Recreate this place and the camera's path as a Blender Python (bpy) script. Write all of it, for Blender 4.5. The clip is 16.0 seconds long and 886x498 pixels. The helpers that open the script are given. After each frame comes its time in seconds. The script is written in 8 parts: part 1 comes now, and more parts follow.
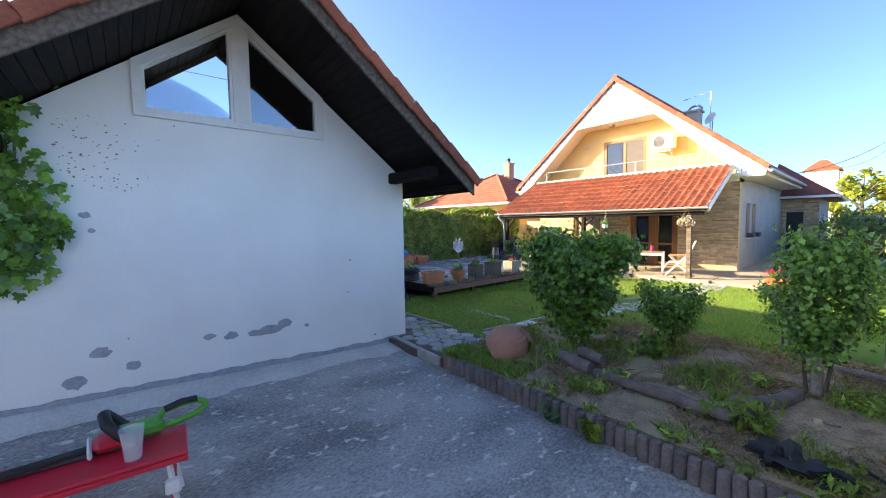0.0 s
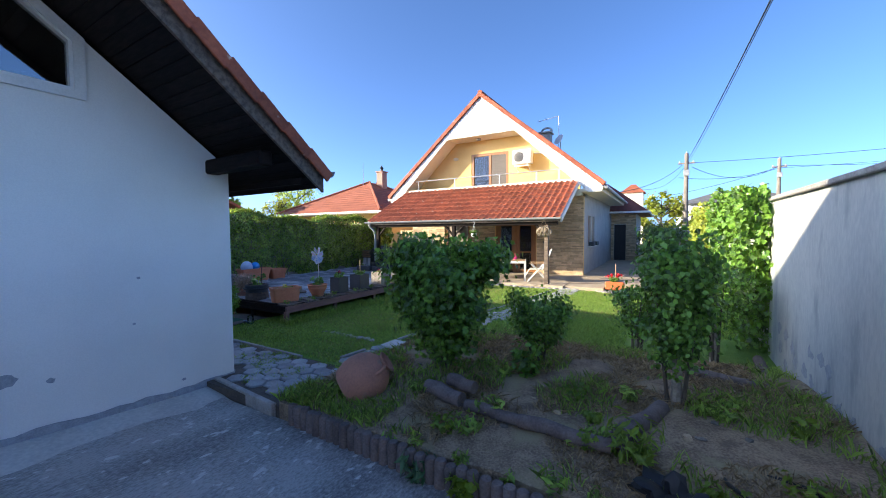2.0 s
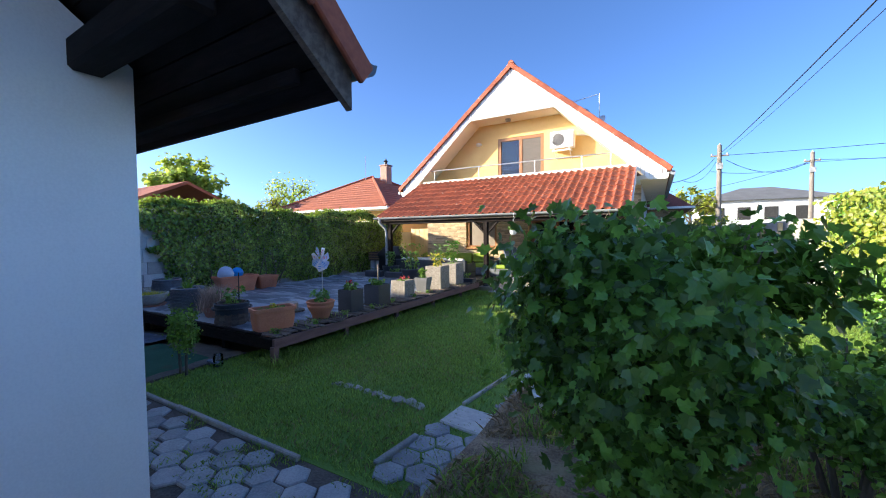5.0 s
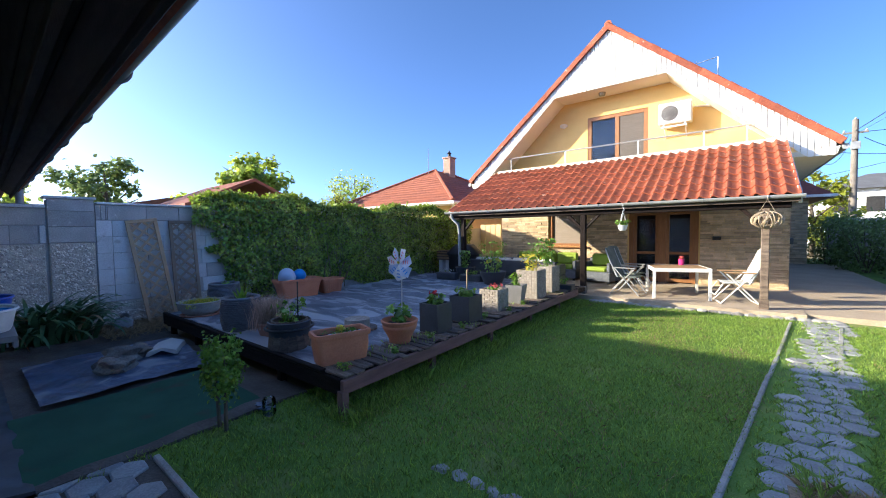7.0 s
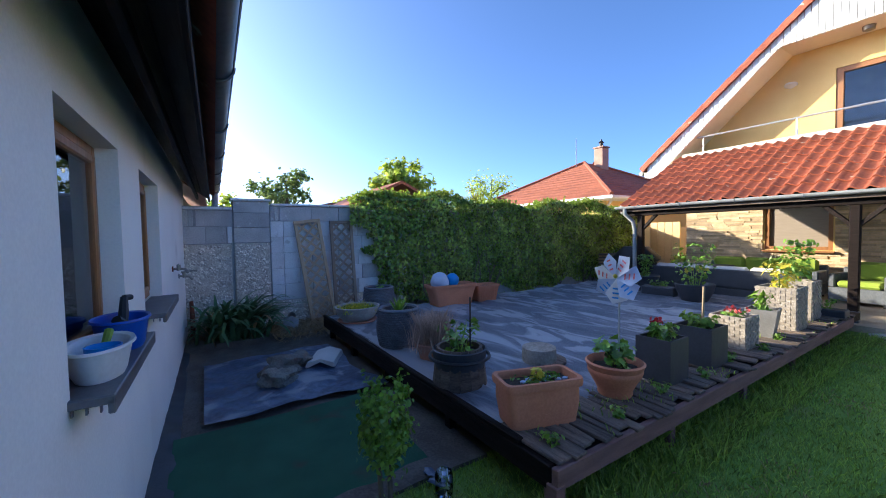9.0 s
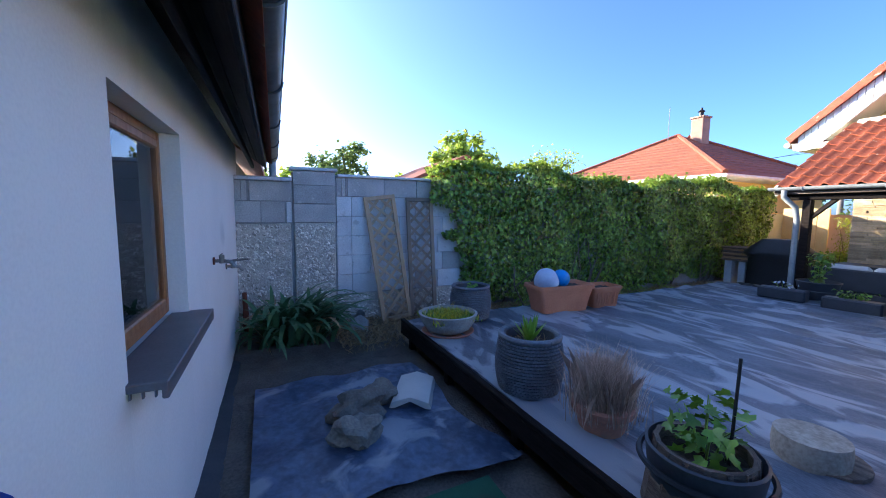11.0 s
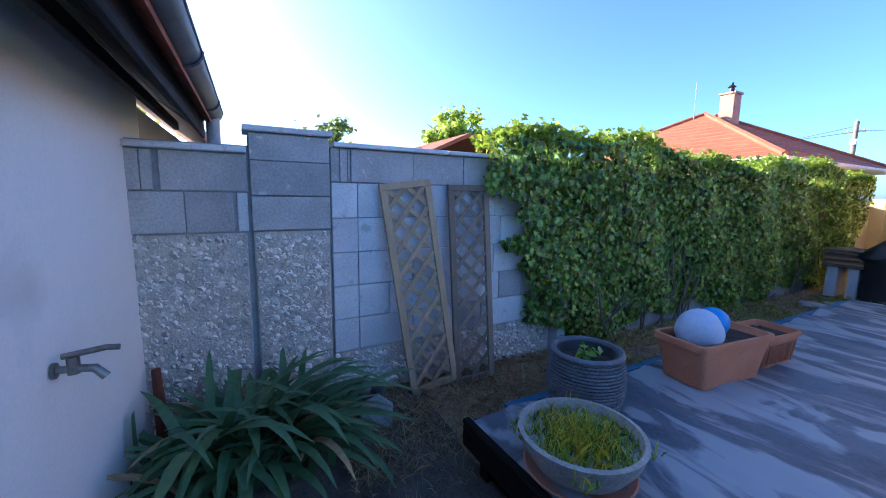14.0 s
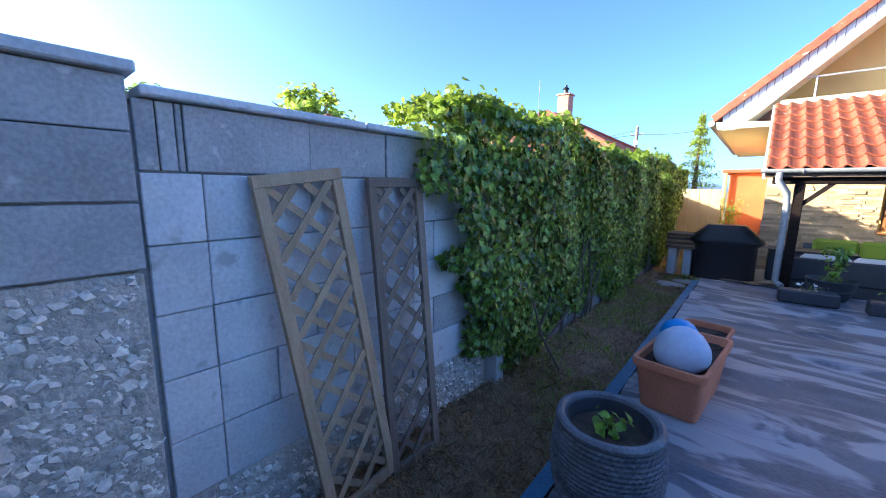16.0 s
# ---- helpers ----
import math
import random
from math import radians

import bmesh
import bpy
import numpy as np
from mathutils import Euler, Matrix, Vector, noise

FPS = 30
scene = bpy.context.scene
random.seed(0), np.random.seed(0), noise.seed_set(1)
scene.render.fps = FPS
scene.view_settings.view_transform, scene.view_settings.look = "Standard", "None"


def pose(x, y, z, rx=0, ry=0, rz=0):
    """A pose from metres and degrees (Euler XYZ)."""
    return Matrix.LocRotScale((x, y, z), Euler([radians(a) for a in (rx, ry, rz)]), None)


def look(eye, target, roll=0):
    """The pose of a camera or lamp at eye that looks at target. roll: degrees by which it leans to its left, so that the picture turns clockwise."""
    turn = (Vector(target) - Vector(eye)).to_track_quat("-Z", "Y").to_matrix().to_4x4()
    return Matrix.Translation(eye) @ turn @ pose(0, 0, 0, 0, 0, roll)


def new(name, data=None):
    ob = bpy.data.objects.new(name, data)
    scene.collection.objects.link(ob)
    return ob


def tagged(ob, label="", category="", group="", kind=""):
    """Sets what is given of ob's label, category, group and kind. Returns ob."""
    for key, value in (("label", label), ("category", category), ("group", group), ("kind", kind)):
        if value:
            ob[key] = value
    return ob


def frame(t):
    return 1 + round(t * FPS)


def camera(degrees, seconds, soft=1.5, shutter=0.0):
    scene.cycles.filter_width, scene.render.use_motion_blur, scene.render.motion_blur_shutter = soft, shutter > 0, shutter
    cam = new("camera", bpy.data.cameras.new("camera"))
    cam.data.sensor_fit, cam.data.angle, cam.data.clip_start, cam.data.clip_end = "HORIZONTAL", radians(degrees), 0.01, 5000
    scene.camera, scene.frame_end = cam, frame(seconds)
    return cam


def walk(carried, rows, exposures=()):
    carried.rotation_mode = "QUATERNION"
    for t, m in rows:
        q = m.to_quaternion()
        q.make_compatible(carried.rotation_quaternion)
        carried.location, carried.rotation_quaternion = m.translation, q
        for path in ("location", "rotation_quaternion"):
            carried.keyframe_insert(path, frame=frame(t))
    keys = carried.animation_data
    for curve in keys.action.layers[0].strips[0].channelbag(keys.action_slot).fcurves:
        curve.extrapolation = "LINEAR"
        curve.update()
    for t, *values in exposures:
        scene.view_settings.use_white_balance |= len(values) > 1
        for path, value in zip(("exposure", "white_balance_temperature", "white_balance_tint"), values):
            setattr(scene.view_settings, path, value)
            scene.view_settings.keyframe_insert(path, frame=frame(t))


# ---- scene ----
cam = camera(99.2, 16.0, 1.0)
PATH = [
    (0, (2.357, -2.888, 1.779), (0.858, -1.57, 1.645), -0.8),
    (0.5, (2.385, -2.839, 1.775), (1.1, -1.312, 1.656), -0.7),
    (1, (2.334, -2.63, 1.748), (1.21, -0.979, 1.642), -0.6),
    (1.5, (2.215, -2.339, 1.734), (1.182, -0.629, 1.644), -0.5),
    (2, (1.956, -2.054, 1.703), (0.955, -0.325, 1.618), -0.4),
    (2.5, (1.65, -1.762, 1.702), (0.671, -0.02, 1.621), -0.4),
    (3, (1.318, -1.425, 1.685), (0.357, 0.327, 1.604), -0.5),
    (5.5, (-0.507, -0.113, 1.583), (-1.512, 1.614, 1.504), -0.6),
    (6, (-0.889, 0.145, 1.59), (-1.952, 1.836, 1.495), -0.7),
    (6.5, (-1.207, 0.393, 1.609), (-2.332, 2.044, 1.515), -0.8),
    (7, (-1.523, 0.615, 1.598), (-2.749, 2.192, 1.505), -0.8),
    (7.5, (-1.83, 0.774, 1.637), (-3.18, 2.247, 1.552), -0.9),
    (8, (-2.125, 0.853, 1.602), (-3.605, 2.195, 1.527), -0.8),
    (8.5, (-2.454, 0.954, 1.608), (-4.05, 2.157, 1.531), -1.1),
    (9, (-2.838, 1.044, 1.597), (-4.524, 2.117, 1.516), -1.0),
    (11.5, (-4.943, 1.154, 1.675), (-6.747, 1.994, 1.471), 0.6),
    (12, (-5.381, 1.201, 1.694), (-7.181, 2.048, 1.483), 0.6),
    (12.5, (-5.794, 1.241, 1.741), (-7.589, 2.095, 1.524), 0.7),
    (13, (-6.153, 1.302, 1.755), (-7.942, 2.165, 1.522), 0.7),
    (13.5, (-6.512, 1.394, 1.778), (-8.292, 2.272, 1.531), 0.7),
    (14, (-6.896, 1.408, 1.765), (-8.643, 2.343, 1.49), 0.8),
    (14.5, (-7.277, 1.413, 1.794), (-8.975, 2.426, 1.497), 0.8),
    (15, (-7.617, 1.48, 1.8), (-9.248, 2.594, 1.483), 1.1),
    (15.5, (-7.902, 1.576, 1.805), (-9.403, 2.859, 1.492), 1.0),
    (16, (-8.161, 1.673, 1.821), (-9.427, 3.187, 1.497), 0.7),
]
walk(cam, [(t, look(eye, target, roll)) for t, eye, target, roll in PATH],
     [(0.0, 2.1, 7000, 8), (0.5, 1.86, 6500, 8), (1.5, 1.56, 6000, 8), (3.0, 1.46, 5800, 8), (9.0, 1.54, 5750, 8), (11.5, 2.0, 5600, 8), (16.0, 2.15, 5600, 8)])

# ---- light ----
SUN = Vector((-1.4, -1.0, 0.563)).normalized()
world = bpy.data.worlds.new("sky")
scene.world = world
world.use_nodes = True
wn = world.node_tree.nodes
sky = wn.new("ShaderNodeTexSky")
sky.sky_type = 'NISHITA'
sky.sun_disc = False
sky.sun_elevation = math.asin(SUN.z)
sky.sun_rotation = math.atan2(SUN.x, SUN.y)
sky.air_density, sky.dust_density, sky.ozone_density = 0.46, 1.6, 4.1
wn["Background"].inputs["Strength"].default_value = 0.15
world.node_tree.links.new(sky.outputs[0], wn["Background"].inputs["Color"])
sun_lamp = bpy.data.lights.new("sun", 'SUN')
sun_lamp.energy, sun_lamp.angle, sun_lamp.color = 4.4, radians(0.55), (1.0, 0.83, 0.58)
new("sun", sun_lamp).matrix_world = look((-40, -30, 30), Vector((-40, -30, 30)) - SUN)


# ---- materials ----
def mat(name, c1, c2=None, rough=0.8, scale=6.0, bump=0.25, metal=0.0, fine=60.0, stretch=(1, 1, 1), vary=0.0,
        third=None, third_at=(0.62, 0.7), third_scale=2.0, gloss_var=0.1, island=0.0, spec=0.5, depth=0.01, warp=0.0):
    """Two colours mixed by a coarse and a fine noise, an optional third one in patches, relief from the same noises."""
    m = bpy.data.materials.new(name)
    m.use_nodes = True
    nt = m.node_tree
    n, l = nt.nodes, nt.links
    bs = n["Principled BSDF"]
    tc = n.new("ShaderNodeTexCoord")
    mp = n.new("ShaderNodeMapping")
    mp.inputs["Scale"].default_value = stretch
    l.new(tc.outputs["Object"], mp.inputs["Vector"])
    info = n.new("ShaderNodeObjectInfo")
    off = n.new("ShaderNodeVectorMath")
    off.operation = 'ADD'
    mul = n.new("ShaderNodeMath")
    mul.operation = 'MULTIPLY'
    mul.inputs[1].default_value = 37.0
    l.new(info.outputs["Random"], mul.inputs[0])
    l.new(mp.outputs[0], off.inputs[0])
    l.new(mul.outputs[0], off.inputs[1])

    def noise_tex(s, detail=4.0):
        t = n.new("ShaderNodeTexNoise")
        t.inputs["Scale"].default_value = s
        t.inputs["Detail"].default_value = detail
        l.new(off.outputs[0], t.inputs["Vector"])
        return t

    coarse, grain = noise_tex(scale), noise_tex(fine, 3.0)
    add = n.new("ShaderNodeMix")
    add.inputs["Factor"].default_value = 0.48
    l.new(coarse.outputs["Fac"], add.inputs["A"])
    l.new(grain.outputs["Fac"], add.inputs["B"])
    ramp = n.new("ShaderNodeMapRange")
    ramp.inputs["From Min"].default_value, ramp.inputs["From Max"].default_value = 0.39, 0.61
    l.new(add.outputs["Result"], ramp.inputs["Value"])
    col = n.new("ShaderNodeMix")
    col.data_type = 'RGBA'
    c2 = c2 or tuple(c * 0.72 for c in c1)
    col.inputs["A"].default_value, col.inputs["B"].default_value = (*c1, 1), (*c2, 1)
    l.new(ramp.outputs["Result"], col.inputs["Factor"])
    out = col.outputs["Result"]
    if third:
        patch = noise_tex(third_scale, 5.0)
        patch.inputs["Distortion"].default_value = warp
        r2 = n.new("ShaderNodeMapRange")
        r2.inputs["From Min"].default_value, r2.inputs["From Max"].default_value = third_at
        l.new(patch.outputs["Fac"], r2.inputs["Value"])
        c3 = n.new("ShaderNodeMix")
        c3.data_type = 'RGBA'
        c3.inputs["B"].default_value = (*third, 1)
        l.new(r2.outputs["Result"], c3.inputs["Factor"])
        l.new(out, c3.inputs["A"])
        out = c3.outputs["Result"]
    if vary or island:
        hsv = n.new("ShaderNodeHueSaturation")
        rr = n.new("ShaderNodeMapRange")
        amount = vary or island
        rr.inputs["To Min"].default_value, rr.inputs["To Max"].default_value = 1 - amount, 1 + amount
        if island:
            geo = n.new("ShaderNodeNewGeometry")
            l.new(geo.outputs["Random Per Island"], rr.inputs["Value"])
        else:
            l.new(info.outputs["Random"], rr.inputs["Value"])
        l.new(rr.outputs["Result"], hsv.inputs["Value"])
        l.new(out, hsv.inputs["Color"])
        out = hsv.outputs["Color"]
    l.new(out, bs.inputs["Base Color"])
    bs.inputs["Metallic"].default_value = metal
    bs.inputs["Specular IOR Level"].default_value = spec
    rg = n.new("ShaderNodeMapRange")
    rg.inputs["To Min"].default_value, rg.inputs["To Max"].default_value = max(0.03, rough - gloss_var), min(1, rough + gloss_var)
    l.new(coarse.outputs["Fac"], rg.inputs["Value"])
    l.new(rg.outputs["Result"], bs.inputs["Roughness"])
    if bump:
        bp = n.new("ShaderNodeBump")
        bp.inputs["Strength"].default_value = bump
        bp.inputs["Distance"].default_value = depth
        l.new(add.outputs["Result"], bp.inputs["Height"])
        l.new(bp.outputs[0], bs.inputs["Normal"])
    return m


def leaf_mat(name, c1, c2, island=0.35, trans=0.25, rough=0.45):
    m = mat(name, c1, c2, rough=rough, scale=3.0, fine=30, bump=0.0, island=island, spec=0.55)
    bs = m.node_tree.nodes["Principled BSDF"]
    bs.inputs["Subsurface Weight"].default_value = 0.0
    n, l = m.node_tree.nodes, m.node_tree.links
    tr = n.new("ShaderNodeBsdfTranslucent")
    mx = n.new("ShaderNodeMixShader")
    mx.inputs[0].default_value = trans
    src = bs.inputs["Base Color"].links[0].from_socket
    hs = n.new("ShaderNodeHueSaturation")
    hs.inputs["Value"].default_value = 1.6
    hs.inputs["Hue"].default_value = 0.485
    l.new(src, hs.inputs["Color"])
    l.new(hs.outputs[0], tr.inputs["Color"])
    l.new(bs.outputs[0], mx.inputs[1])
    l.new(tr.outputs[0], mx.inputs[2])
    l.new(mx.outputs[0], n["Material Output"].inputs["Surface"])
    return m


def glass_mat(name, tint=(0.9, 0.95, 1.0), rough=0.02, ior=1.6):
    m = bpy.data.materials.new(name)
    m.use_nodes = True
    n, l = m.node_tree.nodes, m.node_tree.links
    gl = n.new("ShaderNodeBsdfGlossy")
    gl.inputs["Roughness"].default_value = rough
    tr = n.new("ShaderNodeBsdfTransparent")
    tr.inputs["Color"].default_value = (*tint, 1)
    fr = n.new("ShaderNodeFresnel")
    fr.inputs["IOR"].default_value = ior
    mx = n.new("ShaderNodeMixShader")
    l.new(fr.outputs[0], mx.inputs[0])
    l.new(tr.outputs[0], mx.inputs[1])
    l.new(gl.outputs[0], mx.inputs[2])
    l.new(mx.outputs[0], n["Material Output"].inputs["Surface"])
    return m


M_RENDER = mat("white_render", (0.87, 0.85, 0.80), (0.80, 0.78, 0.735), rough=0.9, scale=1.5, fine=90, bump=0.12, third=(0.62, 0.6, 0.56), third_at=(0.66, 0.8), third_scale=1.1, depth=0.004)
M_PATCH = mat("bare_render_patch", (0.40, 0.42, 0.45), (0.30, 0.31, 0.33), scale=14, bump=0.6)
M_DARKWOOD = mat("dark_stained_wood", (0.017, 0.010, 0.008), (0.008, 0.005, 0.004), rough=0.7, scale=5, fine=50, stretch=(1, 8, 8), bump=0.4, vary=0.35, spec=0.15)
M_WEATHER = mat("weathered_grey_wood", (0.20, 0.15, 0.11), (0.07, 0.05, 0.04), rough=0.85, scale=3, fine=40, stretch=(1, 9, 9), bump=0.6, vary=0.25)
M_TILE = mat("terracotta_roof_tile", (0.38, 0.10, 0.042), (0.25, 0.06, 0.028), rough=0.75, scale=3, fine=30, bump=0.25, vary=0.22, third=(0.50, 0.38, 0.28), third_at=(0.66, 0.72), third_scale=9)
M_TILE_BROWN = mat("brown_roof_tile", (0.24, 0.075, 0.05), (0.16, 0.05, 0.04), rough=0.7, scale=2, fine=12, bump=0.3, vary=0.2)
M_ROOF_FAR = mat("orange_brown_roof", (0.33, 0.10, 0.045), (0.23, 0.07, 0.035), rough=0.7, scale=1.0, fine=9, bump=0.5)
M_CONCRETE = mat("worn_concrete", (0.46, 0.445, 0.42), (0.19, 0.185, 0.18), rough=0.9, scale=1.6, fine=55, stretch=(1, 0.55, 1), bump=1.0, third=(0.62, 0.61, 0.58), third_at=(0.615, 0.66), third_scale=13, warp=0.2, depth=0.02)
M_APRON = mat("light_concrete_apron", (0.66, 0.64, 0.59), (0.50, 0.485, 0.455), rough=0.9, scale=2.0, fine=30, bump=0.4)
M_PAVER = mat("grey_hexagonal_paver", (0.41, 0.41, 0.405), (0.28, 0.28, 0.28), rough=0.9, scale=6, fine=70, bump=0.35, vary=0.16)
M_KERB = mat("concrete_kerb", (0.44, 0.42, 0.39), (0.30, 0.28, 0.255), rough=0.9, scale=8, fine=60, bump=0.4, vary=0.15)
M_PALISADE = mat("brown_concrete_palisade", (0.21, 0.165, 0.145), (0.125, 0.098, 0.088), rough=0.9, scale=9, fine=60, bump=0.5, vary=0.2)
M_SOIL = mat("dry_garden_soil", (0.40, 0.30, 0.19), (0.17, 0.12, 0.08), rough=0.95, scale=7, fine=60, bump=0.9, third=(0.36, 0.3, 0.17), third_at=(0.55, 0.68), third_scale=3.5, depth=0.03)
M_DARKSOIL = mat("dark_damp_soil", (0.15, 0.125, 0.10), (0.085, 0.07, 0.057), rough=0.95, scale=5, fine=50, bump=0.8, depth=0.02)
M_TURFBASE = mat("mown_lawn", (0.18, 0.29, 0.045), (0.115, 0.21, 0.03), rough=0.95, scale=2.0, fine=70, bump=0.9, third=(0.26, 0.25, 0.09), third_at=(0.58, 0.75), third_scale=1.7, depth=0.02)
M_GROUND = mat("rough_ground", (0.20, 0.20, 0.08), (0.22, 0.17, 0.10), rough=0.95, scale=0.6, fine=12, bump=0.5)
M_CARPET = mat("green_artificial_turf", (0.03, 0.115, 0.06), (0.02, 0.08, 0.042), rough=0.95, scale=3, fine=200, bump=0.5, third=(0.075, 0.055, 0.035), third_at=(0.6, 0.72), third_scale=2.2)
M_PLANKPVC = mat("white_cladding", (0.84, 0.84, 0.82), (0.76, 0.76, 0.74), rough=0.5, scale=2, fine=30, bump=0.04, vary=0.03)
M_YELLOW = mat("yellow_render", (0.76, 0.53, 0.20), (0.70, 0.47, 0.17), rough=0.9, scale=2, fine=80, bump=0.15)
M_CREAM = mat("cream_soffit", (0.80, 0.74, 0.60), (0.74, 0.68, 0.54), rough=0.8, scale=2, fine=50, bump=0.08)
M_STONE = mat("split_stone_cladding", (0.64, 0.49, 0.31), (0.47, 0.34, 0.205), rough=0.9, scale=6, fine=50, bump=0.5, island=0.32)
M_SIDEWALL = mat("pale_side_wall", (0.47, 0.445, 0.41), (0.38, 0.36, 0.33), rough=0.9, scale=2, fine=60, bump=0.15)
M_BROWNFRAME = mat("oak_brown_frame", (0.34, 0.155, 0.055), (0.24, 0.105, 0.036), rough=0.45, scale=4, fine=60, stretch=(9, 9, 1), bump=0.1)
M_WHITEFRAME = mat("white_frame", (0.80, 0.79, 0.76), (0.70, 0.69, 0.66), rough=0.5, scale=5, fine=60, bump=0.08)
M_GLASS = glass_mat("window_glass")
M_COATEDGLASS = glass_mat("coated_gable_glass", (0.8, 0.85, 0.9), 0.01, 3.2)
M_DARKROOM = mat("dark_interior", (0.035, 0.033, 0.032), (0.02, 0.02, 0.02), rough=0.8)
M_GREYROOM = mat("grey_interior", (0.16, 0.16, 0.155), (0.10, 0.10, 0.10), rough=0.9)
M_BLIND = mat("brown_grey_blind", (0.30, 0.25, 0.20), (0.26, 0.21, 0.17), rough=0.7, scale=4, fine=40, stretch=(1, 1, 20), bump=0.15)
M_CURTAIN = mat("grey_curtain", (0.62, 0.65, 0.68), (0.48, 0.51, 0.54), rough=0.9, scale=6, fine=40, stretch=(12, 1, 1), bump=0.4)
M_ZINC = mat("grey_painted_gutter", (0.36, 0.37, 0.37), (0.28, 0.29, 0.30), rough=0.4, scale=4, fine=30, bump=0.05)
M_DARKGUTTER = mat("dark_grey_gutter", (0.085, 0.10, 0.12), (0.055, 0.065, 0.08), rough=0.45, scale=4, fine=30, bump=0.05)
M_BLOCKLIGHT = mat("light_grey_concrete_block", (0.69, 0.70, 0.70), (0.52, 0.53, 0.535), rough=0.9, scale=3, fine=60, bump=0.6, vary=0.10, third=(0.42, 0.42, 0.41), third_at=(0.62, 0.70), third_scale=9)
M_BLOCKDARK = mat("dark_grey_concrete_block", (0.49, 0.485, 0.47), (0.33, 0.33, 0.32), rough=0.9, scale=3, fine=60, bump=0.65, vary=0.14, third=(0.60, 0.59, 0.565), third_at=(0.66, 0.72), third_scale=11)
M_MORTAR = mat("grey_mortar", (0.36, 0.36, 0.36), (0.27, 0.27, 0.27), rough=0.95, scale=8, fine=60, bump=0.5)
M_PEBBLEBASE = mat("pebbledash_mortar", (0.62, 0.57, 0.49), (0.40, 0.365, 0.31), rough=0.95, scale=14, fine=60, bump=1.0, depth=0.03, third=(0.2, 0.185, 0.165), third_at=(0.62, 0.75), third_scale=3)
M_PEBBLE = mat("river_pebbles", (0.74, 0.69, 0.61), (0.50, 0.46, 0.40), rough=0.7, scale=8, fine=60, bump=0.2, island=0.5)
M_OLDWALL = mat("stained_old_render", (0.55, 0.55, 0.50), (0.44, 0.45, 0.42), rough=0.92, scale=1.6, fine=40, stretch=(1, 1, 0.35), bump=0.35, third=(0.33, 0.34, 0.33), third_at=(0.55, 0.68), third_scale=3.4)
M_REDSTEEL = mat("rust_red_painted_steel", (0.36, 0.115, 0.085), (0.29, 0.09, 0.068), rough=0.5, scale=3, fine=40, bump=0.08, third=(0.12, 0.06, 0.045), third_at=(0.68, 0.74), third_scale=5)
M_IVY = leaf_mat("ivy_leaf", (0.10, 0.185, 0.028), (0.25, 0.36, 0.065), island=0.75, rough=0.28)
M_IVYTOP = leaf_mat("yellow_green_leaf", (0.22, 0.30, 0.03), (0.15, 0.24, 0.03), island=0.3, trans=0.4)
M_BUSH = leaf_mat("shrub_leaf", (0.095, 0.20, 0.026), (0.165, 0.295, 0.036), island=0.6, rough=0.36)
M_BOX = leaf_mat("box_leaf", (0.17, 0.30, 0.03), (0.10, 0.21, 0.02), island=0.35)
M_GRASS = leaf_mat("grass_blade", (0.19, 0.31, 0.04), (0.27, 0.37, 0.07), island=0.55, trans=0.3, rough=0.6)
M_DRYGRASS = leaf_mat("dry_grass_blade", (0.40, 0.30, 0.16), (0.26, 0.19, 0.10), island=0.4, trans=0.2, rough=0.8)
M_IRIS = leaf_mat("strap_leaf", (0.095, 0.185, 0.075), (0.06, 0.135, 0.055), island=0.4, trans=0.15)
M_TREE = leaf_mat("tree_leaf", (0.34, 0.42, 0.07), (0.22, 0.32, 0.05), island=0.4, trans=0.5)
M_CONIFER = leaf_mat("conifer_needles", (0.12, 0.18, 0.06), (0.16, 0.23, 0.06), island=0.4, trans=0.3)
M_AUTUMN = leaf_mat("golden_leaf", (0.34, 0.35, 0.04), (0.22, 0.29, 0.04), island=0.4, trans=0.35)
M_BARK = mat("bark", (0.16, 0.13, 0.095), (0.08, 0.065, 0.05), rough=0.95, scale=6, fine=50, stretch=(1, 1, 0.25), bump=0.8)
M_PALEBARK = mat("limewashed_bark", (0.42, 0.37, 0.30), (0.26, 0.22, 0.17), rough=0.95, scale=6, fine=50, bump=0.6)
M_TERRA = mat("terracotta", (0.58, 0.23, 0.12), (0.48, 0.18, 0.09), rough=0.75, scale=4, fine=60, bump=0.15, vary=0.06)
M_OLDTERRA = mat("weathered_terracotta", (0.52, 0.25, 0.165), (0.40, 0.20, 0.14), rough=0.85, scale=4, fine=50, bump=0.5, third=(0.30, 0.23, 0.18), third_at=(0.6, 0.72), third_scale=5)
M_POTSOIL = mat("potting_soil", (0.07, 0.05, 0.035), (0.03, 0.022, 0.016), rough=0.95, scale=12, fine=80, bump=0.9)
M_WICKERDARK = mat("dark_blue_grey_wicker", (0.15, 0.165, 0.19), (0.085, 0.094, 0.11), rough=0.5, scale=9, fine=70, bump=0.2, island=0.25)
M_WICKERLIGHT = mat("light_grey_wicker", (0.36, 0.31, 0.255), (0.27, 0.235, 0.195), rough=0.6, scale=9, fine=70, bump=0.2, island=0.2)
M_ANTHRACITE = mat("anthracite_plastic", (0.045, 0.05, 0.06), (0.03, 0.034, 0.042), rough=0.5, scale=5, fine=60, bump=0.1)
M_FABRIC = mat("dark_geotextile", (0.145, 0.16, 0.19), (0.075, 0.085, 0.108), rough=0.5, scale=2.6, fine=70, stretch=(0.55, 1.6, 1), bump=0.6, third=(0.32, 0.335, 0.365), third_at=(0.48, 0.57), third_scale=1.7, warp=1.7)
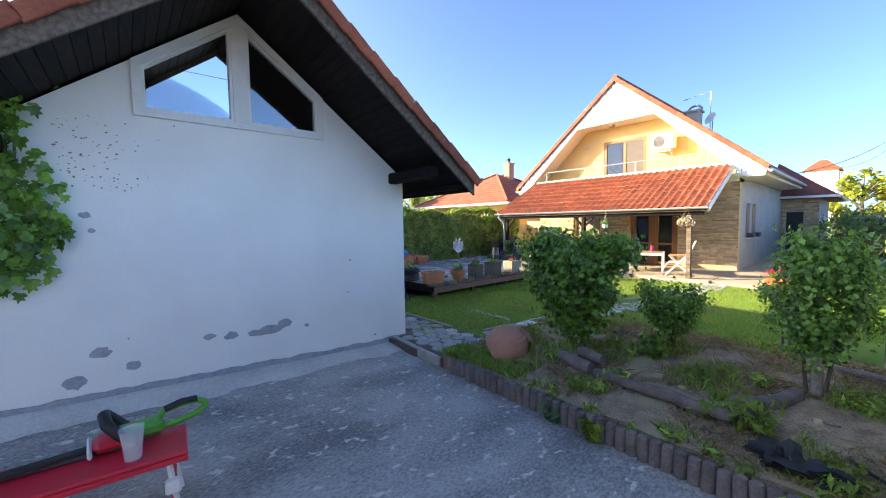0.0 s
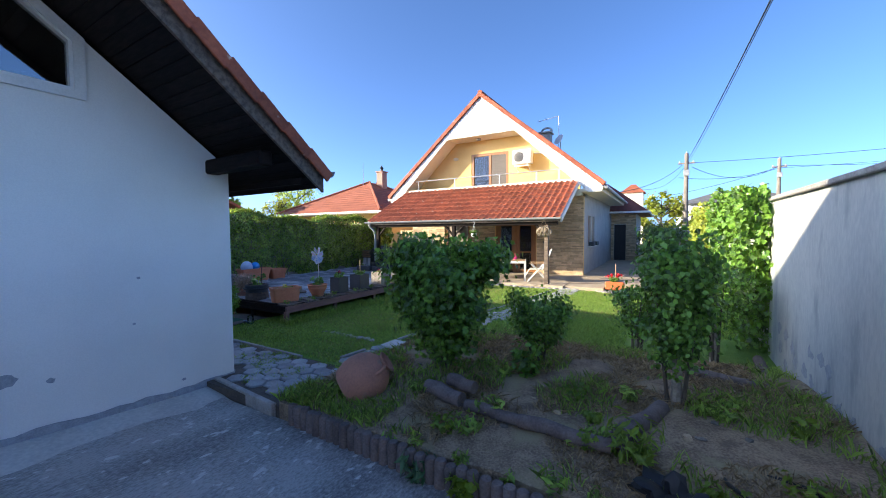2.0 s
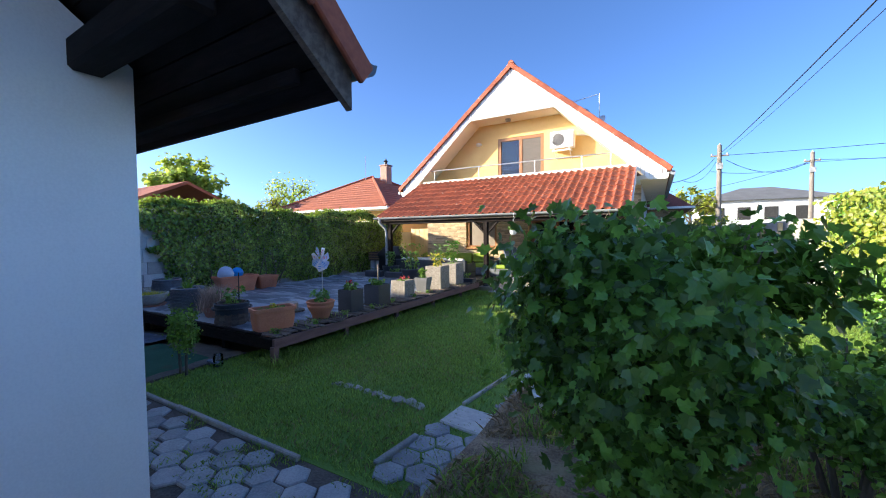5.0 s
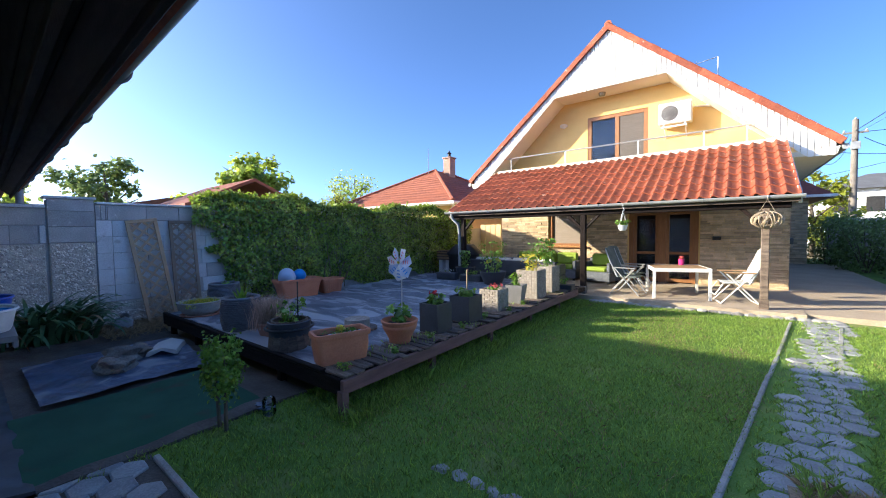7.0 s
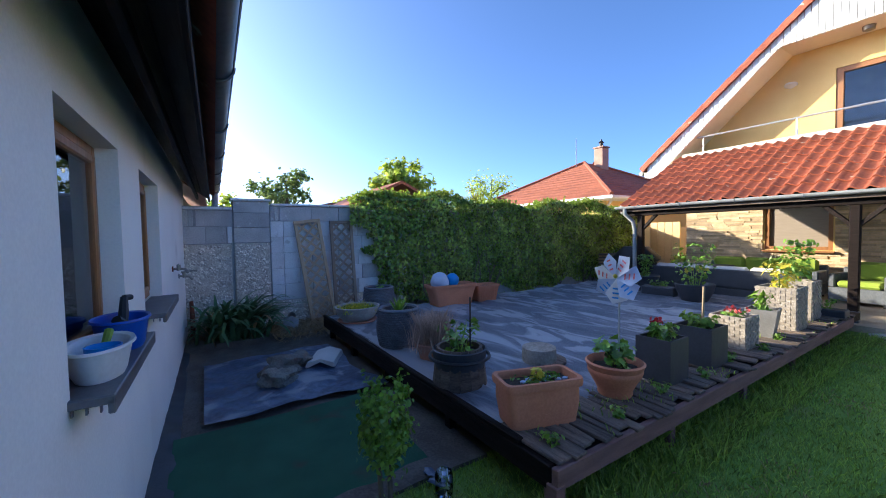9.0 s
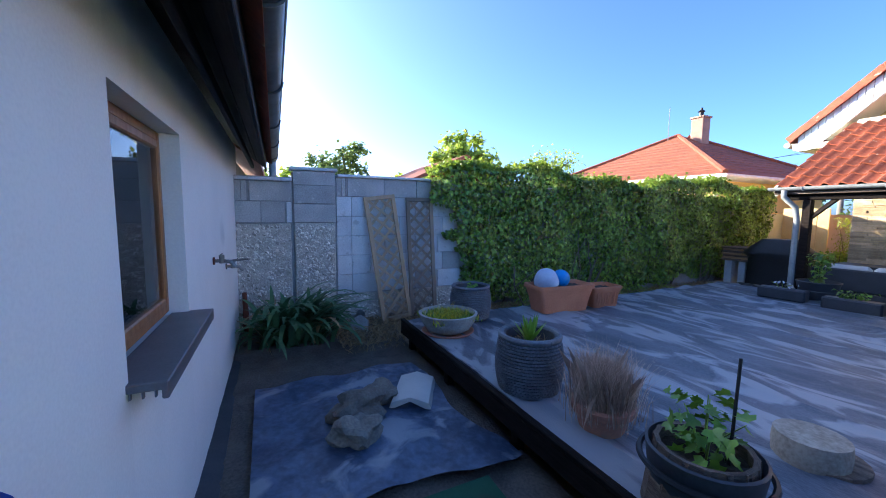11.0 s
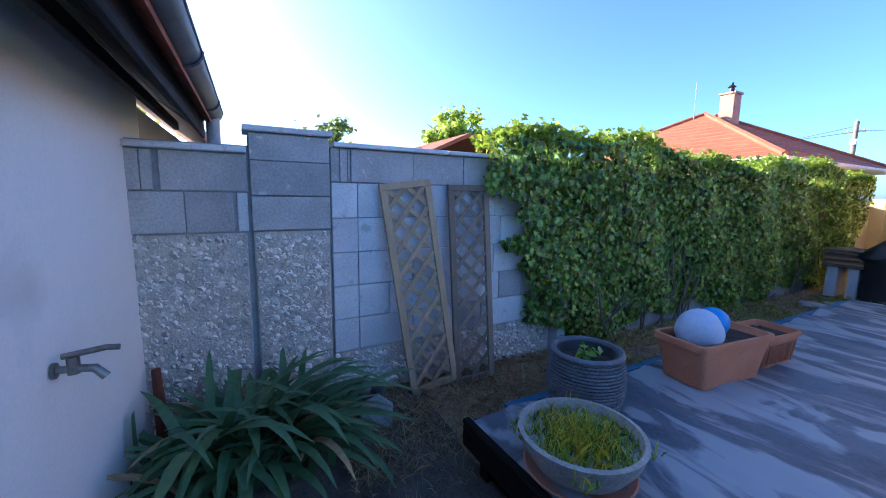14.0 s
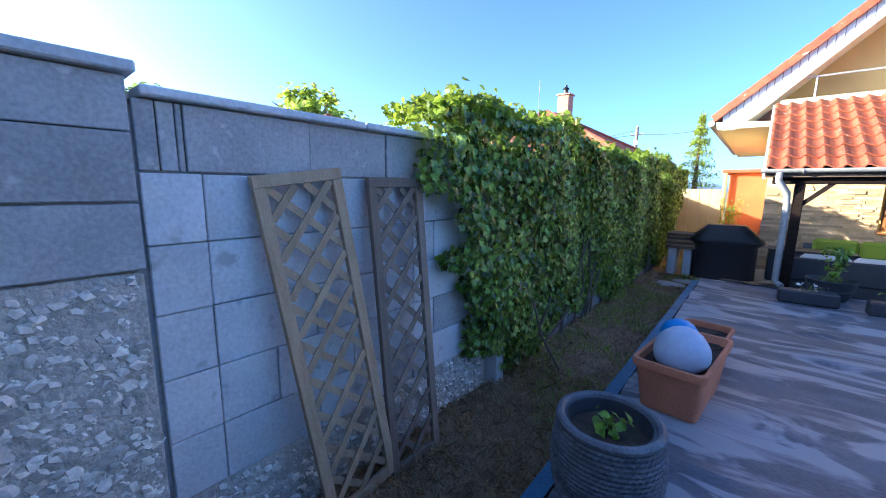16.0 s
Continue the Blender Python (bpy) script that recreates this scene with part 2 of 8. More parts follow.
M_TARP = mat("blue_grey_tarpaulin", (0.11, 0.145, 0.225), (0.045, 0.065, 0.11), rough=0.36, scale=2.5, fine=20, bump=0.6, third=(0.27, 0.29, 0.33), third_at=(0.54, 0.62), third_scale=2.6, warp=0.8)
M_REDBEAM = mat("faded_red_brown_beam", (0.23, 0.125, 0.105), (0.15, 0.08, 0.07), rough=0.8, scale=3, fine=50, stretch=(8, 1, 8), bump=0.4)
M_GREYSTONE = mat("grey_boulder", (0.25, 0.22, 0.18), (0.14, 0.125, 0.105), rough=0.85, scale=6, fine=50, bump=0.6, vary=0.2)
M_WHITEMETAL = mat("white_powder_coat", (0.80, 0.78, 0.74), (0.74, 0.72, 0.69), rough=0.4, scale=6, fine=60, bump=0.03)
M_TEAK = mat("slatted_teak", (0.42, 0.26, 0.13), (0.33, 0.2, 0.10), rough=0.6, scale=4, fine=50, stretch=(1, 8, 8), bump=0.2, vary=0.15)
M_PINE = mat("weathered_pine_lath", (0.43, 0.32, 0.20), (0.30, 0.215, 0.13), rough=0.8, scale=4, fine=50, stretch=(6, 6, 1), bump=0.3, vary=0.2)
M_GREYPINE = mat("greyed_pine_lath", (0.25, 0.20, 0.15), (0.165, 0.13, 0.10), rough=0.85, scale=4, fine=50, stretch=(6, 6, 1), bump=0.3, vary=0.2)
M_CUSHION = mat("pale_grey_cushion", (0.66, 0.62, 0.57), (0.58, 0.55, 0.50), rough=0.95, scale=4, fine=120, bump=0.2)
M_LIME = mat("lime_green_cushion", (0.30, 0.40, 0.05), (0.25, 0.34, 0.04), rough=0.95, scale=4, fine=120, bump=0.2)
M_BLACKCOVER = mat("black_barbecue_cover", (0.012, 0.012, 0.014), (0.02, 0.02, 0.022), rough=0.5, scale=4, fine=40, bump=0.3)
M_CHAIRFAB = mat("grey_green_chair_mesh", (0.16, 0.19, 0.17), (0.11, 0.135, 0.12), rough=0.8, scale=8, fine=120, bump=0.15)
M_STRIPE = mat("white_striped_cushion", (0.66, 0.65, 0.60), (0.42, 0.44, 0.42), rough=0.9, scale=3, fine=14, stretch=(9, 1, 1), bump=0.1)
M_ALU = mat("aluminium_tube", (0.58, 0.58, 0.57), (0.48, 0.48, 0.48), rough=0.35, scale=6, fine=40, bump=0.02, metal=0.6)
M_RED = mat("red_plastic", (0.66, 0.022, 0.05), (0.56, 0.016, 0.04), rough=0.4, scale=3, fine=60, bump=0.05)
M_GREENPL = mat("bright_green_plastic", (0.11, 0.40, 0.05), (0.09, 0.34, 0.04), rough=0.4, bump=0.03)
M_BLACKPL = mat("black_rubber", (0.018, 0.018, 0.02), (0.012, 0.012, 0.014), rough=0.5, bump=0.08)
M_BLUEPL = mat("blue_plastic", (0.015, 0.09, 0.46), (0.012, 0.07, 0.40), rough=0.35, bump=0.02)
M_LIGHTBLUE = mat("light_blue_plastic", (0.03, 0.28, 0.7), (0.025, 0.24, 0.62), rough=0.4, bump=0.02)
M_WHITEPL = mat("white_plastic", (0.76, 0.76, 0.76), (0.68, 0.68, 0.68), rough=0.4, bump=0.02)
M_BALL = mat("pale_blue_ball", (0.50, 0.58, 0.72), (0.42, 0.50, 0.64), rough=0.6, scale=9, fine=30, bump=0.1)
M_PINK = mat("magenta_tin", (0.60, 0.03, 0.22), (0.5, 0.02, 0.18), rough=0.4, bump=0.02)
M_FLOWER = mat("red_petals", (0.62, 0.012, 0.03), (0.5, 0.01, 0.02), rough=0.6, bump=0.0, island=0.2)
M_PINKFL = mat("salmon_petals", (0.68, 0.16, 0.14), (0.6, 0.10, 0.10), rough=0.6, bump=0.0, island=0.2)
M_YELLOWFL = leaf_mat("yellow_petals", (0.60, 0.50, 0.04), (0.45, 0.42, 0.05), island=0.2)
M_ORANGE = mat("orange_red_wall", (0.55, 0.15, 0.05), (0.46, 0.12, 0.04), rough=0.9, scale=2, fine=40, bump=0.2)
M_BEIGEPANEL = mat("beige_fence_panel", (0.62, 0.47, 0.25), (0.55, 0.41, 0.21), rough=0.8, scale=3, fine=40, bump=0.1, vary=0.06)
M_POLE = mat("weathered_concrete_pole", (0.26, 0.225, 0.19), (0.18, 0.155, 0.13), rough=0.9, scale=3, fine=30, bump=0.3)
M_CABLE = mat("black_cable", (0.02, 0.022, 0.025), (0.015, 0.016, 0.018), rough=0.6, bump=0.0)
M_WHITEHOUSE = mat("white_house_wall", (0.78, 0.77, 0.75), (0.72, 0.71, 0.69), rough=0.9, scale=1, fine=20, bump=0.05)
M_GREYROOF = mat("grey_roof", (0.16, 0.16, 0.16), (0.12, 0.12, 0.12), rough=0.8, scale=1, fine=14, bump=0.2)
M_BRASS = mat("tarnished_tap_metal", (0.30, 0.28, 0.25), (0.2, 0.19, 0.17), rough=0.4, metal=0.8, bump=0.1)
M_RUST = mat("rusty_red_iron", (0.22, 0.06, 0.03), (0.14, 0.04, 0.02), rough=0.9, scale=8, bump=0.5)
M_SILL = mat("brown_grey_sill", (0.16, 0.15, 0.155), (0.13, 0.12, 0.125), rough=0.5, scale=4, fine=80, bump=0.05)
M_RATTAN = mat("natural_rattan", (0.42, 0.33, 0.22), (0.3, 0.23, 0.15), rough=0.7, bump=0.1)


# ---- mesh tools ----
class Geo:
    """Collects vertices and faces for one mesh."""

    def __init__(self):
        self.v, self.f = [], []

    def add(self, verts, faces, m=None):
        k = len(self.v)
        self.v += [tuple(m @ Vector(p)) if m else tuple(p) for p in verts]
        self.f += [tuple(k + i for i in f) for f in faces]
        return self

    def box(self, x0, x1, y0, y1, z0, z1, c=0.0, m=None):
        """A box, with its edges cut by c."""
        if c <= 0:
            vs = [(x, y, z) for x in (x0, x1) for y in (y0, y1) for z in (z0, z1)]
            return self.add(vs, [(0, 1, 3, 2), (4, 6, 7, 5), (0, 4, 5, 1), (2, 3, 7, 6), (0, 2, 6, 4), (1, 5, 7, 3)], m)
        c = min(c, (x1 - x0) / 2.01, (y1 - y0) / 2.01, (z1 - z0) / 2.01)
        vs, index = [], {}
        X, Y, Z = (x0, x1), (y0, y1), (z0, z1)
        for i in (0, 1):
            for j in (0, 1):
                for k in (0, 1):
                    sx, sy, sz = (1, -1)[i], (1, -1)[j], (1, -1)[k]
                    for a in range(3):
                        p = [X[i] + sx * c, Y[j] + sy * c, Z[k] + sz * c]
                        p[a] = (X[i], Y[j], Z[k])[a]
                        index[i, j, k, a] = len(vs)
                        vs.append(tuple(p))
        g = index
        fs = []
        for s in (0, 1):
            for a, cyc in ((0, lambda u, w: (s, u, w)), (1, lambda u, w: (w, s, u)), (2, lambda u, w: (u, w, s))):
                q = [g[(*cyc(0, 0), a)], g[(*cyc(1, 0), a)], g[(*cyc(1, 1), a)], g[(*cyc(0, 1), a)]]
                fs.append(tuple(q if s else q[::-1]))
        for u in (0, 1):
            for w in (0, 1):
                for a, b, key in ((1, 2, lambda t: (t, u, w)), (2, 0, lambda t: (w, t, u)), (0, 1, lambda t: (u, w, t))):
                    q = (g[(*key(0), a)], g[(*key(1), a)], g[(*key(1), b)], g[(*key(0), b)])
                    fs.append(q if u == w else q[::-1])
        for i in (0, 1):
            for j in (0, 1):
                for k in (0, 1):
                    q = (g[i, j, k, 0], g[i, j, k, 1], g[i, j, k, 2])
                    fs.append(q if (i + j + k) % 2 else q[::-1])
        return self.add(vs, fs, m)

    def tube(self, pts, r, n=8, cap=True):
        """A round bar along points; r: one radius or one for each point."""
        pts = [Vector(p) for p in pts]
        rs = r if isinstance(r, (list, tuple)) else [r] * len(pts)
        rings = []
        prev = None
        for i, p in enumerate(pts):
            d = (pts[min(i + 1, len(pts) - 1)] - pts[max(i - 1, 0)]).normalized()
            u = prev - d * prev.dot(d) if prev else d.orthogonal()
            u.normalize()
            prev = u
            w = d.cross(u)
            rings.append([p + (u * math.cos(a) + w * math.sin(a)) * rs[i] for a in [2 * math.pi * k / n for k in range(n)]])
        vs = [q for ring in rings for q in ring]
        fs = [(i * n + k, i * n + (k + 1) % n, (i + 1) * n + (k + 1) % n, (i + 1) * n + k) for i in range(len(pts) - 1) for k in range(n)]
        if cap:
            fs += [tuple(range(n))[::-1], tuple((len(pts) - 1) * n + k for k in range(n))]
        return self.add(vs, fs)

    def lathe(self, profile, n=24, m=None, sx=1.0, sy=1.0):
        """A round body from (radius, z) pairs."""
        vs = [(r * math.cos(2 * math.pi * k / n) * sx, r * math.sin(2 * math.pi * k / n) * sy, z) for r, z in profile for k in range(n)]
        fs = [(i * n + k, i * n + (k + 1) % n, (i + 1) * n + (k + 1) % n, (i + 1) * n + k) for i in range(len(profile) - 1) for k in range(n)]
        if profile[0][0] > 1e-4:
            fs.append(tuple(range(n))[::-1])
        if profile[-1][0] > 1e-4:
            fs.append(tuple((len(profile) - 1) * n + k for k in range(n)))
        return self.add(vs, fs, m)

    def prism(self, poly, a0, a1, axis="y"):
        """A flat outline pushed along an axis; the outline is (x, z) for y, (y, z) for x, (x, y) for z."""
        put3 = {"y": lambda p, a: (p[0], a, p[1]), "x": lambda p, a: (a, p[0], p[1]), "z": lambda p, a: (p[0], p[1], a)}[axis]
        n = len(poly)
        vs = [put3(p, a0) for p in poly] + [put3(p, a1) for p in poly]
        fs = [tuple(range(n))[::-1], tuple(range(n, 2 * n))] + [(i, (i + 1) % n, n + (i + 1) % n, n + i) for i in range(n)]
        return self.add(vs, fs)

    def rock(self, centre, size, seed=0, rough=0.25, sub=2):
        bm = bmesh.new()
        bmesh.ops.create_icosphere(bm, subdivisions=sub, radius=1)
        vs = []
        for v in bm.verts:
            k = 1 + rough * noise.noise(v.co * 1.4 + Vector((seed * 7.1, seed * 3.3, 0))) * 2
            vs.append((centre[0] + v.co.x * size[0] * k, centre[1] + v.co.y * size[1] * k, centre[2] + v.co.z * size[2] * k))
        fs = [tuple(v.index for v in f.verts) for f in bm.faces]
        bm.free()
        return self.add(vs, fs)

    def sheet(self, x0, x1, y0, y1, nx, ny, height, skirt=None):
        """A grid with height(x, y); skirt: the level to which its rim drops."""
        k = nx + 1
        vs = [(x0 + (x1 - x0) * i / nx, y0 + (y1 - y0) * j / ny, height(x0 + (x1 - x0) * i / nx, y0 + (y1 - y0) * j / ny)) for j in range(ny + 1) for i in range(nx + 1)]
        fs = [(j * k + i, j * k + i + 1, (j + 1) * k + i + 1, (j + 1) * k + i) for j in range(ny) for i in range(nx)]
        if skirt is not None:
            rim = [i for i in range(k)] + [j * k + nx for j in range(1, ny + 1)] + [ny * k + i for i in range(nx - 1, -1, -1)] + [j * k for j in range(ny - 1, 0, -1)]
            b = len(vs)
            vs += [(vs[i][0], vs[i][1], skirt) for i in rim]
            fs += [(rim[(i + 1) % len(rim)], rim[i], b + i, b + (i + 1) % len(rim)) for i in range(len(rim))]
        return self.add(vs, fs)

    def mesh(self, name, smooth=True):
        me = bpy.data.meshes.new(name)
        me.from_pydata(self.v, [], self.f)
        me.validate()
        if smooth:
            me.shade_smooth()
            me.set_sharp_from_angle(angle=radians(38))
        return me


def part(name, geo, material, parent=None, label="", smooth=True, kind="", at=None):
    """One mesh object, under a thing where one is given."""
    me = geo if isinstance(geo, bpy.types.Mesh) else geo.mesh(name, smooth)
    if not me.materials:
        me.materials.append(material)
    ob = new(name, me)
    if parent:
        ob.parent = parent
    if at is not None:
        ob.matrix_basis = at
    return tagged(ob, label=label, kind=kind)


def thing(name, m, label, category, group="", kind=""):
    ob = new(name)
    ob.empty_display_size = 0.1
    ob.matrix_basis = m
    return tagged(ob, label, category, group, kind)


def structure(name, geo, material, label="", category="", smooth=True):
    return tagged(part(name, geo, material, smooth=smooth), label, category, kind="structure")


LEAF_OVAL = [(0, 0), (0.30, 0.25), (0.36, 0.55), (0.0, 1.0), (-0.36, 0.55), (-0.30, 0.25)]
LEAF_LOBED = [(0, 0), (0.30, -0.05), (0.55, 0.25), (0.30, 0.42), (0.42, 0.72), (0.14, 0.70), (0, 1.05), (-0.14, 0.70), (-0.42, 0.72), (-0.30, 0.42), (-0.55, 0.25), (-0.30, -0.05)]
LEAF_NARROW = [(0, 0), (0.16, 0.4), (0, 1.0), (-0.16, 0.4)]
BLADE = [(-0.5, 0), (0.5, 0), (0, 1.0)]


def leaves(name, centres, facing, size, shape, rng, material, parent=None, droop=0.3, spread=0.7, label="", kind="", fold=0.12):
    """Many leaves in one mesh: each at a centre, turned about its facing direction by chance."""
    c = np.asarray(centres, float)
    n = len(c)
    f = np.asarray(facing, float) + rng.normal(0, spread, (n, 3))
    f /= np.linalg.norm(f, axis=1)[:, None] + 1e-9
    down = np.tile((0.0, 0.0, -1.0), (n, 1)) * droop + rng.normal(0, 0.6, (n, 3))
    u = down - f * (down * f).sum(1)[:, None]
    u /= np.linalg.norm(u, axis=1)[:, None] + 1e-9
    s = np.cross(f, u)
    sh = np.asarray(shape, float)
    size = np.asarray(size, float) * np.ones(n) * rng.uniform(0.65, 1.25, n)
    lift = np.abs(sh[:, 0]) * fold * 2 - (sh[:, 1] ** 2) * fold
    pts = c[:, None, :] + size[:, None, None] * (s[:, None, :] * sh[None, :, 0, None] + u[:, None, :] * (sh[None, :, 1, None] - 0.4) + f[:, None, :] * lift[None, :, None])
    k = len(sh)
    me = bpy.data.meshes.new(name)
    me.from_pydata(pts.reshape(-1, 3).tolist(), [], np.arange(n * k).reshape(n, k).tolist())
    me.materials.append(material)
    ob = new(name, me)
    if parent:
        ob.parent = parent
    return tagged(ob, label=label, kind=kind)


def blades(name, xyz, height, width, rng, material, lean=0.5, parent=None, kind="stuff", label="", category=""):
    """Upright grass blades in one mesh, each a bent strip."""
    c = np.asarray(xyz, float)
    n = len(c)
    a = rng.uniform(0, 2 * np.pi, n)
    h = np.asarray(height, float) * np.ones(n) * rng.uniform(0.5, 1.3, n)
    side = np.stack([np.cos(a), np.sin(a), 0 * a], 1) * (np.asarray(width) * np.ones(n))[:, None] / 2
    b = rng.uniform(0, 2 * np.pi, n)
    tip = np.stack([np.cos(b), np.sin(b), 0 * b], 1) * (h * lean * rng.uniform(0.2, 1.2, n))[:, None]
    up = np.stack([0 * h, 0 * h, h], 1)
    mid = c + tip * 0.35 + up * 0.6
    pts = np.stack([c - side, c + side, mid + side * 0.7, c + tip + up * 0.92, mid - side * 0.7], 1)
    me = bpy.data.meshes.new(name)
    me.from_pydata(pts.reshape(-1, 3).tolist(), [], np.arange(n * 5).reshape(n, 5).tolist())
    me.materials.append(material)
    ob = new(name, me)
    if parent:
        ob.parent = parent
    return tagged(ob, label=label, category=category, kind=kind)


def fbm(x, y, s=1.0):
    return noise.noise(Vector((x * s, y * s, 3.7))) + 0.5 * noise.noise(Vector((x * s * 2.1, y * s * 2.1, 9.1)))


RNG = np.random.default_rng(7)

# ---- ground ----
def lawn_z(x, y):
    return 0.012 * fbm(x, y, 0.9)


def bed_z(x, y):
    rise = min(1.0, max(0.0, (y - 0.25) / 0.9)) * min(1.0, max(0.0, (3.9 - y) / 1.2)) * min(1.0, max(0.0, (x + 1.5) / 0.6))
    return 0.07 + 0.13 * rise + 0.03 * fbm(x, y, 1.7) - (0.10 * max(0, (y - 3.2)) / 0.7)


def slab_z(x, y):
    return -0.10 - 0.045 * min(0, max(y, -5)) * (1 if x < 0 else max(0, 1 - x)) + 0.006 * fbm(x, y, 1.2)


structure("ground", Geo().add([(-900, -900, -0.2), (900, -900, -0.2), (900, 900, -0.2), (-900, 900, -0.2)], [(0, 1, 2, 3)]), M_GROUND,
          "rough grassy ground reaching to the horizon", "ground")
structure("lawn", Geo().sheet(-4.95, 3.3, 1.42, 9.75, 60, 60, lawn_z, -0.25), M_TURFBASE, "short mown green lawn between deck and path", "lawn")
structure("garden_bed", Geo().sheet(-1.25, 3.3, 0.27, 3.9, 70, 60, bed_z, -0.25), M_SOIL, "dry weedy garden bed of brown soil with straw", "soil")
structure("yard_slab", Geo().sheet(-7.5, 3.3, -9, 0.27, 60, 60, slab_z, -0.3), M_CONCRETE, "worn grey concrete yard slab with pale stains", "concrete")
structure("soil_strip", Geo().sheet(-10.0, -4.9, 0.5, 2.7, 60, 30, lambda x, y: 0.02 + 0.02 * fbm(x, y, 1.5) + (0.05 if x < -9 else 0), -0.25), M_DARKSOIL,
          "dark bare soil between outbuilding and deck", "soil")
structure("fence_soil", Geo().sheet(-9.9, -8.6, 2.5, 13.0, 20, 80, lambda x, y: 0.07 + 0.03 * fbm(x, y, 2.0) - 0.06 * (x + 9.9), -0.25), M_SOIL,
          "weedy soil strip at the foot of the wall", "soil")
structure("side_ground", Geo().sheet(-0.3, 9.0, 9.75, 26.0, 40, 60, lambda x, y: 0.02 + 0.02 * fbm(x, y, 0.8), -0.25), M_TURFBASE, "shaded lawn beside the house", "lawn")
structure("apron", Geo().sheet(-2.69, -1.95, -4.1, 0.34, 16, 90, lambda x, y: slab_z(x, y) + 0.045 - 0.085 * (x + 2.66) * (1.25 + 0.45 * fbm(x * 2, y * 1.5, 1.4)), -0.3), M_APRON,
          "pale trowelled concrete strip along the outbuilding", "concrete")

# paving: hexagonal slabs as pieces of the path
path_floor = structure("garden_path", Geo().prism([(-1.95, 1.2), (-1.25, 1.2), (-0.25, 9.4), (-0.95, 9.4)], -0.2, -0.006, "z")
                       .prism([(-5.0, 0.75), (-2.6, 0.65), (-2.6, 0.30), (-1.15, 0.30), (-1.25, 1.42), (-5.0, 1.42)], -0.2, -0.005, "z"), M_DARKSOIL,
                       "grass-grown path of grey hexagonal pavers", "path")
hexa = Geo()
top, rim = [], []
for k in range(6):
    a = radians(60 * k)
    top.append((0.108 * math.cos(a), 0.100 * math.sin(a), 0.045))
    rim.append((0.118 * math.cos(a), 0.110 * math.sin(a), 0.036))
low = [(x, y, 0.0) for x, y, z in rim]
hexa.add(top + rim + low, [tuple(range(6))] + [(6 + i, 6 + (i + 1) % 6, (i + 1) % 6, i) for i in range(6)] + [(12 + i, 12 + (i + 1) % 6, 6 + (i + 1) % 6, 6 + i) for i in range(6)])
hexa_mesh = hexa.mesh("paver")
rp = random.Random(4)


def inside(x, y):
    along = (y - 2.75) / (9.1 - 2.75)
    left = -1.62 + along * 0.92
    if 2.75 < y < 9.25 and left + 0.13 < x < left + 0.60:
        return True
    if 1.5 < y < 2.3 and -1.72 < x < -1.2:
        return True
    return (0.48 < y < 1.30 and -2.45 < x < -1.35) or (0.82 < y < 1.32 and -4.95 < x < -2.4)


for i in range(-30, 8):
    for j in range(0, 48):
        x = i * 0.183
        y = j * 0.211 + (0.105 if i % 2 else 0)
        if inside(x, y):
            part("paver", hexa_mesh, M_PAVER, path_floor,
                 at=pose(x + rp.uniform(-.008, .008), y + rp.uniform(-.008, .008), -0.030 + rp.uniform(-.006, .006), rp.uniform(-1.5, 1.5), rp.uniform(-1.5, 1.5), rp.uniform(-4, 4)))


def kerb(x0, y0, x1, y1, h=0.06, w=0.05, drop=0.12, material=None, label="narrow weathered concrete edging strip"):
    d = math.hypot(x1 - x0, y1 - y0)
    t = thing("edging", pose(x0, y0, 0, 0, 0, math.degrees(math.atan2(y1 - y0, x1 - x0))), label, "kerb", "garden edging")
    n = max(1, round(d / 1.0))
    for k in range(n):
        part("kerbstone", Geo().box(d * k / n + 0.004, d * (k + 1) / n - 0.004, -w / 2, w / 2, -drop, h, 0.008), material or M_KERB, t, at=pose(0, rp.uniform(-.004, .004), rp.uniform(-.008, .008)))


kerb(-1.66, 2.72, -0.78, 9.0, 0.024, 0.04)
kerb(-1.08, 3.3, -0.2, 9.0, 0.015)
kerb(-4.8, 1.42, -2.3, 1.40, 0.03, 0.04)
kerb(-1.78, 1.6, -1.73, 2.05, 0.04)
kerb(-2.58, 0.40, -1.35, 0.28, 0.02, 0.06, 0.2, M_KERB, "weathered concrete kerb between yard and pavers")
part("stepping_slab", Geo().box(-0.28, 0.28, -0.17, 0.17, -0.05, 0.03, 0.012), M_APRON, thing("slab", pose(-1.40, 2.47, 0, 1, 0, -6), "worn rectangular concrete stepping slab in the lawn", "slab"))
rs = random.Random(9)
ditch = thing("stone_row", pose(0, 0, 0), "row of flat grey stones sunk in the lawn", "stones")
for k in range(9):
    part("stone", Geo().rock((-3.05 + k * 0.13, 2.53 + rs.uniform(-.02, .03), -0.004), (rs.uniform(.06, .09), rs.uniform(.045, .07), 0.028), k, 0.3, 2), M_KERB, ditch)

# palisade edging of the bed, one post after the other
palisade = thing("palisade_edging", pose(0, 0, 0), "low brown concrete palisade edging of the garden bed", "edging")
pal = Geo()
pal.lathe([(0.046, -0.25), (0.046, 0.075), (0.036, 0.092), (0.0, 0.094)], 10)
pal_mesh = pal.mesh("palisade")
for k in range(46):
    x = -1.05 + k * 0.088
    part("palisade", pal_mesh, M_PALISADE, palisade, at=pose(x, 0.27 - 0.045 * (x + 1.05) + rs.uniform(-.006, .006), rs.uniform(-.012, .008), rs.uniform(-3, 3), rs.uniform(-3, 3)))


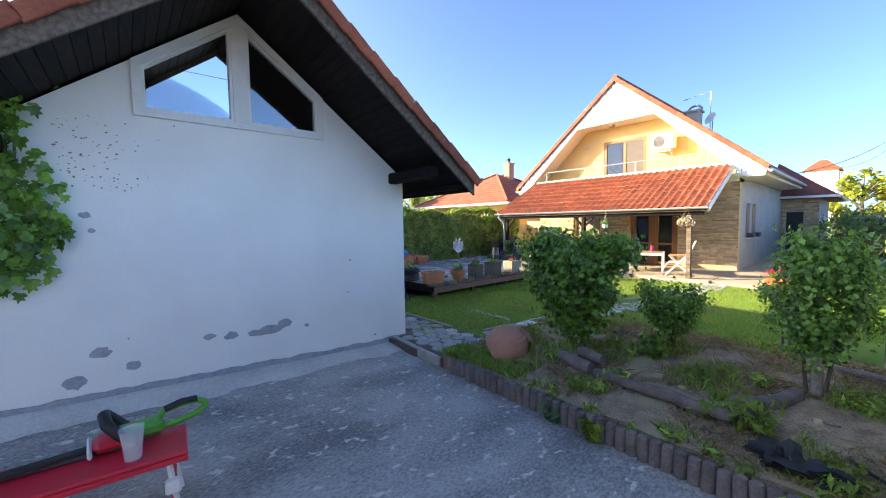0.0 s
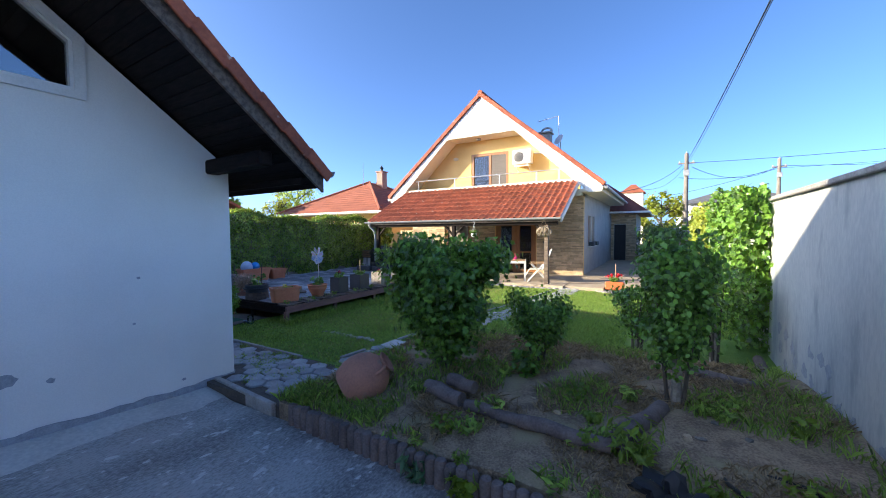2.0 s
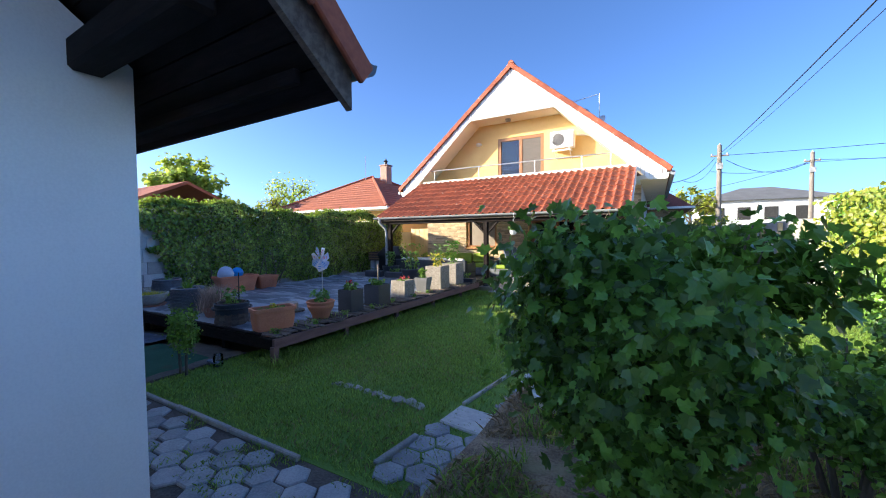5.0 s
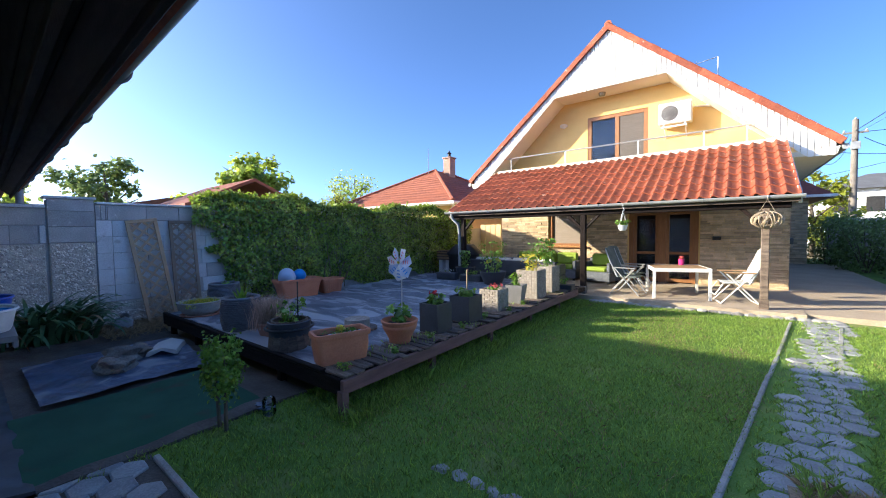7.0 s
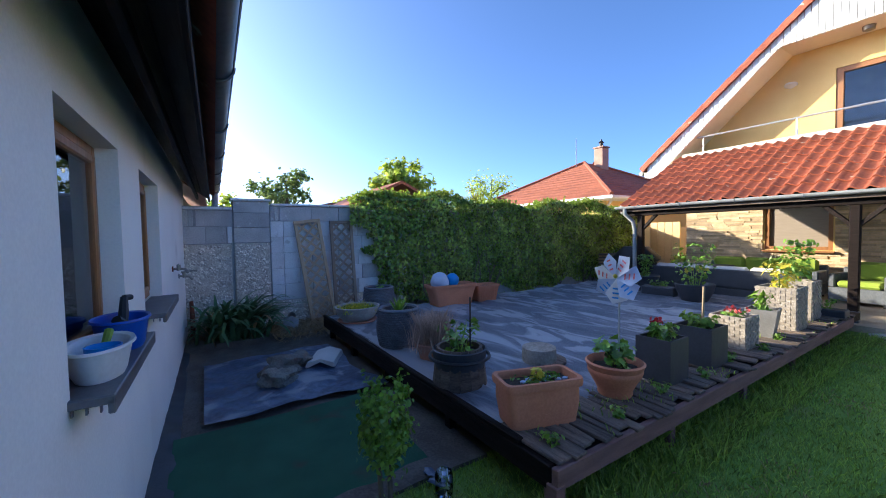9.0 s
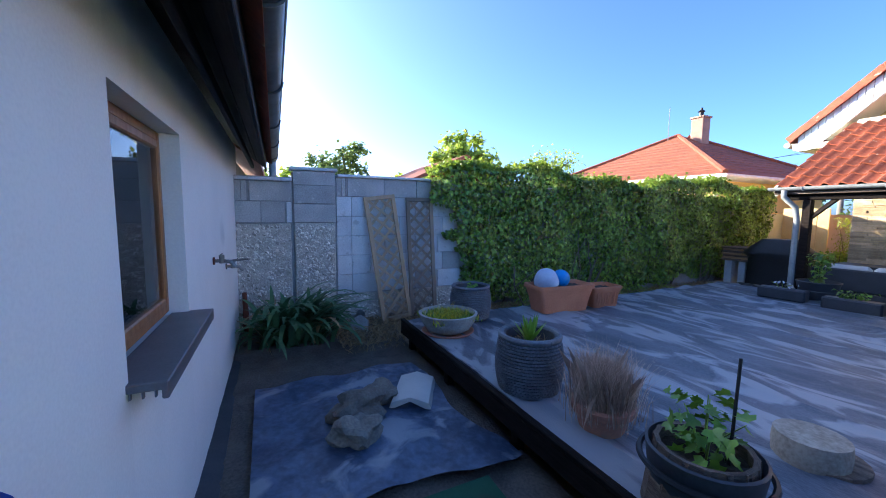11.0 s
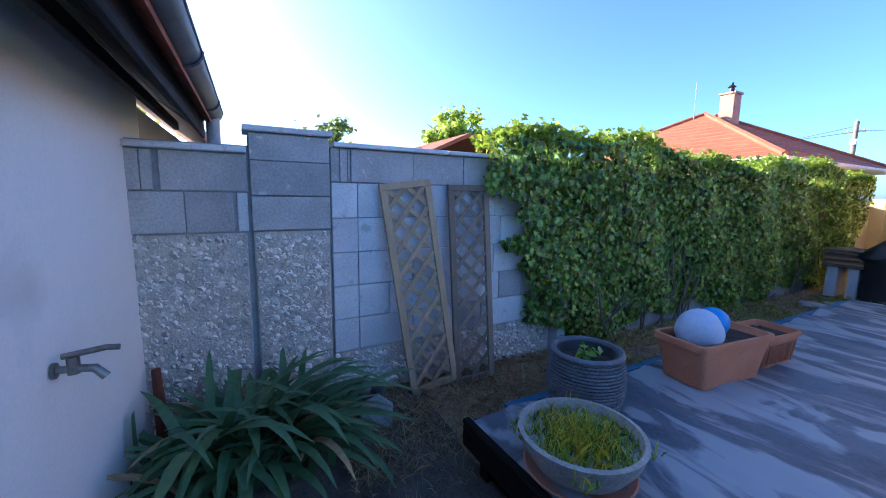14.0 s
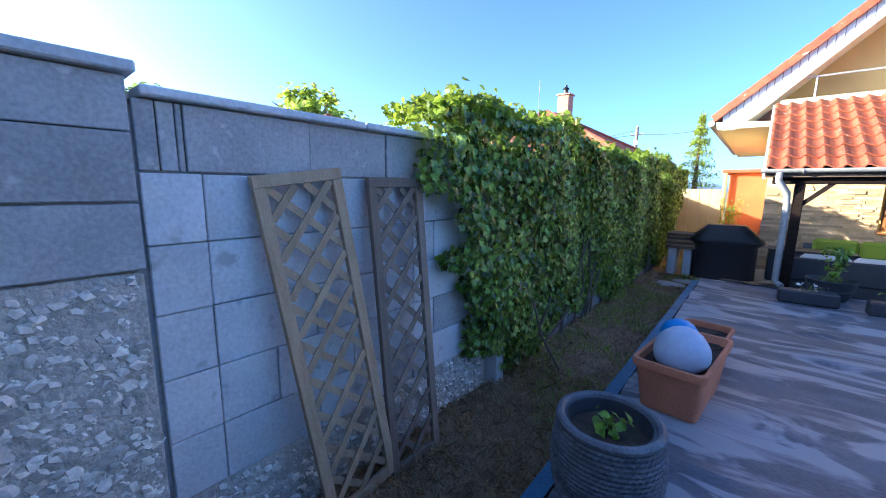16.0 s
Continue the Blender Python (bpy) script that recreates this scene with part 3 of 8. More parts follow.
# ---- outbuilding ----
shed = thing("outbuilding", pose(-2.6, 0.63, 0, 0, 0, -1.25), "white rendered outbuilding with dark timber eaves and tiled roof", "outbuilding")
SL, RY, RZ, EV = 0.767, -2.28, 4.25, 2.50
part("gable_wall", Geo().prism([(0, -0.25), (0, 2.5), (-0.56, 2.93), (-4.0, 2.93), (-4.74, 2.36), (-4.74, -0.25)], -0.3, 0, "x")
     .prism([(-0.56, 2.93), (-1.28, 3.482), (-1.28, 2.93)], -0.3, 0, "x").prism([(-4.0, 2.93), (-3.28, 2.93), (-3.28, 3.482)], -0.3, 0, "x"), M_RENDER, shed, smooth=False)
W1, W2, WZ0, WZ1 = (-2.79, -1.87), (-4.385, -3.42), 1.08, 2.06
xs = [-0.3, W1[1], W1[0], W2[1], W2[0], -7.75]
for k in range(5):
    if k % 2 == 0:
        part("wall_section", Geo().box(xs[k + 1], xs[k], -0.3, 0, -0.25, 2.5), M_RENDER, shed, smooth=False)
    else:
        part("wall_section", Geo().box(xs[k + 1], xs[k], -0.3, 0, -0.25, WZ0), M_RENDER, shed, smooth=False)
        part("wall_section", Geo().box(xs[k + 1], xs[k], -0.3, 0, WZ1, 2.5), M_RENDER, shed, smooth=False)
part("back_wall", Geo().box(-7.75, -0.3, -4.56, -4.26, -0.25, 2.5), M_RENDER, shed, smooth=False)
part("far_gable_wall", Geo().prism([(-0.3, -0.25), (-0.3, 2.5), (RY, 4.0), (-4.26, 2.5), (-4.26, -0.25)], -7.75, -7.45, "x"), M_RENDER, shed, smooth=False)
rsk = random.Random(6)
skirt_line = [(-4.56 + 4.56 * k / 40, .002 - .045 * min(0, -3.93 + 4.56 * k / 40) + rsk.uniform(-.012, .02)) for k in range(41)]
part("plinth_skirt", Geo().prism([(-4.56, -.25)] + skirt_line + [(0, -.25)], 0.002, 0.016, "x").box(-7.7, 0.0, 0.002, 0.016, -0.25, 0.03, 0.006), M_PATCH, shed, "grey cement skirting at the wall foot")
rpatch = random.Random(2)
for (y, z, w, h) in ((-3.66, .54, .16, .12), (-3.41, .35, .13, .09), (-3.86, .29, .16, .14), (-2.73, .51, .13, .07), (-2.50, .48, .15, .10), (-2.08, .47, .34, .12), (-1.88, .52, .20, .13), (-2.25, .46, .16, .08), (-1.60, .44, .06, .045),
                     (-0.56, .10, .045, .03), (-0.94, 1.27, .035, .025), (-0.99, .81, .03, .02), (-3.70, 1.91, .10, .06), (-3.66, 1.76, .06, .05), (-3.80, 1.70, .04, .03), (-3.44, .64, .02, .02)):
    ring = [(y + w / 2 * math.cos(a) * rpatch.uniform(.75, 1.2), z + h / 2 * math.sin(a) * rpatch.uniform(.75, 1.2)) for a in [k * math.pi / 7 for k in range(14)]]
    part("bare_patch", Geo().prism(ring, 0.0006, 0.0022, "x"), M_PATCH, shed, "patch of bare grey render")
mud = Geo()
for k in range(110):
    y, z, w = -3.9 + abs(rpatch.gauss(0, .34)), rpatch.uniform(2.15, 2.88), rpatch.uniform(.003, .012)
    if z < 2.88 + (y + 3.6) * .3:
        mud.prism([(y + w * math.cos(a) * rpatch.uniform(.6, 1.1), z + w * .7 * math.sin(a)) for a in [i * math.pi / 4 for i in range(8)]], .0005, .004, "x")
part("mud_spots", mud, M_SOIL, shed, "spots of dry mud under the eaves", kind="stuff")

roof = Geo()
for s in (1, -1):
    e = RY + s * (RY * -1 + 0.36)
    zl = RZ - SL * abs(e - RY)
    roof.prism([(RY, RZ + 0.055), (e, zl + 0.055), (e, zl + 0.14), (RY, RZ + 0.14)], -8.1, 1.20, "x")
part("roof_deck", roof, M_DARKWOOD, shed, "dark timber roof deck", smooth=False)
board_mesh = Geo().box(0.012, 1.20, 0, 0.118, 0, 0.022, 0.004).mesh("soffit_board")
board_long = Geo().box(-8.0, 1.20, 0, 0.118, 0, 0.022, 0.004).mesh("eave_board")
for s in (1, -1):
    slope = math.degrees(math.atan(SL)) * -s
    for k in range(27):
        d = 0.02 + k * 0.122
        dy, dz = d * math.cos(math.atan(SL)), d * math.sin(math.atan(SL))
        y = RY + s * dy
        z = RZ - dz + 0.03
        on_eave = abs(y - RY) > 2.30
        m = pose(0, y, z, slope if s > 0 else 180 + slope, 0, 0)
        if s < 0:
            m = pose(0, y, z, 0, 0, 0) @ pose(0, 0, 0, 37.5, 0, 0) @ pose(0, -0.118, 0)
        part("eave_board" if on_eave else "soffit_board", board_long if on_eave else board_mesh, M_DARKWOOD, shed, at=m)
for s in (1, -1):
    e = RY + s * 2.66
    zl = RZ - SL * 2.66
    part("barge_board", Geo().prism([(RY, RZ - 0.04), (e, zl - 0.04), (e, zl + 0.20), (RY, RZ + 0.20)], 1.20, 1.235, "x"), M_WEATHER, shed, "weathered grey-brown barge board", smooth=False)
tile_geo = Geo().box(-0.10, 0.07, -0.19, 0.19, 0, 0.03, 0.008).box(0.045, 0.075, -0.19, 0.19, -0.10, 0.02, 0.008)
verge_mesh = tile_geo.mesh("verge_tile")
for s in (1, -1):
    for k in range(10):
        d = 0.12 + k * 0.35
        y = RY + s * d * math.cos(math.atan(SL))
        z = RZ + 0.225 - d * math.sin(math.atan(SL))
        part("verge_tile", verge_mesh, M_TILE, shed, "red clay verge tile", at=pose(1.22, y, z, -37.5 * s - 3 * s, 0, 0))
for s in (1, -1):
    e = RY + s * 2.72
    zl = RZ + 0.145 - SL * 2.72
    part("roof_tiling", Geo().prism([(RY, RZ + 0.145), (e, zl), (e, zl + 0.03), (RY, RZ + 0.185)], -8.1, 1.10, "x"), M_TILE, shed, smooth=False)
part("purlin", Geo().box(0.0, 1.06, -0.27, -0.12, 2.40, 2.56, 0.02), M_DARKWOOD, shed)
part("purlin", Geo().box(0.0, 0.80, RY * 2 + 0.24, RY * 2 + 0.40, 2.43, 2.59, 0.015), M_DARKWOOD, shed)
part("fascia_board", Geo().box(-8.1, 1.20, 0.345, 0.37, 2.22, 2.40, 0.004), M_DARKWOOD, shed)
part("eave_lath", Geo().box(-8.0, 1.10, 0.17, 0.205, 2.255, 2.32, 0.004), M_DARKWOOD, shed)


def gutter(name, x0, x1, y, z, r, material, parent, label="", brackets=0):
    """A half-round gutter along x with closed ends and brackets."""
    g = Geo()
    n = 10
    prof = [(r * math.cos(math.pi + math.pi * k / n), r * math.sin(math.pi + math.pi * k / n)) for k in range(n + 1)]
    inner = [(p * 0.93, q * 0.93) for p, q in prof][::-1]
    g.prism([(y + p, z + q) for p, q in prof + inner], x0, x1, "x")
    for x in (x0, x1):
        g.prism([(y + p, z + q) for p, q in prof], x - 0.004, x + 0.004, "x")
    g.tube([(x0, y + r, z), (x1, y + r, z)], r * 0.11, 6)
    ob = part(name, g, material, parent, label)
    for k in range(brackets):
        x = x0 + (x1 - x0) * (k + 0.5) / brackets
        part("gutter_bracket", Geo().tube([(x, y + r * 1.08 * math.cos(a), z + r * 1.08 * math.sin(a)) for a in [math.pi + math.pi * i / 8 for i in range(9)]], 0.008, 5), material, ob)
    return ob


gutter("gutter", -8.0, 1.27, 0.445, 2.41, 0.07, M_DARKGUTTER, shed, "dark grey half-round gutter", 9)
part("downpipe", Geo().tube([(-7.9, 0.445, 2.36), (-7.9, 0.445, 2.2), (-7.92, 0.445, -0.1)], 0.05, 12), M_ZINC, shed, "pale grey downpipe")


def shed_window(x0, x1):
    z0, z1 = WZ0 + 0.02, WZ1
    f, h = .05, .095
    w = part("window", Geo().box(x0, x0 + f, -.16, -.09, z0, z1, .006).box(x1 - f, x1, -.16, -.09, z0, z1, .006).box(x0 + f, x1 - f, -.16, -.09, z1 - f, z1, .006).box(x0 + f, x1 - f, -.16, -.09, z0, z0 + f, .006), M_BROWNFRAME, shed, "oak-brown window frame")
    part("sash", Geo().box(x0 + f, x0 + h, -.14, -.078, z0 + f, z1 - f, .008).box(x1 - h, x1 - f, -.14, -.078, z0 + f, z1 - f, .008)
         .box(x0 + h, x1 - h, -.14, -.078, z1 - h, z1 - f, .008).box(x0 + h, x1 - h, -.14, -.078, z0 + f, z0 + h, .008), M_BROWNFRAME, w)
    part("pane", Geo().box(x0 + h - .01, x1 - h + .01, -.100, -.094, z0 + h - .01, z1 - h + .01), M_GLASS, w, "clear reflecting glass")
    cur = Geo()
    n = 40
    prof = [(x0 + .06 + (x1 - x0 - .12) * k / n, -.185 + .018 * math.sin(k * 1.9)) for k in range(n + 1)]
    cur.prism(prof + [(p, q - .006) for p, q in prof[::-1]], z0, z1, "z")
    part("curtain", cur, M_CURTAIN, w, "grey curtain behind the glass")
    sill = part("sill", Geo().box(x0 - .03, x1 + .03, -.085, .115, WZ0 - .018, WZ0 + .012, .004).box(x0 - .03, x1 + .03, .095, .115, WZ0 - .05, WZ0, .004), M_SILL, shed, "grey-brown hollow plastic sill")
    for k in range(6):
        part("sill_rib", Geo().box(x1 + .01, x1 + .028, -.1 + k * .035, -.095 + k * .035, WZ0 - .04, WZ0 - .018), M_SILL, sill)


shed_window(*W1)
shed_window(*W2)

# gable window in two sloping lights
gw = part("gable_window", Geo()
          .prism([(-1.28, 2.93), (-3.28, 2.93), (-3.28, 3.00), (-1.28, 3.00)], -0.12, 0.034, "x")
          .prism([(-1.28, 3.0), (-1.28, 3.48), (-1.36, 3.43), (-1.36, 3.0)], -0.12, 0.034, "x")
          .prism([(-3.28, 3.0), (-3.20, 3.0), (-3.20, 3.43), (-3.28, 3.48)], -0.12, 0.034, "x")
          .prism([(-1.28, 3.48), (-2.28, 4.24), (-2.28, 4.14), (-1.36, 3.43)], -0.12, 0.034, "x")
          .prism([(-3.28, 3.48), (-3.20, 3.43), (-2.28, 4.14), (-2.28, 4.24)], -0.12, 0.034, "x")
          .prism([(-2.20, 3.0), (-2.20, 4.07), (-2.28, 4.14), (-2.36, 4.07), (-2.36, 3.0)], -0.12, 0.04, "x"), M_WHITEFRAME, shed, "white frame of the gable window", smooth=False)
for s in (1, -1):
    c = -2.28
    inner = [(c + s * .92, 3.0), (c + s * .92, 3.43), (c + s * .08, 4.07), (c + s * .08, 3.0)]
    mid = (sum(p for p, q in inner) / 4, sum(q for p, q in inner) / 4)
    small = [(mid[0] + (p - mid[0]) * .93, mid[1] + (q - mid[1]) * .93) for p, q in inner]
    g = Geo()
    for k in range(4):
        a, b, cc, d = inner[k], inner[(k + 1) % 4], small[(k + 1) % 4], small[k]
        g.prism([a, b, cc, d], -0.08, 0.022, "x")
    part("sash", g, M_WHITEFRAME, gw, smooth=False)
    part("pane", Geo().prism(small, -0.035, -0.03, "x"), M_COATEDGLASS, gw, "sky-reflecting glass", smooth=False)
part("room_behind", Geo().box(-1.4, -0.31, -3.9, -0.7, 2.85, 2.9).box(-1.42, -1.4, -3.9, -0.7, 2.9, 4.0), M_GREYROOM, shed, smooth=False)

# ---- neighbour's outbuilding beyond the block wall ----
nshed = thing("neighbour_outbuilding", pose(-10.75, 0.80, 0, 0, 0, -1.25), "neighbour's outbuilding with brown tiled roof behind the wall", "outbuilding")
part("wall", Geo().box(-7.0, 0, -4.5, -0.1, -0.2, 2.45), M_SIDEWALL, nshed, smooth=False)
part("roof", Geo().prism([(RY, 4.42), (0.3, 2.42), (0.3, 2.30), (RY, 4.30)], -7.4, 0.2, "x").prism([(RY, 4.42), (-4.9, 2.42), (-4.9, 2.30), (RY, 4.30)], -7.4, 0.2, "x"), M_TILE_BROWN, nshed, smooth=False)

# ---- house ----
house = thing("house", pose(0, 0, 0), "gabled house with white cladding, stone facade and loggia", "house")
HX0, HX1, RX = -8.1, -0.55, -4.47
part("wall", Geo().box(HX0, -6.37, 12.58, 12.88, -0.2, 3.3).box(-6.37, -5.19, 12.58, 12.88, -0.2, 1.08).box(-6.37, -5.19, 12.58, 12.88, 2.15, 3.3)
     .box(-5.19, -3.98, 12.58, 12.88, -0.2, 3.3).box(-3.98, -2.30, 12.58, 12.88, 2.15, 3.3).box(-2.30, HX1, 12.58, 12.88, -0.2, 3.3)
     .box(HX0, HX0 + 0.3, 12.88, 21, -0.2, 3.3), M_YELLOW, house, smooth=False)
side = Geo()
sw = [(12.88, 13.75), (13.75, 14.35), (14.35, 14.75), (14.75, 15.35), (15.35, 21.5)]
for k, (a, b) in enumerate(sw):
    if k % 2 == 0:
        side.box(HX1 - 0.3, HX1, a, b, -0.2, 3.3)
    else:
        side.box(HX1 - 0.3, HX1, a, b, -0.2, 1.15)
        side.box(HX1 - 0.3, HX1, a, b, 2.35, 3.3)
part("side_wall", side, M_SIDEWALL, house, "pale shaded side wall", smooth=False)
for k in (1, 3):
    a, b = sw[k]
    w = part("side_window", Geo().box(HX1 - .14, HX1 - .08, a, a + .06, 1.15, 2.35).box(HX1 - .14, HX1 - .08, b - .06, b, 1.15, 2.35).box(HX1 - .14, HX1 - .08, a + .06, b - .06, 2.29, 2.35).box(HX1 - .14, HX1 - .08, a + .06, b - .06, 1.15, 1.21), M_BROWNFRAME, house)
    part("pane", Geo().box(HX1 - .12, HX1 - .115, a + .05, b - .05, 1.2, 2.3), M_GLASS, w)
    part("window_sill", Geo().box(HX1 - .1, HX1 + .1, a - .04, b + .04, 1.10, 1.14, .006), M_WHITEFRAME, w)
    part("window_box", Geo().box(HX1 + .02, HX1 + .2, a + .05, b - .05, 1.145, 1.30, .015), M_ANTHRACITE, w)
part("interior", Geo().box(HX0 + .31, HX1 - .31, 14.6, 14.62, 0, 3.0).box(HX0 + .31, HX1 - .31, 12.9, 14.6, 0.02, 0.06).box(HX0 + .31, HX1 - .31, 12.89, 14.6, 2.9, 2.95), M_DARKROOM, house, "dark room behind the doors", smooth=False)

# split stone strips on the front
clad = Geo()
rc = random.Random(11)
z = 0.0
while z < 3.05:
    h = rc.uniform(0.035, 0.065)
    x = HX0 - 0.02
    while x < HX1 + 0.02:
        w = rc.uniform(0.16, 0.50)
        x1 = min(x + w, HX1 + 0.03)
        hole = (z + h > 1.05 and z < 2.17 and x1 > -6.40 and x < -5.16) or (z < 2.17 and x1 > -4.01 and x < -2.27)
        if not hole:
            clad.box(x, x1 - 0.006, 12.56 - rc.uniform(0.0, 0.03), 12.585, z, z + h - 0.004)
        else:
            for a, b in ((-6.40, -5.16), (-4.01, -2.27)):
                if b == -5.16 and (z + h <= 1.05):
                    continue
                if x < a < x1 and a - x > 0.03:
                    clad.box(x, a - 0.006, 12.56 - rc.uniform(0.0, 0.03), 12.585, z, z + h - 0.004)
                if x < b < x1 and x1 - b > 0.03:
                    clad.box(b + 0.006, x1 - 0.006, 12.56 - rc.uniform(0.0, 0.03), 12.585, z, z + h - 0.004)
        x = x1 if x1 < HX1 + 0.02 else 99
    z += h
part("stone_cladding", clad, M_STONE, house, "split sandstone strips in warm browns", smooth=False, kind="stuff")

# ground-floor window and double door
fw = part("front_window", Geo().box(-6.37, -6.29, 12.60, 12.70, 1.08, 2.15, .005).box(-5.27, -5.19, 12.60, 12.70, 1.08, 2.15, .005).box(-6.29, -5.27, 12.60, 12.70, 2.07, 2.15, .005).box(-6.29, -5.27, 12.60, 12.70, 1.08, 1.16, .005), M_BROWNFRAME, house)
part("shutter", Geo().box(-6.29, -5.27, 12.66, 12.68, 1.16, 2.07), M_BLIND, fw, "lowered beige roller shutter")
part("window_sill", Geo().box(-6.42, -5.14, 12.46, 12.62, 1.03, 1.07, .006), M_BROWNFRAME, fw)
fd = part("terrace_door", Geo().box(-3.98, -3.86, 12.60, 12.70, 0.1, 2.15, .005).box(-2.42, -2.30, 12.60, 12.70, 0.1, 2.15, .005).box(-3.86, -2.42, 12.60, 12.70, 2.05, 2.15, .005).box(-3.23, -3.05, 12.60, 12.70, 0.1, 2.05, .005), M_BROWNFRAME, house)
for a, b in ((-3.86, -3.23), (-3.05, -2.42)):
    leaf = part("door_leaf", Geo().box(a, a + .08, 12.62, 12.69, .12, 2.05, .005).box(b - .08, b, 12.62, 12.69, .12, 2.05, .005).box(a + .08, b - .08, 12.62, 12.69, 1.97, 2.05, .005).box(a + .08, b - .08, 12.62, 12.69, .12, .22, .005).box(a + .08, b - .08, 12.62, 12.69, .88, .95, .005), M_BROWNFRAME, fd)
    part("pane", Geo().box(a + .07, b - .07, 12.65, 12.655, .2, 1.99), M_GLASS, leaf)
part("wall_box", Geo().box(-2.0, -1.82, 12.50, 12.56, 1.28, 1.37, .01), M_BLACKPL, house, "small dark box on the stone")

# upper floor: loggia wall, cheeks, balcony door
GY = 12.15
BX = (-8.15, -0.75)
up = (Geo().prism([(BX[0], 2.9), (-5.29, 2.9), (-5.29, 5.75), (-6.1, 5.75), (BX[0], 4.0)], 13.0, 13.2, "y")
      .prism([(-3.58, 2.9), (BX[1], 2.9), (BX[1], 3.95), (-2.85, 5.75), (-3.58, 5.75)], 13.0, 13.2, "y").box(-5.29, -3.58, 13.0, 13.2, 5.10, 5.75))
part("loggia_wall", up, M_YELLOW, house, "yellow rendered loggia wall", smooth=False)
part("loggia_floor", Geo().box(HX0, HX1, 12.2, 13.2, 3.02, 3.18), M_CREAM, house, smooth=False)
part("loggia_ceiling", Geo().box(-6.2, -2.9, GY + .03, 13.05, 5.66, 5.72), M_CREAM, house, smooth=False)
for s, (xa, za, xb, zb) in ((1, (-6.03, 5.66, -8.55, 3.30)), (-1, (-3.04, 5.66, -0.45, 3.30))):
    part("loggia_cheek", Geo().prism([(xa, za), (xb, zb), (xb - s * .05, zb + .04), (xa - s * .05, za + .05)], GY + .03, 13.05, "y"), M_CREAM, house, "cream sloping loggia soffit", smooth=False)
bd = part("balcony_door", Geo().box(-5.29, -5.17, 13.02, 13.12, 3.1, 5.10, .005).box(-3.70, -3.58, 13.02, 13.12, 3.1, 5.10, .005).box(-5.17, -3.70, 13.02, 13.12, 4.99, 5.10, .005).box(-4.48, -4.36, 13.02, 13.12, 3.1, 4.99, .005), M_BROWNFRAME, house)
part("pane", Geo().box(-5.17, -4.48, 13.06, 13.065, 3.1, 4.99), M_GLASS, bd)
part("shutter", Geo().box(-4.36, -3.70, 13.04, 13.06, 3.1, 4.99), mat("dark_brown_shutter", (0.13, 0.11, 0.092), (0.10, 0.084, 0.07), rough=0.7, scale=4, fine=40, stretch=(1, 1, 20), bump=0.15), bd, "lowered brown roller shutter")
part("interior", Geo().box(-5.4, -3.5, 13.6, 13.62, 3.0, 5.2), M_GREYROOM, bd)
part("wall_lamp", Geo().lathe([(0, 0), (.12, .06), (.13, .1)], 14), M_CREAM, house, "small cream wall lamp", at=pose(-6.05, 12.98, 4.9, -20))
part("ceiling_lamp", Geo().lathe([(0.0, -.1), (.09, -.08), (.1, 0)], 14), M_BRASS, house, at=pose(-4.75, 12.6, 5.66))

# white vertical boards of the gable, cut to the roof line and the opening
slope = (7.28 - 3.42) / 4.62


def roof_low(x):
    return 7.28 - slope * abs(x - RX) - 0.06


def opening_top(x):
    if x < -6.03:
        return 5.67 + (x + 6.03) * 0.935
    if x > -3.04:
        return 5.67 - (x + 3.04) * 0.935
    return 5.67


x = -9.02
while x < 0.05:
    x1 = x + 0.113
    a, b = x + 0.007, x1 - 0.007
    za, zb = roof_low(a), roof_low(b)
    la, lb = max(opening_top(a), 3.0), max(opening_top(b), 3.0)
    if a < -8.5 or b > -0.6:
        la, lb = max(3.12, la), max(3.12, lb)
    if za > la + 0.02 and zb > lb - 0.02:
        part("board", Geo().prism([(a, la), (b, lb), (b, max(zb, lb + .01)), (a, za)], GY, GY + 0.03, "y"), M_PLANKPVC, house, smooth=False)
    x = x1
part("gable_backing", Geo().prism([(-6.03, 5.70), (-3.04, 5.70), (RX + 1.3, 6.0), (RX, 7.1), (RX - 1.3, 6.0)], GY + .035, GY + .06, "y")
     .prism([(-6.05, 5.72), (-6.0, 5.95), (-9.0, 3.42), (-8.75, 3.15)], GY + .035, GY + .06, "y").prism([(-3.02, 5.72), (-.3, 3.15), (0.05, 3.42), (-3.07, 5.95)], GY + .035, GY + .06, "y"), M_MORTAR, house, smooth=False)
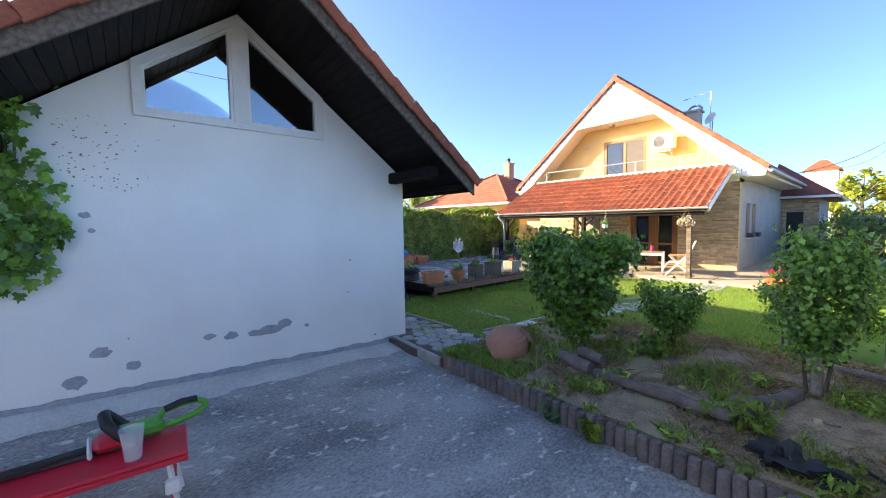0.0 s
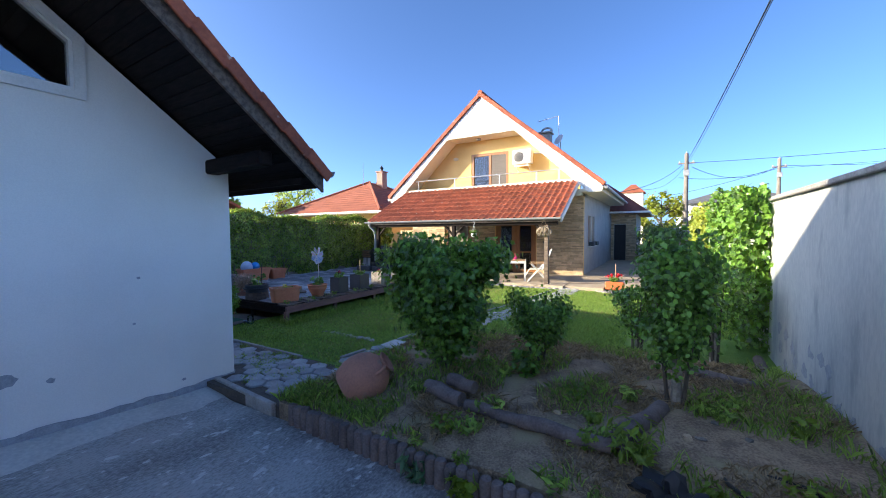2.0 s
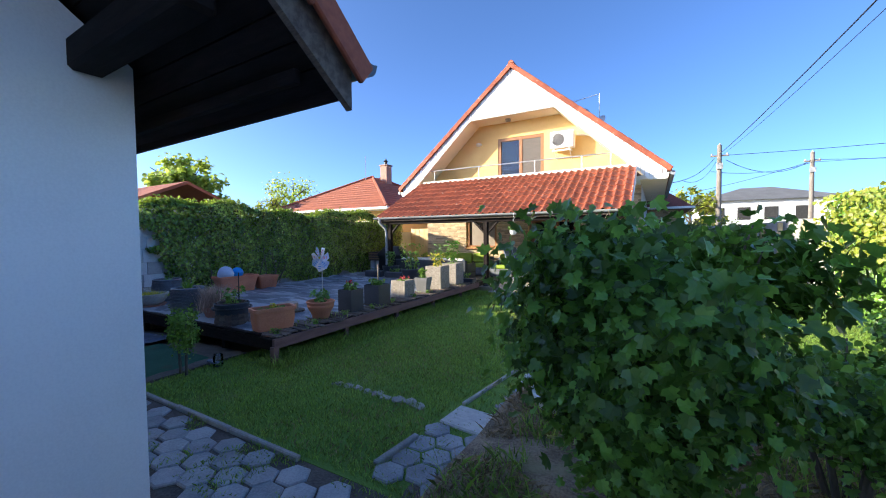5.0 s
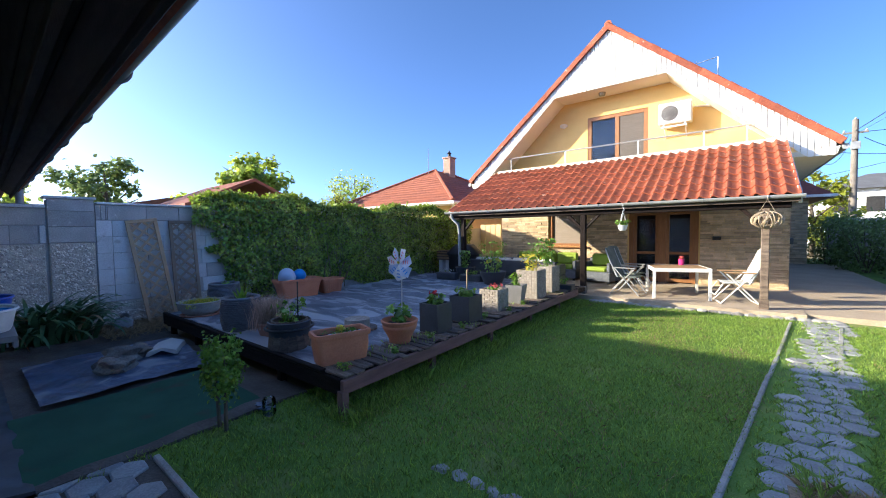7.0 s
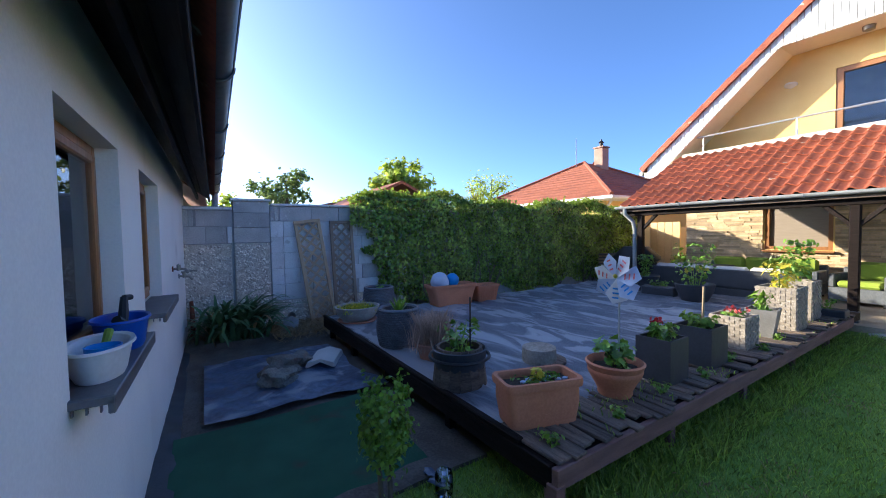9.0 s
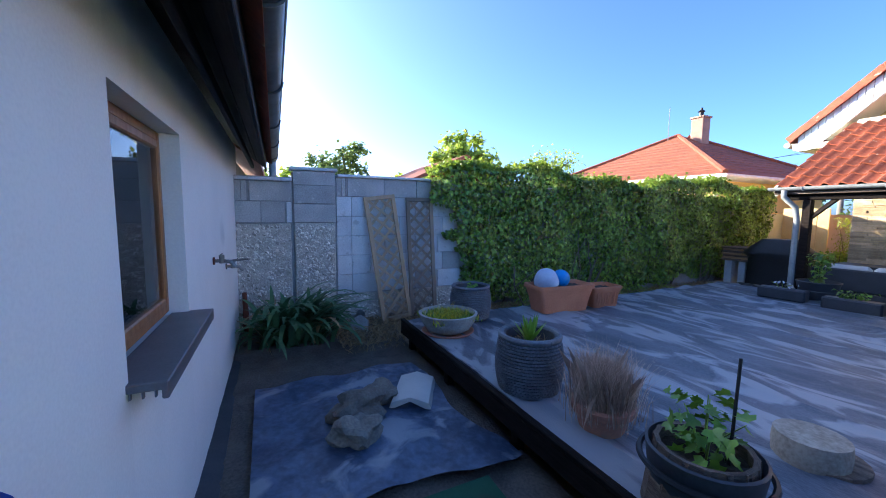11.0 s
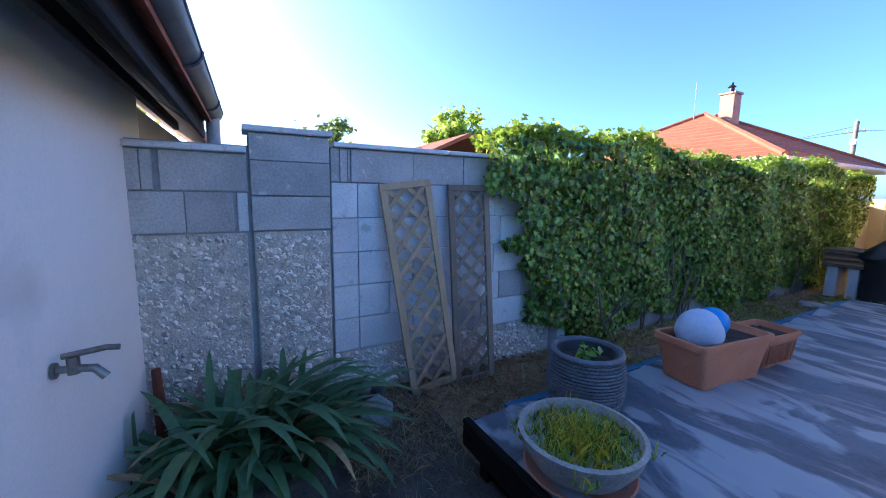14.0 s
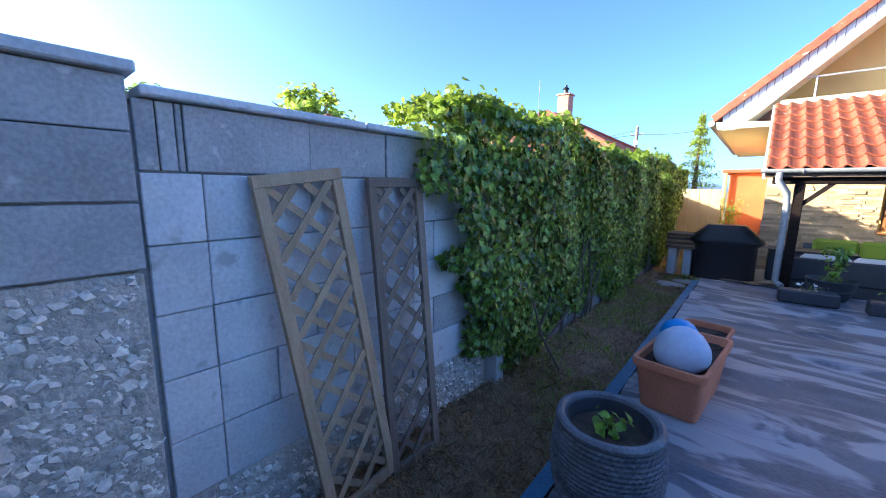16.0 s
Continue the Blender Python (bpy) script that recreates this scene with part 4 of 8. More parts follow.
for s in (1, -1):
    e = RX + s * 4.72
    ze = 7.28 - slope * 4.72
    # the +x slope takes the darker brown tile, the other the terracotta one
    part("roof_slope", Geo().prism([(RX, 7.24), (e, ze - .04), (e, ze + .06), (RX, 7.34)], GY + .02, 21.0, "y"), M_TILE_BROWN if s > 0 else M_TILE, house, smooth=False)
    part("eave_soffit", Geo().prism([(RX + s * 3.72, 3.14), (RX + s * 4.62, 3.14), (RX + s * 4.66, 3.30), (RX + s * 3.72, 3.24)], GY + .01, 21.0, "y"), M_CREAM, house, smooth=False)
    n = 17
    length = math.hypot(4.72, slope * 4.72)
    ang = math.degrees(math.atan(slope))
    vm = Geo().box(-0.20, 0.20, -0.08, 0.10, 0.0, 0.035, .008).box(-0.20, 0.20, -0.085, -0.055, -0.12, 0.02, .008).mesh("verge_tile")
    for k in range(n):
        d = (k + .5) / n * length
        part("verge_tile", vm, M_TILE, house, at=pose(RX + s * d * math.cos(math.atan(slope)), GY, 7.36 - d * math.sin(math.atan(slope)), 0, s * (ang + 2), 0))
    g = part("eave_gutter", Geo().tube([(e + s * .02, GY, ze - .06), (e + s * .02, 21, ze - .06)], 0.065, 10), M_ZINC, house)
part("ridge_cap", Geo().tube([(RX, GY - .06, 7.36), (RX, 21, 7.36)], 0.10, 10), M_TILE, house, "terracotta ridge tiles")
# air conditioner on its bracket
ac = part("air_conditioner", Geo().box(-3.26, -2.49, 12.55, 12.83, 4.42, 4.98, .02), M_WHITEMETAL, house, "white air-conditioning unit")
part("fan_grille", Geo().lathe([(0, 0), (.19, 0), (.2, .012), (.21, 0)], 24, pose(-3.0, 12.548, 4.70, 90)), M_ALU, ac)
for k in range(6):
    part("grille_ring", Geo().tube([(-3.0 + .03 * (k + 1) * math.cos(a), 12.535, 4.70 + .03 * (k + 1) * math.sin(a)) for a in [i * math.pi / 10 for i in range(21)]], .004, 4), M_WHITEMETAL, ac)
part("side_panel", Geo().box(-2.72, -2.52, 12.54, 12.551, 4.46, 4.94, .003), M_CUSHION, ac)
part("bracket", Geo().box(-3.15, -3.11, 12.55, 13.0, 4.37, 4.41).box(-2.66, -2.62, 12.55, 13.0, 4.37, 4.41).box(-3.2, -2.6, 12.58, 12.61, 4.33, 4.37)
     .tube([(-3.13, 12.6, 4.37), (-3.13, 13.0, 4.12)], .015, 6).tube([(-2.64, 12.6, 4.37), (-2.64, 13.0, 4.12)], .015, 6), M_WHITEMETAL, ac)
part("pipe_cover", Geo().tube([(-2.48, 12.85, 4.85), (-2.25, 12.95, 4.85), (-2.0, 12.98, 4.8)], .03, 8), M_WHITEMETAL, ac)
# balcony rail
rail = part("balcony_rail", Geo().tube([(-7.75, 12.28, 4.03), (-1.30, 12.28, 4.03), (-0.98, 12.28, 3.78)], .022, 8), M_ALU, house, "tubular metal balcony rail")
for x in (-7.6, -5.74, -3.7, -2.2, -1.35):
    part("rail_post", Geo().tube([(x, 12.28, 3.2), (x, 12.28, 4.03)], .017, 8), M_ALU, rail)
part("balcony_parapet", Geo().box(-8.1, -0.85, 12.22, 12.26, 3.3, 3.64, .005), M_CREAM, house)
# chimney, dish and aerial
part("chimney", Geo().box(-3.1, -2.6, 15.8, 16.3, 5.2, 6.38, .02).box(-3.16, -2.54, 15.74, 16.36, 6.33, 6.41, .01), M_SIDEWALL, house, "pale chimney")
part("chimney_cowl", Geo().tube([(-3.05 + .5 * (1 - math.cos(a)) / 2, 16.0, 6.41 + .2 * math.sin(a)) for a in [i * math.pi / 8 for i in range(9)]], .05, 8), M_ZINC, house)
dish = part("satellite_dish", Geo().lathe([(0, 0), (.09, .012), (.18, .045), (.24, .09)], 24, pose(-1.95, 15.0, 5.72, 65, 0, -35)), M_ALU, house, "grey satellite dish")
part("mast", Geo().tube([(-1.95, 15.1, 5.1), (-1.95, 15.1, 5.75)], .025, 6), M_ALU, dish)
part("aerial", Geo().tube([(-2.05, 15.2, 5.2), (-2.05, 15.2, 6.85)], .02, 6).tube([(-3.0, 15.2, 6.72), (-2.05, 15.2, 6.85)], .012, 5).tube([(-2.9, 15.0, 6.74), (-2.9, 15.4, 6.74)], .008, 4).tube([(-2.6, 15.0, 6.78), (-2.6, 15.4, 6.78)], .008, 4), M_ALU, house, "thin rooftop aerial")

# rear wing
wing = thing("rear_wing", pose(0, 4.3, 0), "low stone-clad rear wing with brown hipped roof", "house wing")
part("wall", Geo().box(-0.85, -0.38, 17.2, 17.5, -.2, 2.75).box(0.22, 0.72, 17.2, 17.5, -.2, 2.75).box(-0.38, 0.22, 17.2, 17.5, 2.1, 2.75).box(0.42, 0.72, 17.5, 23, -.2, 2.75), M_SIDEWALL, wing, smooth=False)
wc = Geo()
z = 0.0
while z < 2.7:
    h = rc.uniform(.05, .08)
    x = -0.53
    while x < 0.72:
        x1 = min(x + rc.uniform(.2, .5), 0.74)
        spans = [(x, x1)]
        if z < 2.1:
            spans = [(a, b_) for a, b_ in ((x, min(x1, -0.39)), (max(x, 0.23), x1)) if b_ - a > .03]
        for a, b_ in spans:
            wc.box(a, b_ - .006, 17.17 - rc.uniform(0, .03), 17.2, z, z + h - .005)
        x = x1 if x1 < 0.73 else 99
    z += h
part("stone_cladding", wc, M_STONE, wing, "split stone strips", smooth=False, kind="stuff")
part("door", Geo().box(-0.38, 0.22, 17.3, 17.36, 0, 2.1, .01), M_BLACKPL, wing, "dark entrance door")
part("roof", Geo().add([(-1.2, 16.5, 2.82), (1.35, 16.5, 2.82), (1.35, 24, 2.82), (-1.2, 24, 2.82), (-0.9, 18.6, 4.6), (-0.9, 22, 4.6), (-1.2, 16.5, 2.70), (1.35, 16.5, 2.70), (1.35, 24, 2.70), (-1.2, 24, 2.70)],
                       [(0, 1, 4), (1, 2, 5, 4), (2, 3, 5), (3, 0, 4, 5), (6, 7, 1, 0), (7, 8, 2, 1), (8, 9, 3, 2), (9, 6, 0, 3), (9, 8, 7, 6)]), M_TILE_BROWN, wing, smooth=False)
part("gutter", Geo().tube([(-.6, 16.45, 2.76), (1.4, 16.45, 2.76), (1.4, 24, 2.76)], .06, 8), M_WHITEFRAME, wing)

# ---- terrace and pergola roof ----
structure("terrace", Geo().box(-9.0, -0.55, 9.35, 12.6, -0.2, 0.10).box(-0.55, 1.5, 10.4, 21.5, -0.2, 0.095).box(-0.55, 0.55, 9.5, 10.4, -0.2, 0.09), mat("sandy_terrace_slab", (0.50, 0.40, 0.28), (0.40, 0.32, 0.23), rough=0.9, scale=1.5, fine=40, bump=0.3), "sandy concrete terrace slab in front of the house", "terrace", smooth=False)
te = thing("terrace_edging", pose(0, 0, 0), "irregular flat stones along the terrace edge", "stones")
for k in range(22):
    x = -4.0 + k * 0.18
    part("stone", Geo().rock((x, 9.25 + 0.05 * math.sin(k * .7) + 0.03 * k * .18, 0.0), (rs.uniform(.09, .13), rs.uniform(.09, .14), 0.045), k + 40, 0.25, 2), M_KERB, te)
perg = thing("pergola_roof", pose(0, 0, 0), "tiled lean-to terrace roof on dark timber posts", "pergola")
PX0, PX1, PY0, PZ0, PY1, PZ1 = -8.17, -0.66, 9.46, 2.19, 12.19, 3.58
pang = math.degrees(math.atan2(PZ1 - PZ0, PY1 - PY0))
plen = math.hypot(PZ1 - PZ0, PY1 - PY0)
part("roof_deck", Geo().box(PX0 + .02, PX1 - .02, 0, plen, -0.13, -0.075), M_DARKWOOD, perg, at=pose(0, PY0, PZ0, pang), smooth=False)
cols, rows = 36, 8
tw, tl = (PX1 - PX0) / cols, plen / rows
tg = Geo()
nseg = 8
prof = []
for k in range(nseg + 1):
    u = k / nseg
    prof.append((u * tw * 1.04, 0.026 * math.sin(2 * math.pi * u * 0.98 + 0.3) + 0.007 * math.sin(4 * math.pi * u)))
vs, fs = [], []
for (yy, lift) in ((-0.03, 0.030), (tl * 0.5, 0.014), (tl * 1.02, 0.0)):
    for (px, pz) in prof:
        vs.append((px, yy, pz + lift - 0.02))
for (px, pz) in prof:
    vs.append((px, -0.03, pz - 0.012))
k1 = nseg + 1
for r in range(2):
    fs += [(r * k1 + i, r * k1 + i + 1, (r + 1) * k1 + i + 1, (r + 1) * k1 + i) for i in range(nseg)]
fs += [(3 * k1 + i, 3 * k1 + i + 1, i + 1, i) for i in range(nseg)]
tile_mesh = Geo().add(vs, fs).mesh("roof_tile")
for r in range(rows):
    for c in range(cols):
        part("roof_tile", tile_mesh, M_TILE, perg, at=pose(PX0 + c * tw, PY0, PZ0, pang) @ pose(0, r * tl, rs.uniform(-.003, .003), rs.uniform(-.5, .5), rs.uniform(-.6, .6), 0))
part("verge_board", Geo().box(-0.02, 0.03, -0.02, plen, -0.20, -0.03, .004), M_WHITEFRAME, perg, at=pose(PX1, PY0, PZ0, pang))
part("verge_board", Geo().box(-0.03, 0.02, -0.02, plen, -0.20, -0.03, .004), M_WHITEFRAME, perg, at=pose(PX0, PY0, PZ0, pang))
part("eave_beam", Geo().box(PX0 + .1, PX1 - .1, 9.54, 9.66, 1.93, 2.07, .01), M_DARKWOOD, perg, "dark stained eave beam")
part("eave_fascia", Geo().box(PX0, PX1, 9.44, 9.47, 2.03, 2.12, .004), M_WEATHER, perg, "weathered eave fascia board")
gutter("gutter", PX0 - .05, PX1 + .05, 9.38, 2.15, 0.062, M_ZINC, perg, "grey metal gutter", 8)
part("downpipe", Geo().tube([(-8.0, 9.38, 2.10), (-8.0, 9.38, 1.98), (-7.88, 9.52, 1.80), (-7.86, 9.55, 1.6), (-7.86, 9.55, 0.42), (-7.78, 9.45, 0.36)], .045, 10), M_ZINC, perg, "pale grey downpipe")
for k in range(12):
    x = PX0 + .3 + k * (PX1 - PX0 - .6) / 11
    part("rafter", Geo().box(x - .04, x + .04, 0.05, plen - .05, -0.24, -0.13, .006), M_DARKWOOD, perg, at=pose(0, PY0, PZ0, pang))
for x in (-7.74, -4.34, -1.10):
    far = x == -1.10
    p = part("post", Geo().box(x - .06, x + .06, 9.54, 9.66, 0.10, 1.93, .01), M_WEATHER if far else M_DARKWOOD, perg, "timber post")
    for s in (-1, 1):
        if (x < -7 and s < 0) or (far and s > 0):
            continue
        part("brace", Geo().tube([(x + s * .04, 9.6, 1.62), (x + s * .36, 9.6, 1.95)], .04, 4), M_DARKWOOD, p)
    part("post_shoe", Geo().box(x - .07, x + .07, 9.53, 9.67, 0.095, 0.28, .006), M_DARKGUTTER if not far else M_WEATHER, p)

# ---- boundary walls ----
bw = structure("wall_west", Geo().box(-10.1, -9.93, -0.2, 13.2, -0.3, 2.10).box(-10.1, -9.93, 1.47, 2.02, 2.10, 2.17), M_MORTAR, "mixed boundary wall of concrete blocks and pebbledash", "wall", smooth=False)


def block(y0, y1, z0, z1, material, x=-9.905):
    part("block", Geo().box(x - 0.06, x + rs.uniform(-.006, .006), y0 + .0025, y1 - .0025, z0 + .0025, z1 - .0025, 0.004), material, bw, at=pose(0, 0, 0))


for y0, y1 in ((0.45, 0.86), (0.86, 0.925), (0.955, 1.46)):
    block(y0, y1, 1.78, 2.04, M_BLOCKDARK)
for y0, y1 in ((0.45, 0.72), (0.72, 1.08), (1.08, 1.365), (1.385, 1.455)):
    block(y0, y1, 1.50, 1.775, M_BLOCKDARK if y1 < 1.38 else M_BLOCKLIGHT)
for z0, z1 in ((1.505, 1.75), (1.755, 2.0), (2.0, 2.19)):
    block(1.475, 2.02, z0, z1, M_BLOCKDARK, -9.885)
for k in range(5):
    z0 = 0.482 + 0.276 * k
    cuts = [2.03, 2.235, 2.50 if k % 2 else 2.72, 2.95 if k % 2 else 3.20, 3.45, 3.66 if k % 2 else 3.58, 3.95 if k % 2 else 4.05, 4.45, 4.7]
    for a, b in zip(cuts, cuts[1:]):
        block(a, b, z0, z0 + 0.276, M_BLOCKDARK if (rs.random() < .15 and a > 3) else M_BLOCKLIGHT)
cuts = [2.03, 2.10, 2.16, 2.185, 2.72, 3.22, 3.72, 4.2, 4.7]
for a, b in zip(cuts, cuts[1:]):
    block(a, b, 1.866, 2.125, M_BLOCKDARK if b < 2.2 or b > 2.7 else M_BLOCKDARK)
part("coping", Geo().box(-10.14, -9.86, -0.2, 1.46, 2.045, 2.085, .006), M_BLOCKLIGHT, bw)
part("coping", Geo().box(-10.14, -9.85, 1.44, 2.045, 2.195, 2.235, .006), M_BLOCKLIGHT, bw)
for k in range(8):
    part("coping", Geo().box(-10.14, -9.86, 2.05 + k * 1.0, 3.04 + k * 1.0, 2.13, 2.165, .006), M_BLOCKLIGHT, bw)


def pebbledash(y0, y1, z0, z1, x, seed, density=1000):
    p = part("pebbledash_panel", Geo().box(x - 0.09, x, y0, y1, z0, z1, .01), M_PEBBLEBASE, bw, "rough pebbledash panel")
    g = Geo()
    r = random.Random(seed)
    ico = Geo().rock((0, 0, 0), (1, 1, 1), seed, 0.2, 1)
    for k in range(int((y1 - y0) * (z1 - z0) * density)):
        s = r.choice((.008, .010, .012, .015, .018, .022, .028))
        c = Vector((x - s * .12, r.uniform(y0 + .02, y1 - .02), r.uniform(z0 + .02, z1 - .02)))
        m = Matrix.Translation(c) @ pose(0, 0, 0, r.uniform(-30, 30), 0, r.uniform(-20, 20)) @ Matrix.Diagonal((s * .8, s * r.uniform(.85, 1.3), s * r.uniform(.7, 1.05), 1))
        g.add(ico.v, ico.f, m)
    part("pebbles", g, M_PEBBLE, p, "loose-set river pebbles", kind="stuff")


pebbledash(0.45, 1.44, 0.0, 1.49, -9.92, 3)
pebbledash(1.48, 2.01, 0.0, 1.495, -9.89, 5)
pebbledash(2.03, 4.38, 0.0, 0.475, -9.912, 8, 700)
part("concrete_post", Geo().box(-9.95, -9.80, 4.40, 4.52, 0, 0.95, .01), M_BLOCKLIGHT, bw)

wr = structure("wall_east", Geo().box(3.24, 3.46, -9.0, 4.55, -0.3, 2.10), M_OLDWALL, "old pale rendered wall with peeling stains", "wall", smooth=False)
for k in range(13):
    part("coping", Geo().box(3.19, 3.51, -9.0 + k * 1.042, -7.965 + k * 1.042, 2.10, 2.15, .008), M_KERB, wr, at=pose(0, 0, rs.uniform(-.004, .004)))
for k in range(16):
    y, z = rs.uniform(1.2, 4.4), abs(rs.gauss(0, .22)) + 0.12
    ring = [(y + rs.uniform(.03, .12) * math.cos(a), z + rs.uniform(.03, .10) * math.sin(a)) for a in [i * math.pi / 6 for i in range(12)]]
    part("peeled_patch", Geo().prism(ring, 3.2375, 3.2395, "x"), M_PATCH, wr)
structure("wall_south", Geo().box(-12, 3.46, -9.2, -9.0, -0.3, 2.3), M_OLDWALL, "plain rendered wall closing the yard", "wall", smooth=False)
# never in view: added at this height to keep the low sun off the yard
structure("wall_yard", Geo().box(-3.9, -3.6, -9.0, -3.97, -0.3, 5.3), M_OLDWALL, "unseen tall plain wall added to shade the yard", "wall", smooth=False)
structure("wall_east_far", Geo().box(3.3, 3.5, 4.55, 27, -0.3, 1.9), M_SIDEWALL, "plain pale boundary wall", "wall", smooth=False)
structure("fence_north", Geo().box(1.55, 9, 23.5, 23.6, -0.2, 1.9), M_SIDEWALL, "pale rear boundary fence", "fence", smooth=False)

gate = thing("gate_post", pose(3.03, 0.14, 0), "rust-red painted steel gate leaf and hinge post", "gate")
part("post", Geo().box(-0.005, 0.075, -0.12, -0.04, -0.2, 1.80, .004).box(-0.012, 0.082, -0.127, -0.033, 1.79, 1.805, .003), M_REDSTEEL, gate)
part("gate_leaf", Geo().box(-0.115, 0.0, -0.045, 0.0, -0.08, 1.70, .003), M_REDSTEEL, gate)
part("hinge_arm", Geo().tube([(-0.05, -0.08, 1.765), (0.30, -0.10, 1.775)], .012, 8).tube([(-0.075, -0.08, 1.765), (-0.04, -0.08, 1.765)], .02, 8), M_BLACKPL, gate)
for z in (0.38, 0.52):
    for x in (-0.085, -0.045):
        part("bolt", Geo().tube([(x, -0.046, z), (x, -0.052, z)], .008, 6), M_BLACKPL, gate)

# ---- ivy over the west wall ----
ivy = thing("ivy_hedge", pose(0, 0, 0), "dense green ivy covering the boundary wall", "ivy")
n = 36000
y = RNG.uniform(3.4, 13.0, n)
z = RNG.uniform(0.12, 2.42, n)
left = 3.45 + np.clip((1.95 - z), 0, 2) * 0.55 + 0.12 * np.sin(z * 9) + 0.1 * np.sin(z * 23)
low = 0.10 + 0.25 * (np.sin(y * 2.1) + np.sin(y * 5.3 + 1)) * 0.3 + 0.1
keep = (y > left) & (z > low) | ((np.abs(y - 4.25) < .28) & (np.abs(z - .75) < .3) & (RNG.random(n) < .8))
y, z = y[keep], z[keep]
bulge = 0.10 + 0.13 * np.clip((z - 0.2) / 2.0, 0, 1) + 0.05 * np.sin(y * 1.7) + 0.05 * np.sin(y * 4.1 + z * 3)
topz = 2.30 + 0.09 * np.sin(y * 1.3 + 1) + 0.07 * np.sin(y * 3.7)
z = np.minimum(z, topz)
x = -9.93 + bulge * RNG.uniform(0.35, 1.15, len(y))
leaves("ivy_foliage", np.stack([x, y, z], 1), np.tile((1.0, 0.0, 0.25), (len(y), 1)), 0.058, LEAF_LOBED, RNG, M_IVY, ivy, droop=1.2, spread=0.45)
# top leaves get a yellower green: sunlight on the ivy put into the colour
n = 5200
y = 3.5 + 9.5 * RNG.random(n) ** 1.15
topz = 2.30 + 0.09 * np.sin(y * 1.3 + 1) + 0.07 * np.sin(y * 3.7) + 0.04 * np.exp(-((y - 4.3) / .55) ** 2)
leaves("ivy_top_growth", np.stack([RNG.uniform(-10.25, -9.70, n), y, topz + RNG.normal(0.02, 0.045, n)], 1), np.tile((0.2, 0.0, 1.0), (n, 1)), 0.07, LEAF_LOBED, RNG, M_IVYTOP, ivy, droop=0.2, spread=0.7, label="ivy top shoots, yellow-green to show the sun on them")
n = 260
yy = np.concatenate([RNG.uniform(3.9, 4.7, n)])
leaves("shoot_growth", np.stack([RNG.uniform(-10.0, -9.75, n), yy, 2.35 + np.abs(RNG.normal(0, 0.07, n))], 1), np.tile((0.5, 0, .6), (n, 1)), 0.065, LEAF_LOBED, RNG, M_IVYTOP, ivy, spread=0.7)
stems = Geo()
for k in range(26):
    a = RNG.uniform(4.2, 12.5)
    pts = [(-9.86 + .02 * i % .05, a + .12 * math.sin(i * 1.1 + k) + i * .06, 0.05 + i * .28) for i in range(7)]
    stems.tube(pts, [.014 - .0015 * i for i in range(7)], 5)
stems.tube([(-9.45, 4.95, .12), (-9.6, 4.85, .45), (-9.75, 4.95, .75)], .012, 5).tube([(-9.55, 4.8, .42), (-9.45, 5.1, .68)], .009, 5)
part("stem_tangle", stems, M_BARK, ivy, kind="stuff")
structure("wall_west_far", Geo().box(-10.1, -9.95, 13.2, 20, -0.3, 1.7), M_SIDEWALL, "pale boundary wall beyond the ivy", "wall", smooth=False)

# ---- deck ----
deck = thing("deck", pose(0, 0, 0), "low timber deck covered with dark weed fabric", "deck")
DX0, DX1, DY0, DY1, DZ = -8.82, -4.18, 2.60, 9.35, 0.33


def fabric_z(x, y):
    w = 0.011 * math.sin(y * 7 + 3.2 * fbm(x, y, .5)) + 0.022 * fbm(x * .5, y * 2.2, 1.6) + 0.012 * abs(math.sin((x * .6 + y * .8) * 11 + 4 * fbm(x, y, 1.1))) * max(0, fbm(x + 3, y, .5) + .2)
    fold = max(0, 1 - 1.6 * abs(math.sin(y * 8.5 + 2.2 * fbm(x * .6, y, .8)))) ** 2 * max(0, .5 + fbm(x * .7 + 7, y, .9))
    return DZ + 0.004 + max(-0.008, w) + .03 * fold


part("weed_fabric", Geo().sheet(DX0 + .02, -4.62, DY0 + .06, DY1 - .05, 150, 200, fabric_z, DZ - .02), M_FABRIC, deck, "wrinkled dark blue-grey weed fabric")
part("deck_base", Geo().box(DX0 + .04, DX1 - .04, DY0 + .04, DY1 - .02, 0.20, DZ - 0.03), M_DARKWOOD, deck, smooth=False)
part("front_beam", Geo().box(DX1 - .045, DX1, DY0, 8.75, 0.19, 0.315, .006), M_REDBEAM, deck, "faded red-brown front beam")
part("side_beam", Geo().box(DX0, DX1 - .05, DY0, DY0 + .05, 0.17, 0.315, .008), M_DARKWOOD, deck, "dark side beam")
part("edge_batten", Geo().box(DX0, DX1 - .3, DY0 - .005, DY0 + .05, 0.318, 0.355, .008), M_DARKWOOD, deck)
part("side_beam", Geo().box(DX0, DX0 + .05, DY0 + .05, DY1, 0.12, 0.325, .008), M_DARKWOOD, deck)
for yy in (2.65, 3.9, 5.2, 6.5, 7.8):
    part("leg", Geo().box(DX1 - .11, DX1 - .05, yy - .04, yy + .04, -0.15, 0.20, .005), M_REDBEAM, deck)
for xx in (-5.4, -6.6, -7.7, -8.7):
    part("leg", Geo().box(xx, xx + .08, DY0 + .06, DY0 + .13, -0.15, 0.20, .005), M_DARKWOOD, deck)
part("leg", Geo().box(DX1 - .07, DX1 + .005, DY0 - .015, DY0 + .06, -0.15, 0.22, .005), M_REDBEAM, deck, "exposed corner leg")
yy = DY0 + .03
